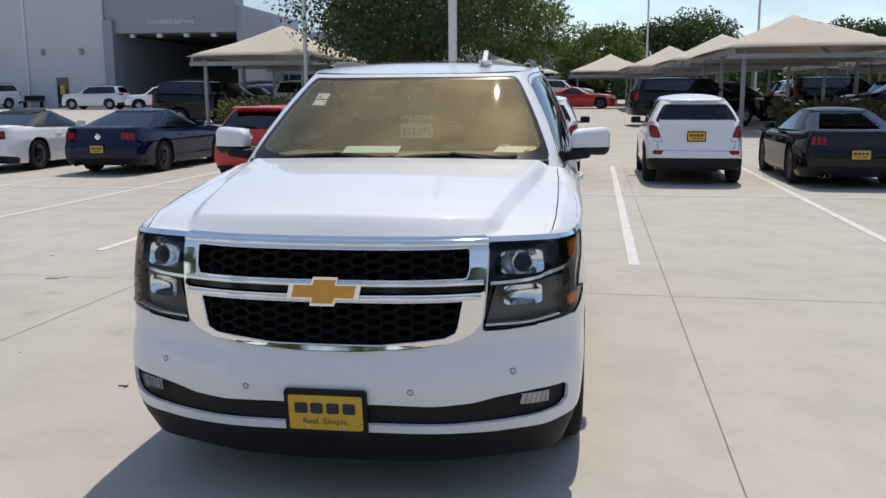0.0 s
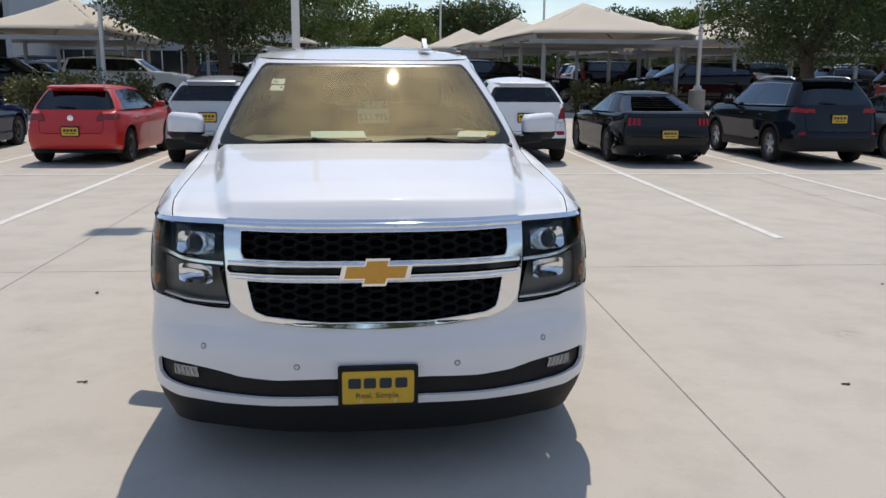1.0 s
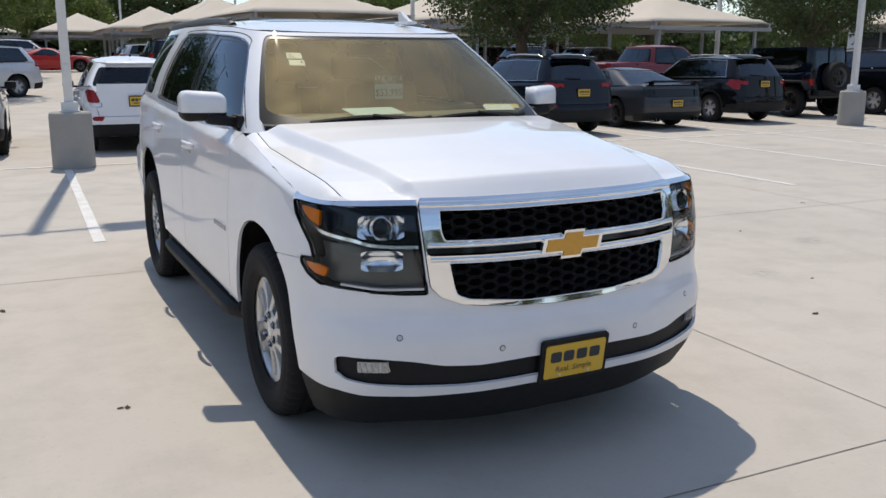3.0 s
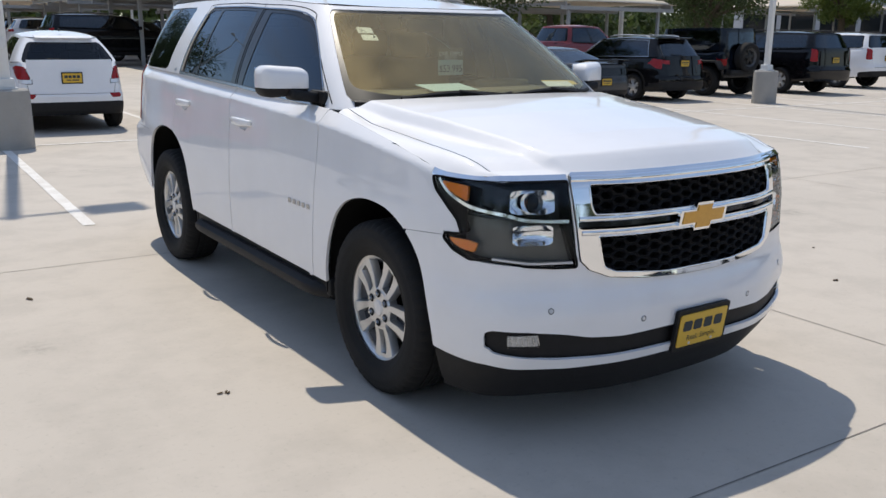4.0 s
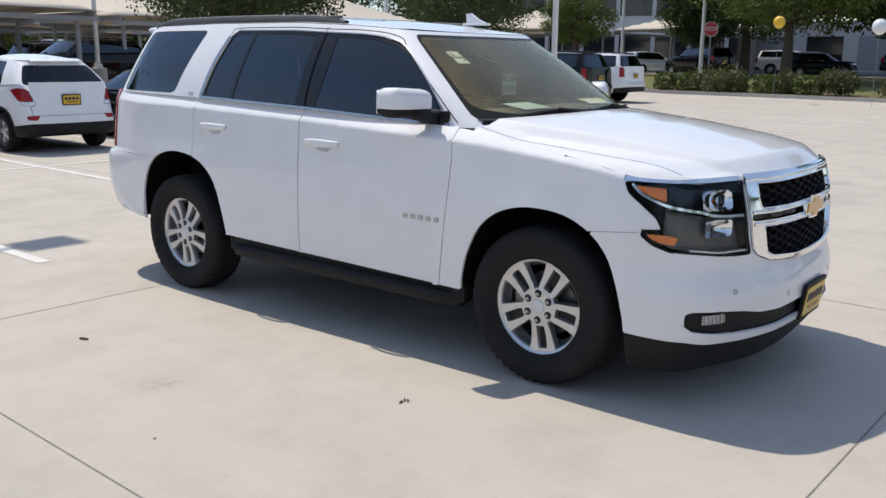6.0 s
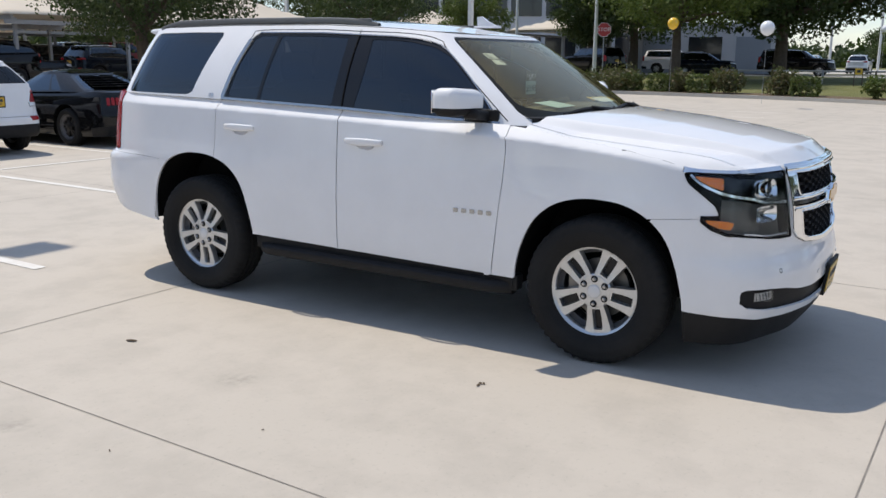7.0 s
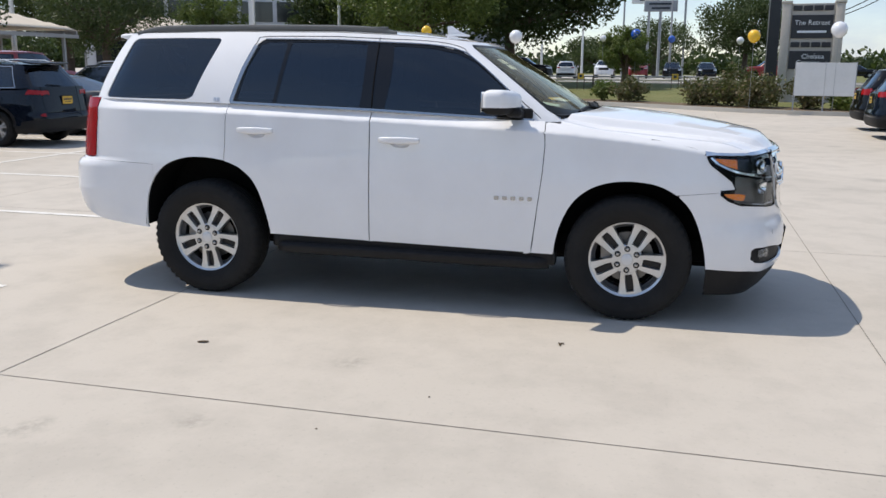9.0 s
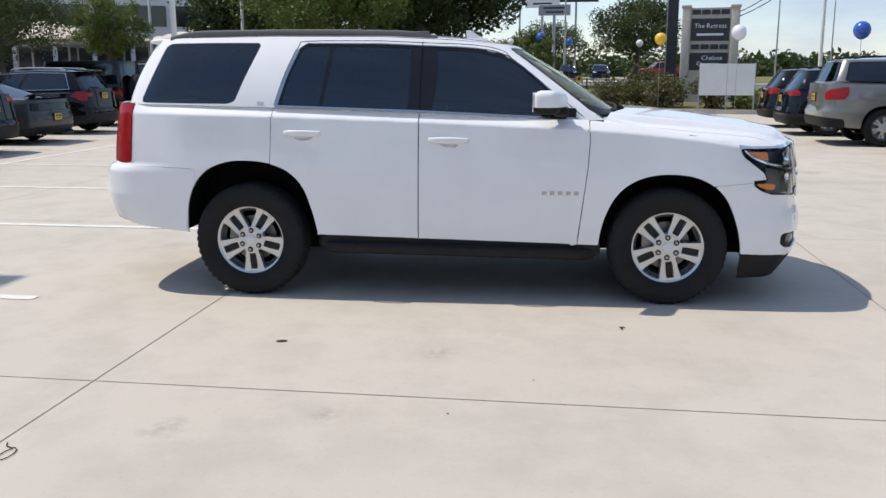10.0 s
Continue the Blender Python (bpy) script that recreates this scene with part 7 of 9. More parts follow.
def bar_lights(car, sh, plan, x0, z0, z1, mat, wide=0.060, pitch=0.088):
    """Three upright lens bars on each side of the tail."""
    for sd in (1, -1):
        for k in range(3):
            s0, s1 = plan.rear_x(x0 - pitch * k), plan.rear_x(x0 - pitch * k - wide)
            outline = soft_outline([(s0, z0 + 0.005), (s1, z0), (s1, z1), (s0, z1 + 0.004)], 0.014, 2)
            mesh_part("taillight", *plate_shape(outline, 0.022, lambda a, b, h: tuple(sh.spot(a, b, -0.006 + h)[0] * np.array([sd, 1, 1]))), mat, car, "upright lens bar of the taillight")


dm, sh, cb, place, plan = vehicle("coupe", "dark metallic coupe with black rear window louvres", GUNMETAL, facing_north(6.08, 12.55, 4.79), bumper=0.40, plate=0.60, glass=TINTED, panel=(0.84, 0.735, 0.915), pipes=(0.50, 0.60), **COUPE)
bar_lights(dm, sh, plan, 0.80, 0.76, 0.895, RED_LENS)
E_ = float(cb.uv[-1, 0, 0])
for k in range(6):
    h = 0.16 + 0.13 * k
    pts = [cb.spot(E_ - 0.53 + 0.53 * j / 5, h, 0.045)[0] for j in range(6)]
    tip = [cb.spot(E_ - 0.53 + 0.53 * j / 5, h + 0.09, 0.012)[0] for j in range(6)]
    verts = [tuple(p) for p in pts] + [tuple(p) for p in tip]
    verts += [(-x, y, z) for x, y, z in verts]
    faces = [(j, j + 1, 7 + j, 6 + j) for j in range(5)] + [(12 + j, 18 + j, 19 + j, 13 + j) for j in range(5)] + [(5, 17, 23, 11)]
    lv = mesh_part("louvre", verts, faces, PLASTIC, dm)
    sol = lv.modifiers.new("thick", "SOLIDIFY")
    sol.thickness = 0.012
g2, sh, cb, place, plan = vehicle("coupe", "grey coupe with a black rear spoiler", GREY, facing_north(12.2, 12.75, 4.79, 0.5), bumper=0.40, plate=0.60, glass=SMOKED, panel=(0.84, 0.735, 0.915), pipes=(0.50, 0.60), **COUPE)
bar_lights(g2, sh, plan, 0.80, 0.76, 0.895, GLOSS_BLACK)
bm = bmesh.new()
block(bm, (1.50, 0.26, 0.03), (0, 4.63, 1.085), 0.012, 2, Matrix.Rotation(radians(10), 3, "X"))
for sd in (1, -1):
    block(bm, (0.05, 0.16, 0.12), (sd * 0.62, 4.60, 1.02), 0.012, 1)
part("spoiler", bm, GLOSS_BLACK, g2)
b2, sh, cb, place, plan = vehicle("coupe", "deep blue coupe with three-bar taillights", NAVY, facing_north(-8.55, 14.1, 4.79, -1), bumper=0.36, plate=0.55, glass=SMOKED, pipes=(0.55,), **COUPE)
bar_lights(b2, sh, plan, 0.82, 0.755, 0.885, RED_LENS, 0.088, 0.096)
v, f = lathe([(0.0, 0.014), (0.05, 0.014), (0.065, 0.006), (0.066, 0.0)], 20)
mesh_part("emblem", [(p[1], 4.735 + p[0], 0.81 + p[2]) for p in v], f, CHROME, b2)
CONV = dict(COUPE)
CONV.update(H=1.36, roof_end=3.05, rear_base=3.95, crown=0.05, rear_h=(0.25, 0.8))
wc_, sh, cb, place, plan = vehicle("convertible", "white convertible with a closed black fabric roof", WHITE, facing_north(-11.75, 14.35, 4.79), bumper=0.38, plate=0.60, glass=SMOKED, roof_paint=PLASTIC, panel=(0.84, 0.735, 0.915), pipes=(0.55,), **CONV)
bar_lights(wc_, sh, plan, 0.80, 0.76, 0.895, RED_LENS)

# dark crossovers, off-roader, large SUVs
CROSS = dict(L=4.63, w=0.93, H=1.665, fo=0.90, wb=2.71, r=0.355, belt=(1.07, 1.14), hood_z=0.97, deck_z=1.06, cowl=1.15, ws_top=1.90, roof_end=4.12, rear_base=4.42, roof_w=0.63, roof_f=(-0.06, -0.03), clear=0.24, step=0.06,
             b_pillar=0.42, c_end=0.93, rear_h=(0.14, 0.84), spokes=5, seg=30, glass=TINTED)
ch, sh, cb, place, plan = vehicle("crossover", "ink blue crossover with silver roof rails and alloy wheels", INK, facing_north(9.22, 12.3, 4.63, 1.0), tails=[[("y", 0.36, 1.02), ("y", 0.30, 1.11), ("x", 0.48, 1.095), ("x", 0.50, 1.02)]], clad=0.42, bumper=0.55, plate=0.90, rails=ALLOY,
    fogs=[[(0.78, 0.60), (0.62, 0.60), (0.62, 0.63), (0.78, 0.635)]], gate=(0.72, 0.66, 1.4), bright_trim=True, **CROSS)
rear_wiper(ch, cb)
bm = bmesh.new()
block(bm, (1.10, 0.22, 0.035), (0, 4.16, 1.625), 0.014, 2, Matrix.Rotation(radians(-5), 3, "X"))
part("spoiler", bm, INK, ch)
te, sh, cb, place, plan = vehicle("crossover", "black crossover with angular red taillights", BLACK, facing_north(15.45, 13.2, 4.63, 1.0), tails=[[("y", 0.50, 0.98), ("y", 0.42, 1.10), ("x", 0.55, 1.05), ("x", 0.56, 0.96), ("x", 0.78, 0.98), ("x", 0.80, 0.84), ("y", 0.25, 0.85)]], clad=0.40, bumper=0.52, plate=0.98, rails=ALLOY, gate=(0.72, 0.66, 1.4), bright_trim=True, **CROSS)
rear_wiper(te, cb)
bm = bmesh.new()
block(bm, (1.10, 0.20, 0.035), (0, 4.16, 1.625), 0.014, 2, Matrix.Rotation(radians(-5), 3, "X"))
part("spoiler", bm, BLACK, te)
jp, sh, cb, place, plan = vehicle("off_roader", "boxy dark blue off-roader with big tyres and spare wheel", INK, facing_north(18.85, 14.0, 4.3), 4.3, 0.80, 1.92, 0.72, 2.95, 0.43, (1.22, 1.24), 1.15, 1.22, 1.45, 1.72, 4.20, 4.26, 0.70, (-0.01, 0.0), 0.48, 0.07,
    [[("x", 0.76, 1.05), ("x", 0.76, 0.86), ("x", 0.62, 0.86), ("x", 0.62, 1.05)]], None, None, DARK_ALLOY, 5, True, TINTED, crown=0.02, tyre_w=0.30, plate=None, roof_paint=INK, b_pillar=0.40, c_end=0.97, rear_in=[(0.3, 0.05), (0.6, 0.0), (1.3, 0.0), (2.0, 0.02)], arch_gap=0.10)
for o in [q for q in jp.children if q.name.startswith("wheel") and not q.name.startswith("wheel_housing")]:
    o.location.x += 0.13 if o.location.x > 0 else -0.13
sp = add_wheel(jp, (0.03, 4.48, 1.08), 1, 0.42, 0.29, 0.26, 5, True, 0.6, DARK_ALLOY, 30)
sp.matrix_basis = pose(0.05, 4.47, 1.10, 0, 0, 90)
for sd in (1, -1):
    for yc in (0.72, 3.67):
        bm = bmesh.new()
        block(bm, (0.26, 1.02, 0.06), (sd * 0.90, yc, 0.98), 0.025, 2)
        for e in (-1, 1):
            block(bm, (0.26, 0.30, 0.06), (sd * 0.90, yc + e * 0.57, 0.885), 0.025, 2, Matrix.Rotation(-e * radians(50), 3, "X"))
        part("fender_flare", bm, PLASTIC, jp)
bm = bmesh.new()
block(bm, (1.45, 0.22, 0.16), (0, 4.42, 0.68), 0.03, 2)
part("rear_bumper", bm, PLASTIC, jp)
BIG = dict(L=5.2, w=1.01, H=1.87, fo=1.0, wb=2.95, r=0.40, belt=(1.28, 1.36), hood_z=1.10, deck_z=1.32, cowl=1.30, ws_top=2.05, roof_end=4.85, rear_base=5.02, roof_w=0.70, roof_f=(-0.05, -0.02), clear=0.36, step=0.075, b_pillar=0.36, c_end=0.97, rear_h=(0.08, 0.88),
           spokes=6, tyre_w=0.27, seg=36, glass=TINTED, rear_in=[(0.3, 0.08), (0.5, 0.0), (0.74, -0.02), (0.80, 0.03), (1.3, 0.06), (1.5, 0.1)])
BIGTAIL = [[("y", 0.24, 0.98), ("y", 0.24, 1.33), ("x", 0.80, 1.33), ("x", 0.80, 0.98)]]
bt, sh, cb, place, plan = vehicle("suv", "black full-size SUV with tall red taillights", BLACK, facing_north(22.1, 13.1, 5.2), tails=BIGTAIL, plate=1.02, rails=PLASTIC, gate=(0.78, 0.72, 1.5), **BIG)
wt_, sh, cb, place, plan = vehicle("suv", "white full-size SUV with dark rear windows", WHITE, facing_north(26.9, 14.2, 5.2), tails=BIGTAIL, plate=1.02, rails=PLASTIC, bumper=0.60, gate=(0.78, 0.72, 1.5), **BIG)

# the row across the aisle, fronts to the south
ex, sh, cb, place, plan = vehicle("suv", "stone grey full-size SUV with large red and white taillights", STONE_GREY, pose(13.2, -4.15 - 5.2, 0, 0, 0, -3), tails=[[("y", 0.50, 1.25), ("y", 0.16, 1.20), ("x", 0.74, 1.14), ("x", 0.74, 0.98), ("y", 0.42, 0.99), ("y", 0.50, 1.08)]], plate=1.02, rails=PLASTIC, bumper=0.62, **BIG)
s1, sh, cb, place, plan = vehicle("crossover", "dark blue crossover with red taillights", INK, pose(16.2, -4.2 - 4.63, 0, 0, 0, -3), tails=[[("y", 0.36, 0.98), ("y", 0.30, 1.11), ("x", 0.55, 1.10), ("x", 0.55, 0.98)]], clad=0.36, bumper=0.50, plate=0.90, rails=PLASTIC, **CROSS)
vehicle("crossover", "dark grey crossover with red taillights", GUNMETAL, pose(19.3, -4.5 - 4.63, 0, 0, 0, -3), tails=[[("y", 0.36, 0.95), ("y", 0.30, 1.11), ("x", 0.55, 1.10), ("x", 0.55, 0.95)]], clad=0.38, bumper=0.50, plate=0.90, rails=PLASTIC, **CROSS)
vehicle("suv", "white SUV with a dark tinted rear window", WHITE, pose(10.0, -4.8 - 5.2, 0, 0, 0, -3), tails=BIGTAIL, plate=1.02, bumper=0.62, **BIG)[0]

# ---- shade canopies ----
def canopy(x0, x1, y0, y1, eave=3.1, peak=4.45, z0=None):
    """A fabric hip roof on a steel frame with square posts."""
    z0 = gz(y0) if z0 is None else z0
    a, b = (x1 - x0) / 2, (y1 - y0) / 2
    c = thing("shade_canopy", "beige fabric shade canopy on grey steel posts", "canopy", "shade canopies over parked cars", at=pose((x0 + x1) / 2, (y0 + y1) / 2, 0))
    n, verts, faces = 16, [], []
    ridge = max(b - a, 0) * 0.25
    for i in range(n + 1):
        for j in range(n + 1):
            x, y = a * (2 * i / n - 1), b * (2 * j / n - 1)
            m = max(abs(x) / a, max(abs(y) - ridge, 0) / (b - ridge))
            sag = 0.10 * (1 - (x / a) ** 2) * (1 - (y / b) ** 2) * m
            edge_sag = 0.10 * ((1 - (y / b) ** 2) if abs(x) / a > abs(y) / b else (1 - (x / a) ** 2)) * m**6
            verts.append((x * (1 + 0.02 * m), y * (1 + 0.02 * m), eave + 0.05 + (peak - eave) * (1 - m) ** 1.08 - sag + edge_sag * 0.4 - (0.05 if m > 0.99 else 0)))
    for i in range(n):
        for j in range(n):
            k = i * (n + 1) + j
            faces.append((k, k + n + 1, k + n + 2, k + 1))
    fab = mesh_part("fabric_roof", verts, faces, FABRIC, c, "taut beige fabric", 60)
    fab.modifiers.new("thick", "SOLIDIFY").thickness = 0.012
    for sx in (-1, 1):
        for k in range(3):
            y = b * 0.90 * (k - 1)
            bm = bmesh.new()
            block(bm, (0.13, 0.13, eave - 0.08 - z0), (sx * a * 0.80, y, (eave - 0.08 + z0) / 2), 0.01, 1)
            block(bm, (0.30, 0.30, 0.03), (sx * a * 0.80, y, z0 + 0.02), 0.0, 1)
            part("post", bm, STEEL_GREY, c)
        bm = bmesh.new()
        block(bm, (0.10, 2 * b, 0.16), (sx * a * 0.94, 0, eave - 0.10), 0.0, 1)
        part("beam", bm, STEEL_GREY, c)
    for k in range(3):
        bm = bmesh.new()
        block(bm, (2 * a, 0.10, 0.16), (0, b * 0.97 * (k - 1), eave - 0.26), 0.0, 1)
        part("beam", bm, STEEL_GREY, c)
    for sx in (-1, 1):
        for sy in (-1, 1):
            bm = bmesh.new()
            rod(bm, (sx * a * 0.94, sy * b * 0.97, eave - 0.05), (0, sy * ridge, peak - 0.05), 0.04, n=8)
            part("hip_rafter", bm, STEEL_GREY, c)
    return c


for x0, x1, y0, y1 in ((6.2, 12.3, 27.2, 36.5), (5.6, 11.4, 38.0, 46.5), (4.4, 10.0, 48.5, 57.0), (1.2, 7.2, 59, 68), (-5.5, 0.5, 62, 76), (14.3, 20.6, 29.5, 41), (14.3, 20.6, 43, 55), (23, 30.0, 26.6, 34), (23, 30, 42, 54), (-13.2, -8.4, 29.0, 38), (-7.5, -1.5, 41, 52)):
    canopy(x0, x1, y0, y1)
for x0, x1, y0, y1 in ((55, 66, 36, 45), (60, 72, 24, 33)):
    canopy(x0, x1, y0, y1, 3.9, 5.6, 0.6)


# ---- trees, shrubs, hedges ----
def leaf_cloud(centres, spread, count, size, rnd, squash=0.8):
    """Small folded leaves scattered round clump centres; verts and faces."""
    c = np.array(centres)[rnd.integers(0, len(centres), count)]
    way = rnd.normal(0, 1, (count, 3))
    way *= 2.1 * rnd.random((count, 1)) ** 0.45 / np.linalg.norm(way, axis=1, keepdims=True)
    p = c + way * spread * np.array([1, 1, squash])
    d = rnd.normal(0, 1, (count, 3))
    d /= np.linalg.norm(d, axis=1, keepdims=True)
    e = np.cross(d, rnd.normal(0, 1, (count, 3)))
    e /= np.linalg.norm(e, axis=1, keepdims=True)
    s = size * (0.6 + 0.8 * rnd.random((count, 1)))
    v = np.stack([p - d * s, p + e * s * 0.55, p + d * s, p - e * s * 0.55], 1).reshape(-1, 3)
    f = np.arange(count * 4).reshape(-1, 4)
    return v, f


def foliage(name, v, f, material, parent, label="", kind=""):
    me = bpy.data.meshes.new(name)
    me.from_pydata(v.tolist(), [], f.tolist())
    me.materials.append(material)
    ob = new(name, me)
    ob.parent = parent
    return tagged(ob, label, "", "", kind)


def tree(x, y, height, radius, base, leaf=None, count=5200, size=0.16, seed=1, label="", z0=None, trunk_r=0.16, clumps=70, lean=0.0):
    """A tree: tapered trunk, limbs into the crown, clumps of leaves with gaps. base: height of the crown's underside."""
    rnd = np.random.default_rng(seed)
    z0 = gz(y) if z0 is None else z0
    t = thing("tree", label or "dark green leafy live oak with a dense rounded crown", "tree", "trees round the lot", at=pose(x, y, z0))
    mid, half = (height + base) / 2, (height - base) / 2
    centres = []
    while len(centres) < clumps:
        q = rnd.uniform(-1, 1, 3)
        rr = np.linalg.norm(q)
        if 0.35 < rr < 1.0 + 0.12 * rnd.random():
            bulge = 1 + 0.18 * math.sin(3 * math.atan2(q[1], q[0]) + seed) * (1 - abs(q[2]))
            centres.append((q[0] * radius * bulge + lean * q[2], q[1] * radius * bulge, mid + q[2] * half * (1.0 if q[2] > 0 else 0.85)))
    bm = bmesh.new()
    fork = base + 0.25 * half
    rod(bm, (0, 0, -0.05), (0.05 * radius, 0.02, fork * 0.55), trunk_r * 1.25, trunk_r * 0.95, 10)
    rod(bm, (0.05 * radius, 0.02, fork * 0.55), (lean * 0.3, 0, fork), trunk_r * 0.95, trunk_r * 0.75, 10)
    for q in centres[:: max(clumps // 14, 1)]:
        knee = (q[0] * 0.45, q[1] * 0.45, fork + (q[2] - fork) * 0.55)
        rod(bm, (lean * 0.3, 0, fork - 0.1), knee, trunk_r * 0.5, trunk_r * 0.3, 6)
        rod(bm, knee, q, trunk_r * 0.3, trunk_r * 0.08, 6)
    part("trunk", bm, BARK, t, "rough brown trunk and limbs")
    v, f = leaf_cloud(centres, radius * 0.125, int(count * 4.2), size * 0.44, rnd)
    foliage("crown", v, f, leaf or OAK, t)
    return t


TREES = [(-4.8, 30.5, 8.2, 4.3, 1.9, OAK, 9000, 0.17, 3), (13.0, 21.0, 5.6, 2.75, 1.75, OAK, 8000, 0.12, 4), (34.6, 28.4, 7.0, 3.3, 1.7, OAK, 6500, 0.15, 5), (47.5, 29.0, 6.0, 2.1, 1.9, LIGHT_LEAF, 4200, 0.16, 6),
         (51.5, 10.0, 14.0, 6.5, 2.5, OAK, 20000, 0.32, 7), (44.5, 14.3, 8.6, 4.3, 2.6, LIGHT_LEAF, 6500, 0.20, 8), (43.7, 2.3, 3.2, 1.35, 0.9, LIGHT_LEAF, 3800, 0.13, 9), (58.0, 21.5, 12.0, 6.0, 2.4, OAK, 6000, 0.30, 10),
         (-2.5, 45.0, 6.8, 3.6, 2.0, LIGHT_LEAF, 4200, 0.20, 11), (3.5, 72.0, 6.2, 3.8, 2.0, LIGHT_LEAF, 3800, 0.28, 12), (12.0, 78.0, 7.6, 4.4, 2.0, OAK, 4200, 0.32, 13), (22.0, 68.0, 5.8, 3.8, 2.0, OAK, 4200, 0.28, 14),
         (30.0, 72.0, 6.0, 4.2, 2.2, LIGHT_LEAF, 4200, 0.34, 15), (33.0, 49.0, 7.4, 4.2, 1.9, OAK, 5000, 0.22, 16), (40.0, 47.0, 7.6, 4.6, 1.9, OAK, 5000, 0.22, 17), (43.0, 58.0, 7.5, 5.0, 2.0, OAK, 4200, 0.32, 18),
         (29.5, 38.5, 5.2, 2.6, 1.6, LIGHT_LEAF, 4200, 0.15, 19), (58.0, 24.8, 8.0, 2.6, 2.0, OAK, 4800, 0.24, 20), (-11.0, 60.0, 9.0, 4.6, 2.0, OAK, 4200, 0.28, 21), (46.3, 39.0, 8.0, 4.2, 2.0, OAK, 4800, 0.24, 22),
         (78.0, -7.3, 7.4, 3.8, 2.4, OAK, 4800, 0.24, 23), (112.0, 8.0, 4.8, 4.0, 1.2, OAK, 3000, 0.30, 24), (120.0, 0.5, 7.4, 4.8, 1.2, OAK, 3000, 0.30, 25)]
for x, y, h, r, b, leaf, count, size, seed in TREES:
    tree(x, y, h, r, b, leaf, count, size, seed, "" if leaf is OAK else "light green leafy tree with an open crown", 0.45 if x > 41 and y < 40 else None, 0.12 + 0.018 * h, 90 if count < 4300 else 170)
# a far belt of woods behind everything
rnd = np.random.default_rng(99)
cl = [(float(x), float(120 + 14 * math.sin(x * 0.05) + rnd.uniform(-8, 8)), float(rnd.uniform(0.8, 6.0))) for x in np.linspace(-130, 190, 620)]
v, f = leaf_cloud(cl, 1.9, 60000, 0.60, rnd)
tagged(foliage("far_woods", v, f, OAK, None), "dark belt of distant trees", "woods", "", "stuff")
cl = [(float(170 + 10 * math.sin(y * 0.07) + rnd.uniform(-8, 8)), float(y), float(rnd.uniform(0.5, 3.0))) for y in np.linspace(-110, 110, 300)]
v, f = leaf_cloud(cl, 1.7, 26000, 0.60, rnd)
tagged(foliage("far_woods", v, f, OAK, None), "low line of distant trees", "woods", "", "stuff")


def shrub(x, y, width, height, leaf, seed, box=False, z0=0.16, size=0.055, label=""):
    """A shrub of short stems and many small leaves; box: clipped square."""
    rnd = np.random.default_rng(seed)
    s = thing("hedge_block" if box else "shrub", label or ("clipped green boxwood block" if box else "loose green and reddish shrub"), "hedge" if box else "shrub", "shrubs along the kerb", at=pose(x, y, z0))
    bm = bmesh.new()
    for k in range(5):
        a = 2 * math.pi * k / 5 + seed
        rod(bm, (0.05 * math.cos(a), 0.05 * math.sin(a), -0.02), (0.3 * width * math.cos(a), 0.3 * width * math.sin(a), height * 0.6), 0.018, 0.008, 5)
    part("stem", bm, BARK, s)
    n = int((1500 if box else 1300) * max(width, 0.8))
    if box:
        p = rnd.uniform(-1, 1, (260, 3))
        k = np.argmax(np.abs(p), axis=1)
        for i, a in enumerate(k):
            p[i, a] = math.copysign(0.92, p[i, a])
        cen = p * np.array([width / 2, width / 2 * 0.85, height / 2]) + np.array([0, 0, height / 2 + 0.02])
        v, f = leaf_cloud(cen, 0.045, n, size, rnd, 1.0)
    else:
        p = rnd.normal(0, 1, (46, 3))
        p /= np.linalg.norm(p, axis=1, keepdims=True)
        p *= rnd.uniform(0.45, 1.05, (46, 1))
        cen = p * np.array([width / 2, width / 2, height / 2]) + np.array([0, 0, height * 0.52])
        v, f = leaf_cloud(cen, 0.10 * width, n, size * 1.25, rnd, 1.0)
        v[:, 2] = np.maximum(v[:, 2], 0.0)
    foliage("leaves", v, f, leaf, s)
    return s


SHRUBS = [(37.5, 15.1, 2.8, 1.15), (36.9, 11.6, 1.35, 1.15), (36.4, 9.4, 1.7, 1.2), (35.85, 6.95, 1.8, 1.15), (33.5, 1.75, 1.75, 1.05), (31.0, -1.15, 1.9, 1.25), (30.1, -2.2, 1.5, 1.15), (29.2, -3.2, 2.1, 1.3), (28.35, -4.8, 1.7, 1.4), (33.2, -2.6, 2.0, 1.6)]
for k, (x, y, w_, h_) in enumerate(SHRUBS):
    shrub(x, y, w_ * 0.85, h_ * 0.86, SHRUB, 40 + k)
for k, (x, y, w_) in enumerate([(37.7, 18.0, 1.1), (37.6, 16.7, 1.2), (37.3, 14.2, 1.05), (36.9, 12.7, 1.15), (36.4, 10.6, 1.3), (35.3, 5.8, 1.3)]):
    shrub(x, y, w_, 0.78, BOXWOOD, 60 + k, True)
shrub(34.3, 2.95, 0.9, 0.95, LIGHT_LEAF, 71, label="spiky green yucca clump")
shrub(27.9, -6.3, 1.7, 0.55, LIGHT_LEAF, 72, label="low green ground cover shrub")
for k, (x, y, w_, h_) in enumerate([(8.3, 26.9, 1.5, 0.95), (9.5, 26.8, 1.5, 0.9), (10.7, 26.9, 1.5, 0.9), (-9.9, 25.6, 1.8, 1.1), (-8.4, 25.4, 1.8, 1.2), (-6.9, 25.6, 1.7, 1.1)]):
    shrub(x, y, w_, h_, SHRUB, 80 + k, z0=gz(y) + 0.12, label="dense planted shrub with yellowish leaves")

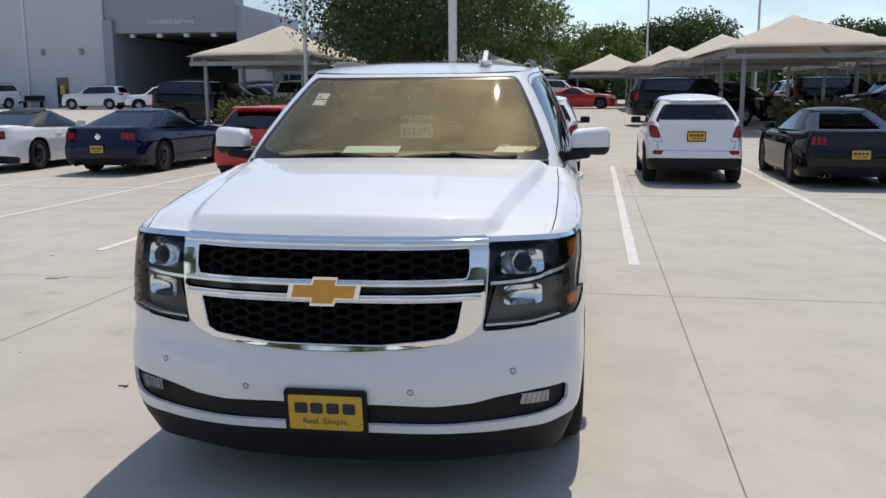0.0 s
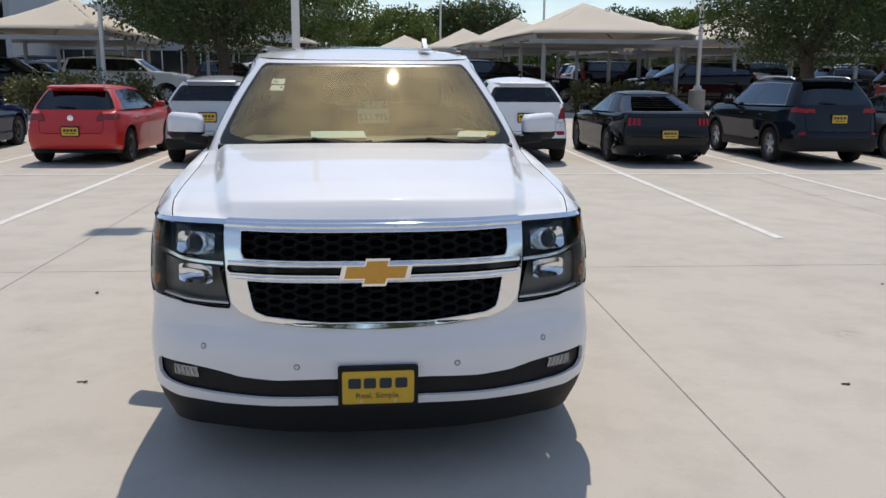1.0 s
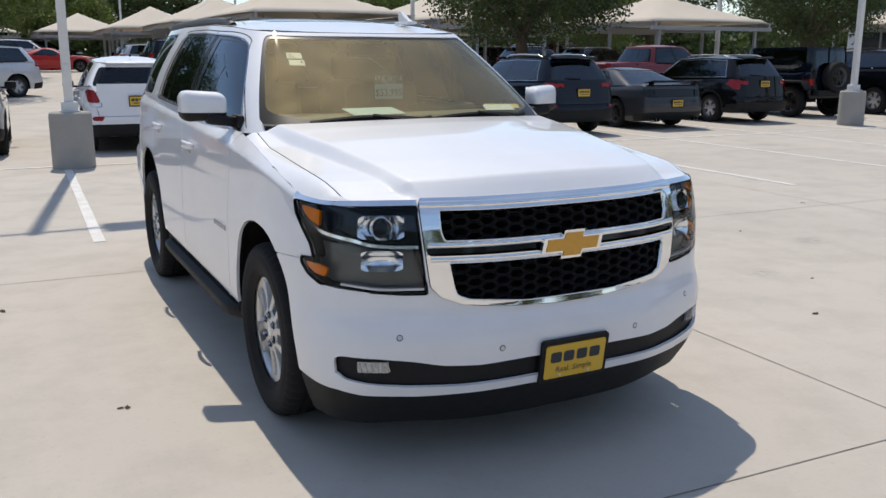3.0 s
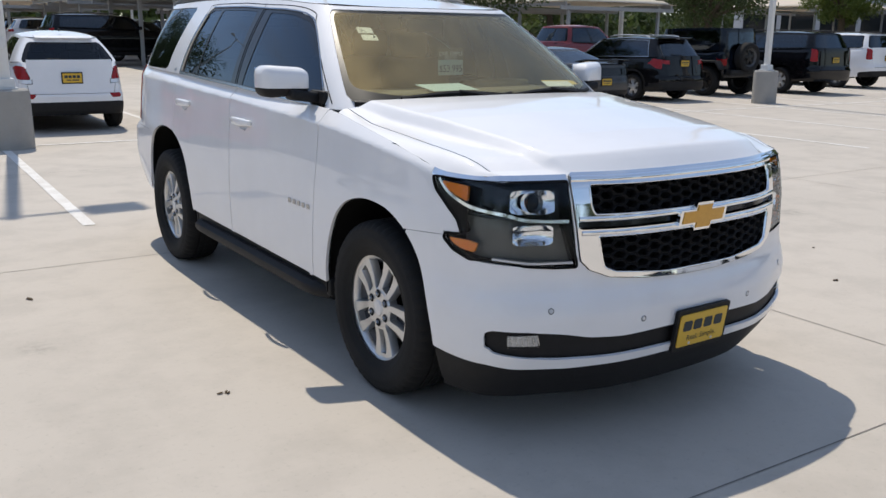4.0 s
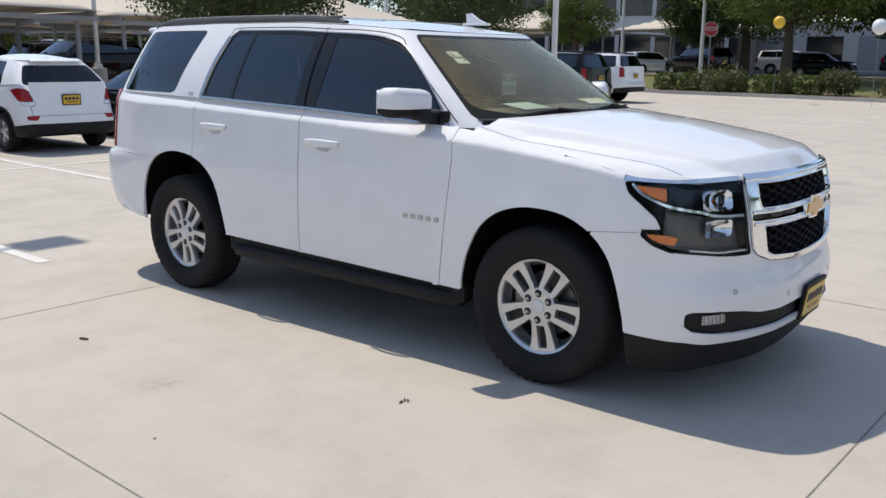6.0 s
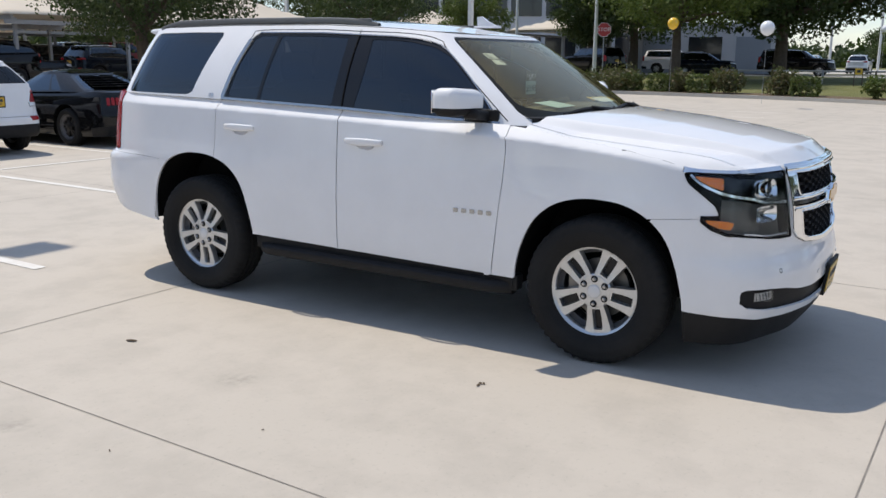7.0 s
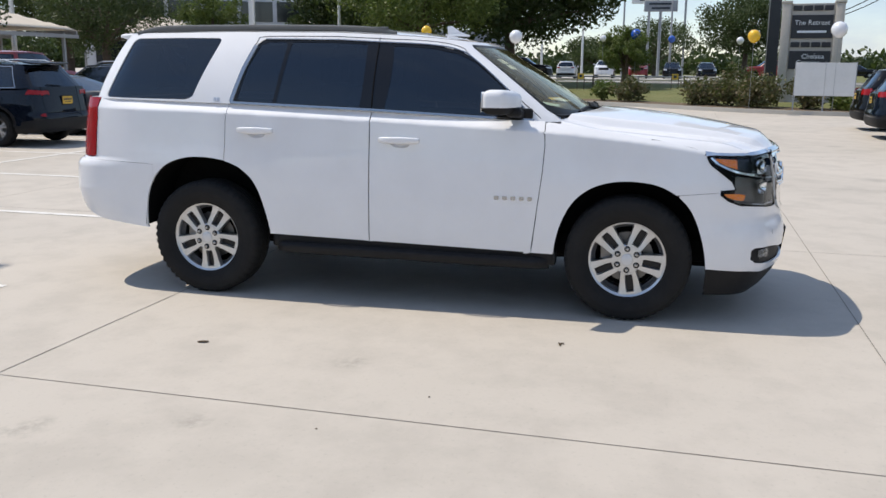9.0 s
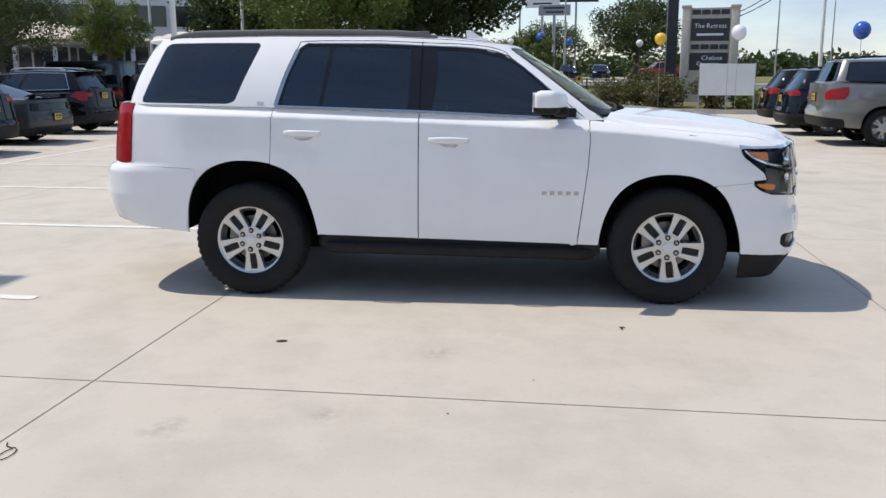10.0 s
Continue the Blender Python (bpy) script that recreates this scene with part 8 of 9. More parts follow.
# planted islands in the lot, with kerbs
def kerb_run(points, name="kerb", width=0.16, height=0.15, z=0.0):
    verts, faces = [], []
    p = np.array(points, float)
    d = np.gradient(p, axis=0)
    nrm = np.stack([-d[:, 1], d[:, 0]], 1) / np.linalg.norm(d, axis=1, keepdims=True)
    prof = [(-width / 2, -0.02), (-width / 2, height * 0.8), (-width / 2 + 0.025, height), (width / 2, height), (width / 2, -0.02)]
    for q, m in zip(p, nrm):
        zz = gz(q[1]) + z
        verts += [(q[0] + m[0] * a, q[1] + m[1] * a, zz + b) for a, b in prof]
    for i in range(len(p) - 1):
        faces += [(i * 5 + j, (i + 1) * 5 + j, (i + 1) * 5 + j + 1, i * 5 + j + 1) for j in range(4)]
    return tagged(mesh_part(name, verts, faces, KERB_CONCRETE), "pale concrete kerb along the planting bed", "kerb", "", "structure")


for x0, x1 in ((7.2, 11.8), (-11.0, -5.8)):
    yc = 26.8 if x0 > 0 else 25.5
    ring = [(x0 + 0.4, yc - 0.9), (x1 - 0.4, yc - 0.9), (x1, yc - 0.5), (x1, yc + 0.5), (x1 - 0.4, yc + 0.9), (x0 + 0.4, yc + 0.9), (x0, yc + 0.5), (x0, yc - 0.5), (x0 + 0.4, yc - 0.9)]
    kerb_run(ring)
    slab("planting_bed", ring[:-1], gz(yc) - 0.1, gz(yc) + 0.12, MULCH, "brown mulch planting bed", "bed")

KERB = spline([(37.2, 40), (37.0, 24), (36.4, 16), (35.6, 11), (34.5, 6.5), (33, 3), (30.8, 0.4), (28.4, -2.2), (26.9, -5), (26.5, -8), (26.4, -14), (26.3, -40)], 8)
kerb_run(KERB[::-1])
verts, faces = [], []
for i, (x, y) in enumerate(KERB):
    for off, z in ((0.06, 0.145), (2.2, 0.17), (2.25, 0.17), (10.0, 0.42), (24.0, 0.60)):
        verts.append((x + off, y, z))
m5 = len(KERB)
bed = [(i * 5, (i + 1) * 5, (i + 1) * 5 + 1, i * 5 + 1) for i in range(m5 - 1)]
lawnf = [(i * 5 + j, (i + 1) * 5 + j, (i + 1) * 5 + j + 1, i * 5 + j + 1) for i in range(m5 - 1) for j in (2, 3)]
tagged(mesh_part("planting_bed", verts, [f[::-1] for f in bed], MULCH, None, "", 80), "mulched bed behind the kerb", "bed", "", "structure")
tagged(mesh_part("lawn", verts, [f[::-1] for f in lawnf], GRASS, None, "", 80), "dry green lawn rising behind the kerb", "lawn", "", "structure")
slab("pavement", [(60.2, -60), (64.0, -60), (62.0, 36), (58.5, 36)][::1], 0.3, 0.605, KERB_CONCRETE, "pale concrete path across the lawn", "path")
slab("road", [(64.0, -160), (78, -160), (76, 36), (62, 36)], 0.2, 0.50, ASPHALT, "grey asphalt road beyond the lawn", "road")
slab("lawn", [(78, -160), (330, -160), (330, 160), (76, 60)], 0.1, 0.48, GRASS, "far lawn and verge", "lawn")
slab("pavement", [(80, -14), (130, -14), (130, 26), (80, 26)], 0.2, 0.54, KERB_CONCRETE, "pale car park across the road", "pavement")

# low rail fence with two sign posts
fence = thing("rail_fence", "low weathered wooden rail fence on the lawn", "fence", at=pose(0, 0, 0))
fp = [(46.5 + 0.06 * k, 12.0 - 2.6 * k) for k in range(9)]
for k, (x, y) in enumerate(fp):
    bm = bmesh.new()
    block(bm, (0.09, 0.09, 0.75), (x, y, 0.42 + 0.36), 0.01, 1)
    part("post", bm, BARK if k % 2 else STEEL_GREY, fence)
for (xa, ya), (xb, yb) in zip(fp, fp[1:]):
    bm = bmesh.new()
    rod(bm, (xa, ya, 1.10), (xb, yb, 1.10), 0.045, n=8)
    part("rail", bm, KERB_CONCRETE, fence)
for k, (x, y) in enumerate(((43.6, 4.7), (43.8, -0.4))):
    sp_ = thing("lawn_sign", "small yellow sign on two short legs", "sign", "lawn signs", at=pose(x, y, 0.42))
    bm = bmesh.new()
    block(bm, (0.03, 0.34, 0.30), (0, 0, 0.72), 0.004, 1)
    part("sign_face", bm, PLATE_GOLD, sp_)
    bm = bmesh.new()
    block(bm, (0.035, 0.16, 0.14), (0, 0, 0.73), 0.002, 1)
    part("print_block", bm, INK_TEXT, sp_)
    for sgn in (-1, 1):
        bm = bmesh.new()
        block(bm, (0.04, 0.04, 0.72), (0, sgn * 0.19, 0.36), 0.004, 1)
        part("leg", bm, BARK, sp_)

# ---- balloons on thin sticks ----
def balloon_mat(name, colour):
    return shader(name, colour, 0.25, 0.0, 0.6)[0]


B_WHITE, B_BLUE, B_GOLD = balloon_mat("balloon_white", (0.75, 0.76, 0.78)), balloon_mat("balloon_blue", (0.02, 0.09, 0.42)), balloon_mat("balloon_yellow", (0.75, 0.45, 0.01))
for x, y, z, r, mat, colour in ((27.7, 6.03, 2.76, 0.25, B_WHITE, "white"), (31.0, 10.4, 3.1, 0.23, B_GOLD, "yellow"), (39.2, 3.33, 3.06, 0.16, B_WHITE, "white"), (43.2, 1.79, 3.39, 0.29, B_BLUE, "blue"), (63.2, -0.49, 3.76, 0.27, B_BLUE, "blue"),
                                (43.0, -3.58, 3.06, 0.19, B_WHITE, "white"), (27.0, -2.59, 2.75, 0.22, B_GOLD, "yellow"), (26.6, -5.31, 2.95, 0.27, B_WHITE, "white"), (13.8, -5.2, 2.47, 0.19, B_BLUE, "blue")):
    bl = thing("balloon", f"round {colour} balloon on a thin stick", "balloon", "balloons round the lot", at=pose(x, y, 0))
    v, f = lathe([(0.0, r), (r * 0.38, r * 0.925), (r * 0.71, r * 0.71), (r * 0.925, r * 0.38), (r, 0.0), (r * 0.93, -r * 0.40), (r * 0.72, -r * 0.75), (r * 0.40, -r * 1.0), (r * 0.08, -r * 1.12), (0.0, -r * 1.13)], 22, "z")
    mesh_part("balloon_skin", [(a, b, c + z) for a, b, c in v], f, mat, bl)
    bm = bmesh.new()
    low_z = 1.87 if colour == "blue" and x < 20 else (0.14 if x < 34 else 0.4)
    rod(bm, (0, 0, low_z), (0, 0, z - r * 1.1), 0.006, n=5)
    part("stick", bm, STEEL_GREY, bl)

# ---- stop sign, monument sign, far signs, poles, wires ----
SIGN_RED = mottled("sign_red", (0.42, 0.02, 0.02), (0.36, 0.02, 0.02), 3, 0.4, 0.5, 0.0)
stop = thing("stop_sign", "red octagonal stop sign on a grey post", "sign", at=pose(43.4, 18.15, 0.45, 0, 0, -68))
octo = [(0.42 * math.cos(radians(22.5 + 45 * k)), 0.42 * math.sin(radians(22.5 + 45 * k))) for k in range(8)]
mesh_part("sign_border", *plate_shape(octo, 0.006, lambda a, b, h: (a, -h, 2.85 + b)), PAPER, stop, "", 20)
mesh_part("sign_face", *plate_shape([(a * 0.94, b * 0.94) for a, b in octo], 0.010, lambda a, b, h: (a, -h, 2.85 + b)), SIGN_RED, stop, "", 20)
letters("STOP", 0.30, lambda a, b, h: (a, -0.012 - h, 2.85 + b), PAPER, "sign_text", stop)
bm = bmesh.new()
block(bm, (0.06, 0.06, 3.2), (0, 0.04, 1.6), 0.01, 1)
part("post", bm, STEEL_GREY, stop)

STONE = mottled("sign_stone", (0.52, 0.48, 0.42), (0.42, 0.39, 0.34), 2.5, 0.85, 0.3, 0.4, 18, distance=0.02)
SIGN_DARK = mottled("sign_slate", (0.022, 0.024, 0.028), (0.035, 0.036, 0.04), 2, 0.45, 0.4, 0.05)
mon = thing("monument_sign", "tall stone monument sign with dark nameplates", "sign", at=pose(32.4, -5.35, 0.2, 0, 0, -98))
for sgn in (-1, 1):
    bm = bmesh.new()
    block(bm, (0.34, 0.5, 4.0), (sgn * 1.0, 0, 2.0), 0.02, 2)
    block(bm, (0.42, 0.58, 0.12), (sgn * 1.0, 0, 4.05), 0.02, 1)
    part("pillar", bm, STONE, mon, "pale stone pillar")
bm = bmesh.new()
block(bm, (1.7, 0.30, 4.0), (0, 0.03, 2.0), 0.01, 1)
part("wall", bm, STONE, mon)
for zc, hh in ((2.94, 0.92), (1.62, 0.72)):
    bm = bmesh.new()
    block(bm, (1.56, 0.06, hh), (0, -0.14, zc + 0.15), 0.012, 1)
    plate_ = part("nameplate", bm, SIGN_DARK, mon, "dark nameplate with pale writing")
    if zc > 2:
        letters("The Retreat", 0.27, lambda a, b, h: (a, -0.173 - h, 3.24 + b), PAPER, "sign_text", plate_)
    else:
        letters("Chelsea", 0.27, lambda a, b, h: (a + 0.12, -0.173 - h, 1.91 + b), PAPER, "sign_text", plate_)
        letters("Crossing", 0.25, lambda a, b, h: (a - 0.05, -0.173 - h, 1.67 + b), PAPER, "sign_text", plate_)
    for w_, dz in (((1.1, -0.20),) if zc > 2 else ()):
        bm = bmesh.new()
        block(bm, (w_, 0.006, 0.09 if zc > 2 else 0.15), (0.1 if zc < 2 else 0, -0.172, zc + 0.15 + dz), 0.0, 1)
        part("writing_bar", bm, PAPER, plate_)
for zc in (3.78, 2.34):
    for k in range(4):
        bm = bmesh.new()
        block(bm, (0.34, 0.05, 0.20), (-0.585 + 0.39 * k, -0.14, zc + 0.04), 0.01, 1)
        part("small_panel", bm, SIGN_DARK, mon)
board = thing("blank_board", "two blank white board panels on posts", "board", at=pose(26.9, -5.05, 0.14, 0, 0, -97))
for sgn in (-1, 1):
    bm = bmesh.new()
    block(bm, (0.97, 0.03, 1.15), (sgn * 0.49, 0, 1.12), 0.004, 1)
    part("panel", bm, STEEL_WHITE, board)
for sgn in (-1, 0, 1):
    bm = bmesh.new()
    block(bm, (0.05, 0.05, 1.72), (sgn * 0.98, 0.03, 0.86), 0.004, 1)
    part("post", bm, STEEL_GREY, board)
bp = thing("sign_column", "thick black steel sign column with a dark board", "sign", at=pose(38.6, -4.65, 0.3))
bm = bmesh.new()
block(bm, (0.5, 0.5, 14), (0, 0, 7), 0.02, 1)
part("column", bm, SIGN_DARK, bp)
bm = bmesh.new()
block(bm, (0.5, 4.2, 3.0), (0, 0, 12.5), 0.05, 1)
part("board", bm, STEEL_GREY, bp)
for x, y, h, w_, hh, mat in ((128, -3.5, 11.0, 6.5, 3.2, SIGN_DARK), (110, 1.5, 9.0, 4.4, 1.6, STEEL_WHITE), (96, 0.2, 7.2, 3.6, 1.2, STEEL_GREY)):
    rs = thing("roadside_sign", "far roadside sign board on a steel pole", "sign", "roadside signs", at=pose(x, y, 0.5))
    bm = bmesh.new()
    rod(bm, (0, 0, 0), (0, 0, h), 0.16, n=10)
    part("pole", bm, STEEL_GREY, rs)
    bm = bmesh.new()
    block(bm, (0.4, w_, hh), (0, 0, h + hh / 2), 0.05, 1)
    face_ = part("board", bm, mat, rs)
    for dz, ww in ((0.18, 0.7), (-0.2, 0.55)):
        bm = bmesh.new()
        block(bm, (0.03, w_ * ww, hh * 0.16), (-0.215, 0, h + hh / 2 + dz * hh), 0.0, 1)
        part("writing_bar", bm, PAPER if mat is SIGN_DARK else INK_TEXT, face_)
for k, (x, y, h) in enumerate(((52.4, -16.0, 9.5), (88, 8.0, 11), (92, 4.0, 11), (86, 12.0, 11), (94, -1.0, 10), (118, -30.0, 12), (140, -44.0, 13), (56, 30.0, 9), (63, 27.0, 9), (30.6, 30.6, 8.5), (46.8, 20.0, 8.5))):
    up = thing("lamp_post", "slim grey lamp post", "light pole", "distant lamp posts", at=pose(x, y, 0.4))
    bm = bmesh.new()
    rod(bm, (0, 0, 0), (0, 0, h), 0.13, 0.08, 10)
    part("pole", bm, STEEL_WHITE if x < 90 else STEEL_GREY, up)
    bm = bmesh.new()
    block(bm, (0.3, 1.3, 0.12), (0, 0, h), 0.03, 1)
    part("lamp_head", bm, STEEL_WHITE, up)
for z0_, z1_ in ((9.5, 12.5), (8.9, 11.6)):
    wire = thing("overhead_wire", "thin dark overhead cable sagging between poles", "cable", "overhead wires")
    bm = bmesh.new()
    pts = [Vector((38.6 + (52.4 - 38.6) * t + 60 * max(t - 1, 0), -4.65 - 11.35 * t - 40 * max(t - 1, 0), 3.6 + (z0_ - 3.6) * t + 3 * max(t - 1, 0) - 1.2 * 4 * min(t, 1) * (1 - min(t, 1)))) for t in np.linspace(0, 1.6, 22)]
    for a, b in zip(pts, pts[1:]):
        rod(bm, a, b, 0.025, n=5, caps=False)
    part("cable", bm, LINER, wire)

# ---- buildings ----
WALL_PALE = mottled("pale_stucco", (0.56, 0.575, 0.60), (0.50, 0.515, 0.54), 0.4, 0.85, 0.2, 0.15, 12)
WALL_GREY = mottled("grey_panel", (0.30, 0.33, 0.37), (0.26, 0.29, 0.33), 0.4, 0.6, 0.4, 0.05, 12)
BLUE_BAND = shader("blue_band", (0.03, 0.16, 0.55), 0.4)[0]
DARK_GLASS = shader("dark_window", (0.015, 0.018, 0.022), 0.08, 0.0, 0.3)[0]
# near-black entrance back and ceiling: the shade of the deep opening as colour
ENTRANCE_SHADE = mottled("entrance_shade", (0.06, 0.06, 0.06), (0.10, 0.10, 0.095), 0.3, 0.9, 0.2, 0.0)


def dealership():
    b = thing("service_building", "pale stucco dealership building with a deep service entrance", "building", at=pose(-30, 62, gz(62)))
    def box(name, x0, x1, y0, y1, z0, z1, mat, label="", parent=None):
        bm = bmesh.new()
        block(bm, (x1 - x0, y1 - y0, z1 - z0), ((x0 + x1) / 2, (y0 + y1) / 2, (z0 + z1) / 2), 0.03, 1)
        return part(name, bm, mat, parent or b, label)
    wall = box("wall", -34, -4.4, 0, 18, 0, 10.5, WALL_PALE, "pale stucco wall")
    box("corner_pier", -4.4, -3.6, -0.2, 18, 0, 6.6, WALL_GREY)
    fascia = box("fascia", -4.38, 6.2, 0.2, 2.0, 5.6, 9.0, WALL_GREY, "blue-grey fascia over the entrance")
    box("blue_trim", -10.5, -4.5, -0.08, 0.0, 8.6, 9.1, BLUE_BAND)
    box("entrance_back", -3.6, 6.2, 14, 15, 0, 5.6, ENTRANCE_SHADE)
    box("entrance_ceiling", -3.6, 6.2, 2.0, 15, 5.5, 5.7, ENTRANCE_SHADE)
    box("entrance_side", 6.2, 6.6, 0.2, 15, 0, 7.6, WALL_GREY)
    box("wing_wall", 6.6, 30, 10, 22, 3.2, 6.2, WALL_PALE)
    box("wing_band", 6.6, 30, 9.9, 10.0, 2.6, 3.2, WALL_GREY)
    box("wing_glass", 6.6, 30, 10.2, 10.4, 0, 2.6, DARK_GLASS)
    for k in range(15):
        box("mullion", 7.0 + 1.55 * k, 7.09 + 1.55 * k, 10.08, 10.2, 0, 2.6, STEEL_WHITE)
    letters("Certified Service", 0.55, lambda a, c, h: (1.0 + a, 0.19 - h - 0.02, 6.45 + c), STEEL_WHITE, "fascia_text", fascia)
    box("roof_edge", -34, -4.4, -0.1, 0.0, 10.3, 10.6, STEEL_WHITE)
    door = box("door", -8.6, -7.6, -0.06, 0.0, 0, 2.3, DARK_GLASS, "dark glazed side door")
    box("door_sign", -8.3, -7.9, -0.09, -0.06, 1.0, 1.7, PLATE_GOLD, "", door)
    box("downpipe", -11.0, -10.85, -0.14, 0.0, 0, 9.5, STEEL_WHITE)
    for x in (-13.5, -9.6, -6.4):
        box("wall_lamp", x, x + 0.22, -0.28, 0.0, 4.0, 4.5, STEEL_GREY)
    for k in range(4):
        box("entrance_lamp", -2.6 + 2.2 * k, -2.2 + 2.2 * k, 0.6, 1.0, 5.3, 5.6, STEEL_WHITE)
    bench = thing("bench", "dark metal bench by the wall", "bench", at=pose(-40.1, 61.0, gz(61)))
    bm = bmesh.new()
    block(bm, (1.7, 0.45, 0.05), (0, 0, 0.45), 0.01, 1)
    block(bm, (1.7, 0.05, 0.40), (0, 0.22, 0.72), 0.01, 1)
    for sgn in (-1, 1):
        block(bm, (0.06, 0.45, 0.45), (sgn * 0.7, 0, 0.22), 0.01, 1)
    part("bench_frame", bm, PLASTIC, bench)


dealership()
eb = thing("office_building", "white two-storey building with dark window bands", "building", at=pose(75, 38.5, 0.6, 0, 0, 114))
for name, x0, x1, y0, y1, z0, z1, mat in (("wall", -16, 16, 0, 14, 0, 9.0, WALL_PALE), ("lower_canopy", -12, 6, 2.0, 2.4, 3.0, 3.4, STEEL_WHITE), ("roof_band", -16.2, 16.2, -0.2, 14.2, 9.0, 9.5, STEEL_WHITE)):
    bm = bmesh.new()
    block(bm, (x1 - x0, y1 - y0, z1 - z0), ((x0 + x1) / 2, -(y0 + y1) / 2, (z0 + z1) / 2), 0.02, 1)
    part(name, bm, mat, eb)
for zc, hh in ((6.1, 1.9), (2.0, 2.6)):
    for k in range(9):
        bm = bmesh.new()
        block(bm, (3.0, 0.12, hh), (-13.6 + 3.4 * k, 0.03, zc), 0.02, 1)
        part("window", bm, DARK_GLASS, eb)
letters("Certified Service", 0.7, lambda a, c, h: (-9 - a, 0.10 + h, 5.1 + c), SIGN_DARK, "wall_text", eb)
bays = thing("service_bays", "low white service building with grey bay doors", "building", at=pose(70, 19.5, 0.55, 0, 0, 100))
bm = bmesh.new()
block(bm, (12.6, 8, 4.2), (0, -4.2, 2.1), 0.03, 1)
part("wall", bm, WALL_PALE, bays)
for k in range(3):
    bm = bmesh.new()
    block(bm, (2.7, 0.12, 3.0), (-3.8 + 3.8 * k, -0.2, 1.5), 0.02, 1)
    part("bay_door", bm, (WALL_GREY, DARK_GLASS)[k % 2], bays)
wh = thing("warehouse", "long low white building in the distance", "building", at=pose(190, -62, 0.5, 0, 0, 20))
bm = bmesh.new()
block(bm, (14, 60, 3.4), (0, 0, 1.7), 0.05, 1)
part("wall", bm, STEEL_WHITE, wh)
for k in range(12):
    bm = bmesh.new()
    block(bm, (0.1, 3.0, 1.2), (-7.04, -26 + 4.7 * k, 2.0), 0.0, 1)
    part("window", bm, DARK_GLASS, wh)

# ---- more parked vehicles, further off ----
pk, sh, cb, place, plan = vehicle("pickup", "deep red crew cab pickup truck", DEEP_RED, pose(33.0, 43.0, gz(43), 0, 0, 80), 5.8, 1.0, 1.92, 1.0, 3.65, 0.40, (1.28, 1.32), 1.12, 1.30, 1.35, 2.05, 3.70, 3.95, 0.70, (-0.04, -0.02), 0.36, 0.09, BIGTAIL, None, 0.62, WHEEL_SILVER, 6, True, TINTED, tyre_w=0.27, category="truck", b_pillar=0.5, c_end=0.96)
pg = vehicle("pickup", "deep red crew cab pickup truck", DEEP_RED, pose(21.4, 21.2, gz(21), 0, 0, 92), 5.8, 1.0, 1.92, 1.0, 3.65, 0.40, (1.28, 1.32), 1.12, 1.30, 1.35, 2.05, 3.70, 3.95, 0.70, (-0.04, -0.02), 0.36, 0.09, BIGTAIL, None, 0.62, WHEEL_SILVER, 6, True, TINTED, tyre_w=0.27, category="truck", b_pillar=0.5, c_end=0.96)[0]
ws = vehicle("crossover", "silver white crossover parked under the shade trees", SILVER_WHITE, pose(-4.6, 27.6, gz(27.6), 0, 0, -60), tails=[[("y", 0.36, 0.98), ("y", 0.30, 1.11), ("x", 0.55, 1.10), ("x", 0.55, 0.98)]], bumper=0.50, rails=PLASTIC, **CROSS)[0]
rc = copy_thing(dm, pose(4.2, 54.0, gz(54), 0, 0, 82))
for o in rc.children_recursive:
    if o.data and o.data.materials and o.data.materials[0] is GUNMETAL:
        o.data = o.data.copy()
        o.data.materials[0] = RED
tagged(rc, "red coupe parked in the far aisle")
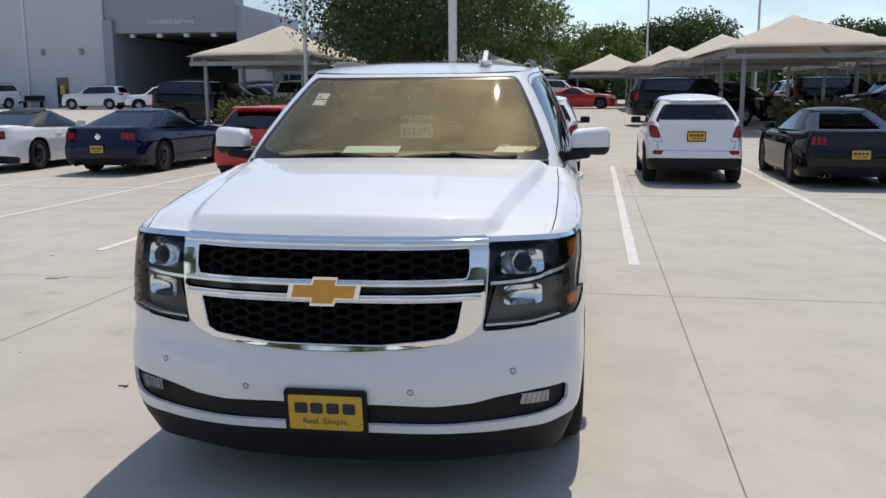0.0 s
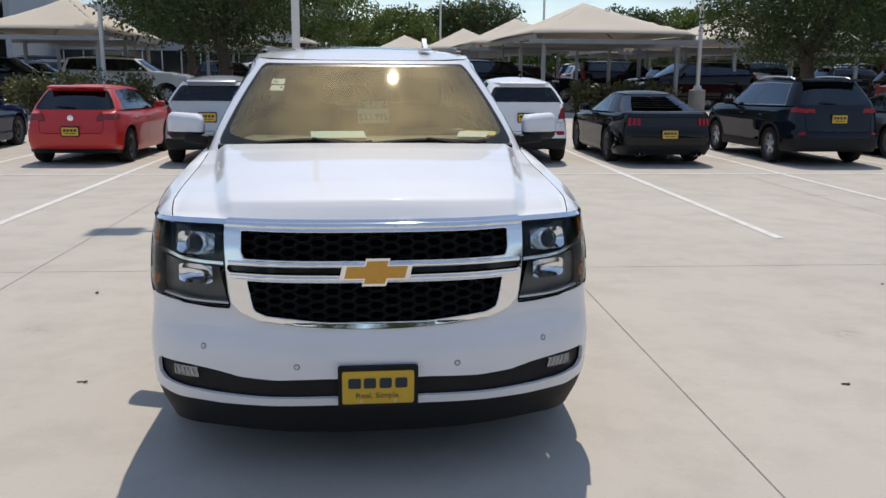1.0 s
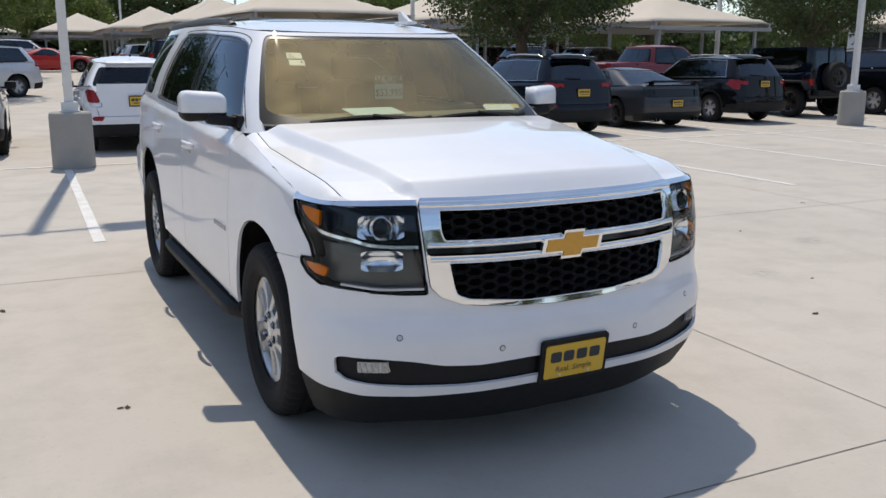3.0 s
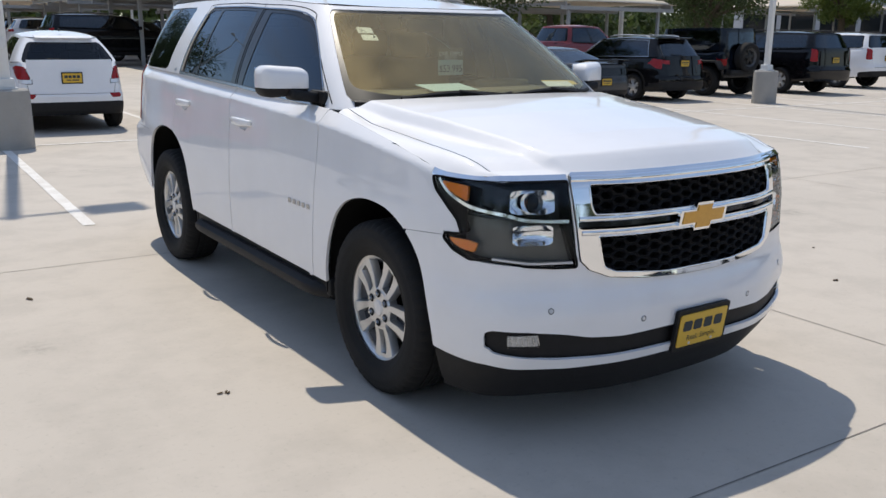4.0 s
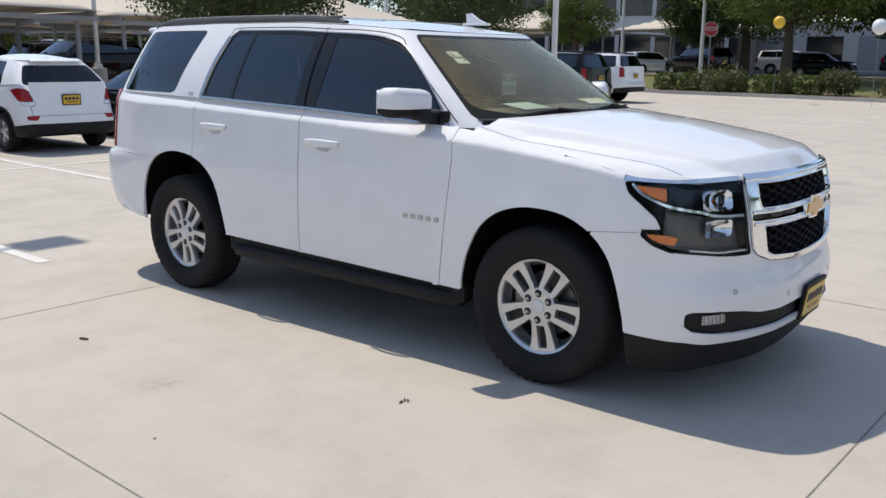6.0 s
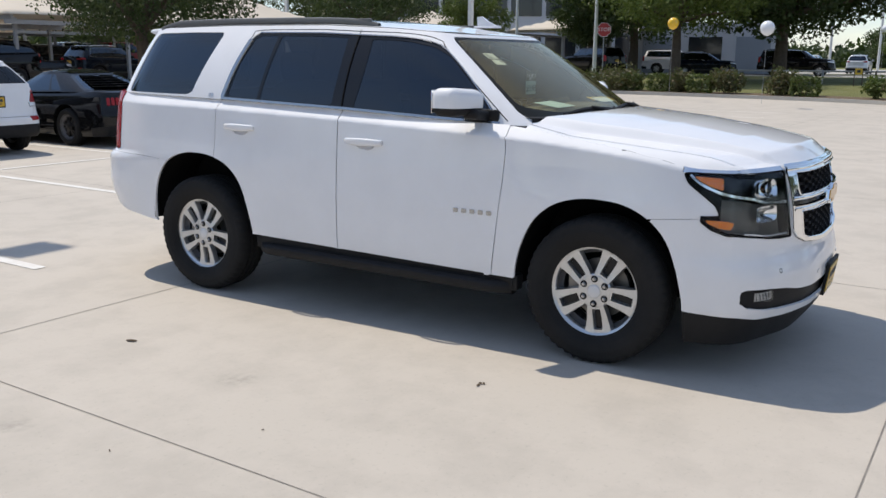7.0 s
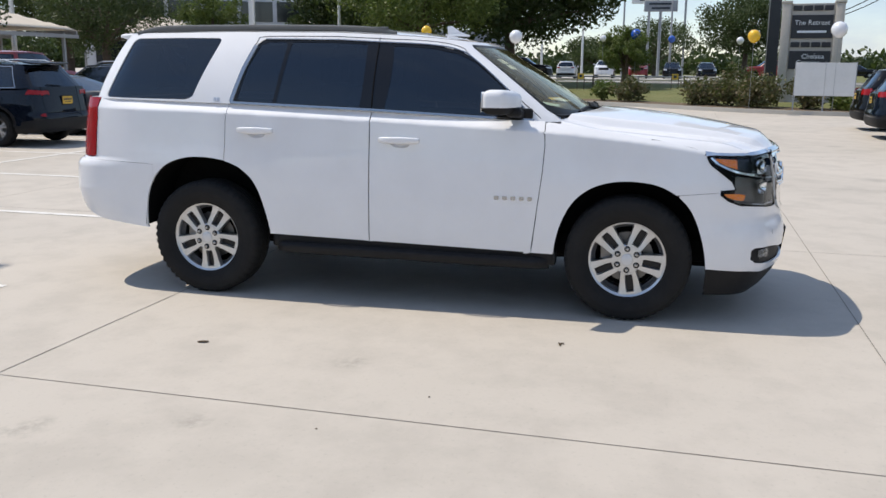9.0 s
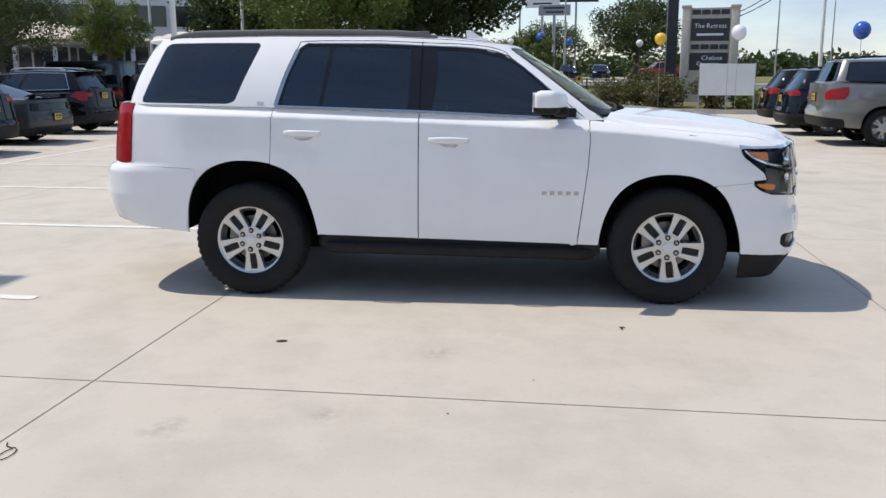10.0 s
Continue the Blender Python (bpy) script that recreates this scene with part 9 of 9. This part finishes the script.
FAR = [(bt, 8.6, 33.0, 94), (ch, 10.5, 36.5, 88), (bt, 10.8, 30.6, -86), (te, 18.2, 37.0, 95), (ch, 17.5, 31.0, 92), (bt, 16.5, 40.5, 90), (te, 25.5, 30.0, 90), (ch, 26.0, 36.0, 90), (te, 29.5, 45.0, 90), (wt_, 37.0, 52.0, 90), (bt, -10.2, 31.0, 92), (te, -10.6, 34.8, 88), (wt_, -6.2, 33.5, 90), (ch, -10.0, 38.5, 90),
       (wt_, 3.0, 58.5, 85), (ws, 9.0, 47.0, 90), (ch, 9.2, 51.0, 92), (bt, 4.4, 64.0, 90), (ws, 16.8, 47.0, 91), (te, 17.4, 51.5, 88), (wt_, 24.8, 47.0, 90), (ws, 26.0, 52.0, 90), (bt, 33.0, 58.0, 90), (tr, 21.0, 58.0, 60), (ws, 40.0, 53.0, 92), (tr, -3.0, 55.0, 90), (ch, -4.0, 47.5, 88),
       (ws, -34.2, 55.6, -86), (tr, -28.4, 53.0, -60), (bt, -23.1, 55.6, -88), (te, -16.8, 54.6, -90), (wt_, -42.5, 54.8, -20),
       (ws, 85.0, 9.0, 90), (wt_, 85.5, 5.6, -90), (pg, 86.0, 2.2, -90), (te, 86.0, -1.2, -90), (ch, 86.0, -4.6, -90), (pk, 87.0, -8.0, 180), (ws, 92.0, 14.0, 90), (ch, 60.0, 14.5, 20), (bt, 62.0, 8.2, 5), (wt_, 66.0, 18.0, 10), (ws, 57.0, 26.0, 60), (bt, 52.0, 24.0, 150), (wt_, 104.0, -22.0, 0), (te, 112.0, -26.0, 0)]
for ob, x, y, turn in FAR:
    z = 0.56 if x > 50 else gz(y)
    copy_thing(ob, pose(x, y, z, 0, 0, turn))
# traffic cones in the far aisle
CONE = shader("cone_orange", (0.55, 0.10, 0.02), 0.6)[0]
for x, y in ((6.2, 50.5), (4.9, 52.0)):
    cn = thing("traffic_cone", "orange traffic cone with a pale band", "cone", "traffic cones", at=pose(x, y, gz(y)))
    v, f = lathe([(0.0, 0.72), (0.03, 0.72), (0.14, 0.04), (0.20, 0.04), (0.20, 0.0)], 16, "z")
    mesh_part("cone_body", v, f, CONE, cn)
    v, f = lathe([(0.068, 0.50), (0.090, 0.36)], 16, "z")
    mesh_part("band", [(a * 1.03, b * 1.03, c) for a, b, c in v], f, PAPER, cn)

# ---- unseen cars and trees added south and west, to darken reflections ----
for k, (ob, x) in enumerate(zip((te, bt, ws, ch, wt_, te, ch, bt, tr, te), (-13.0, -10.1, -7.2, -4.3, -1.4, 1.5, 4.4, 7.3, 10.2, 13.1))):
    copy_thing(ob, pose(x, -19.5, 0, 0, 0, 180 if k % 3 else 0))
for k, (x, y, h, r) in enumerate(((-22, -27, 7.0, 3.6), (-13, -29, 6.4, 3.3), (-5, -28, 7.2, 3.8), (4, -29, 6.6, 3.5), (12, -28, 7.4, 3.9), (21, -27, 6.8, 3.6), (-24, -12, 6.5, 3.4), (-27, 2, 7.0, 3.7), (-26, 14, 6.8, 3.5))):
    tree(x, y, h, r, 1.9, OAK, 4200, 0.20, 200 + k)
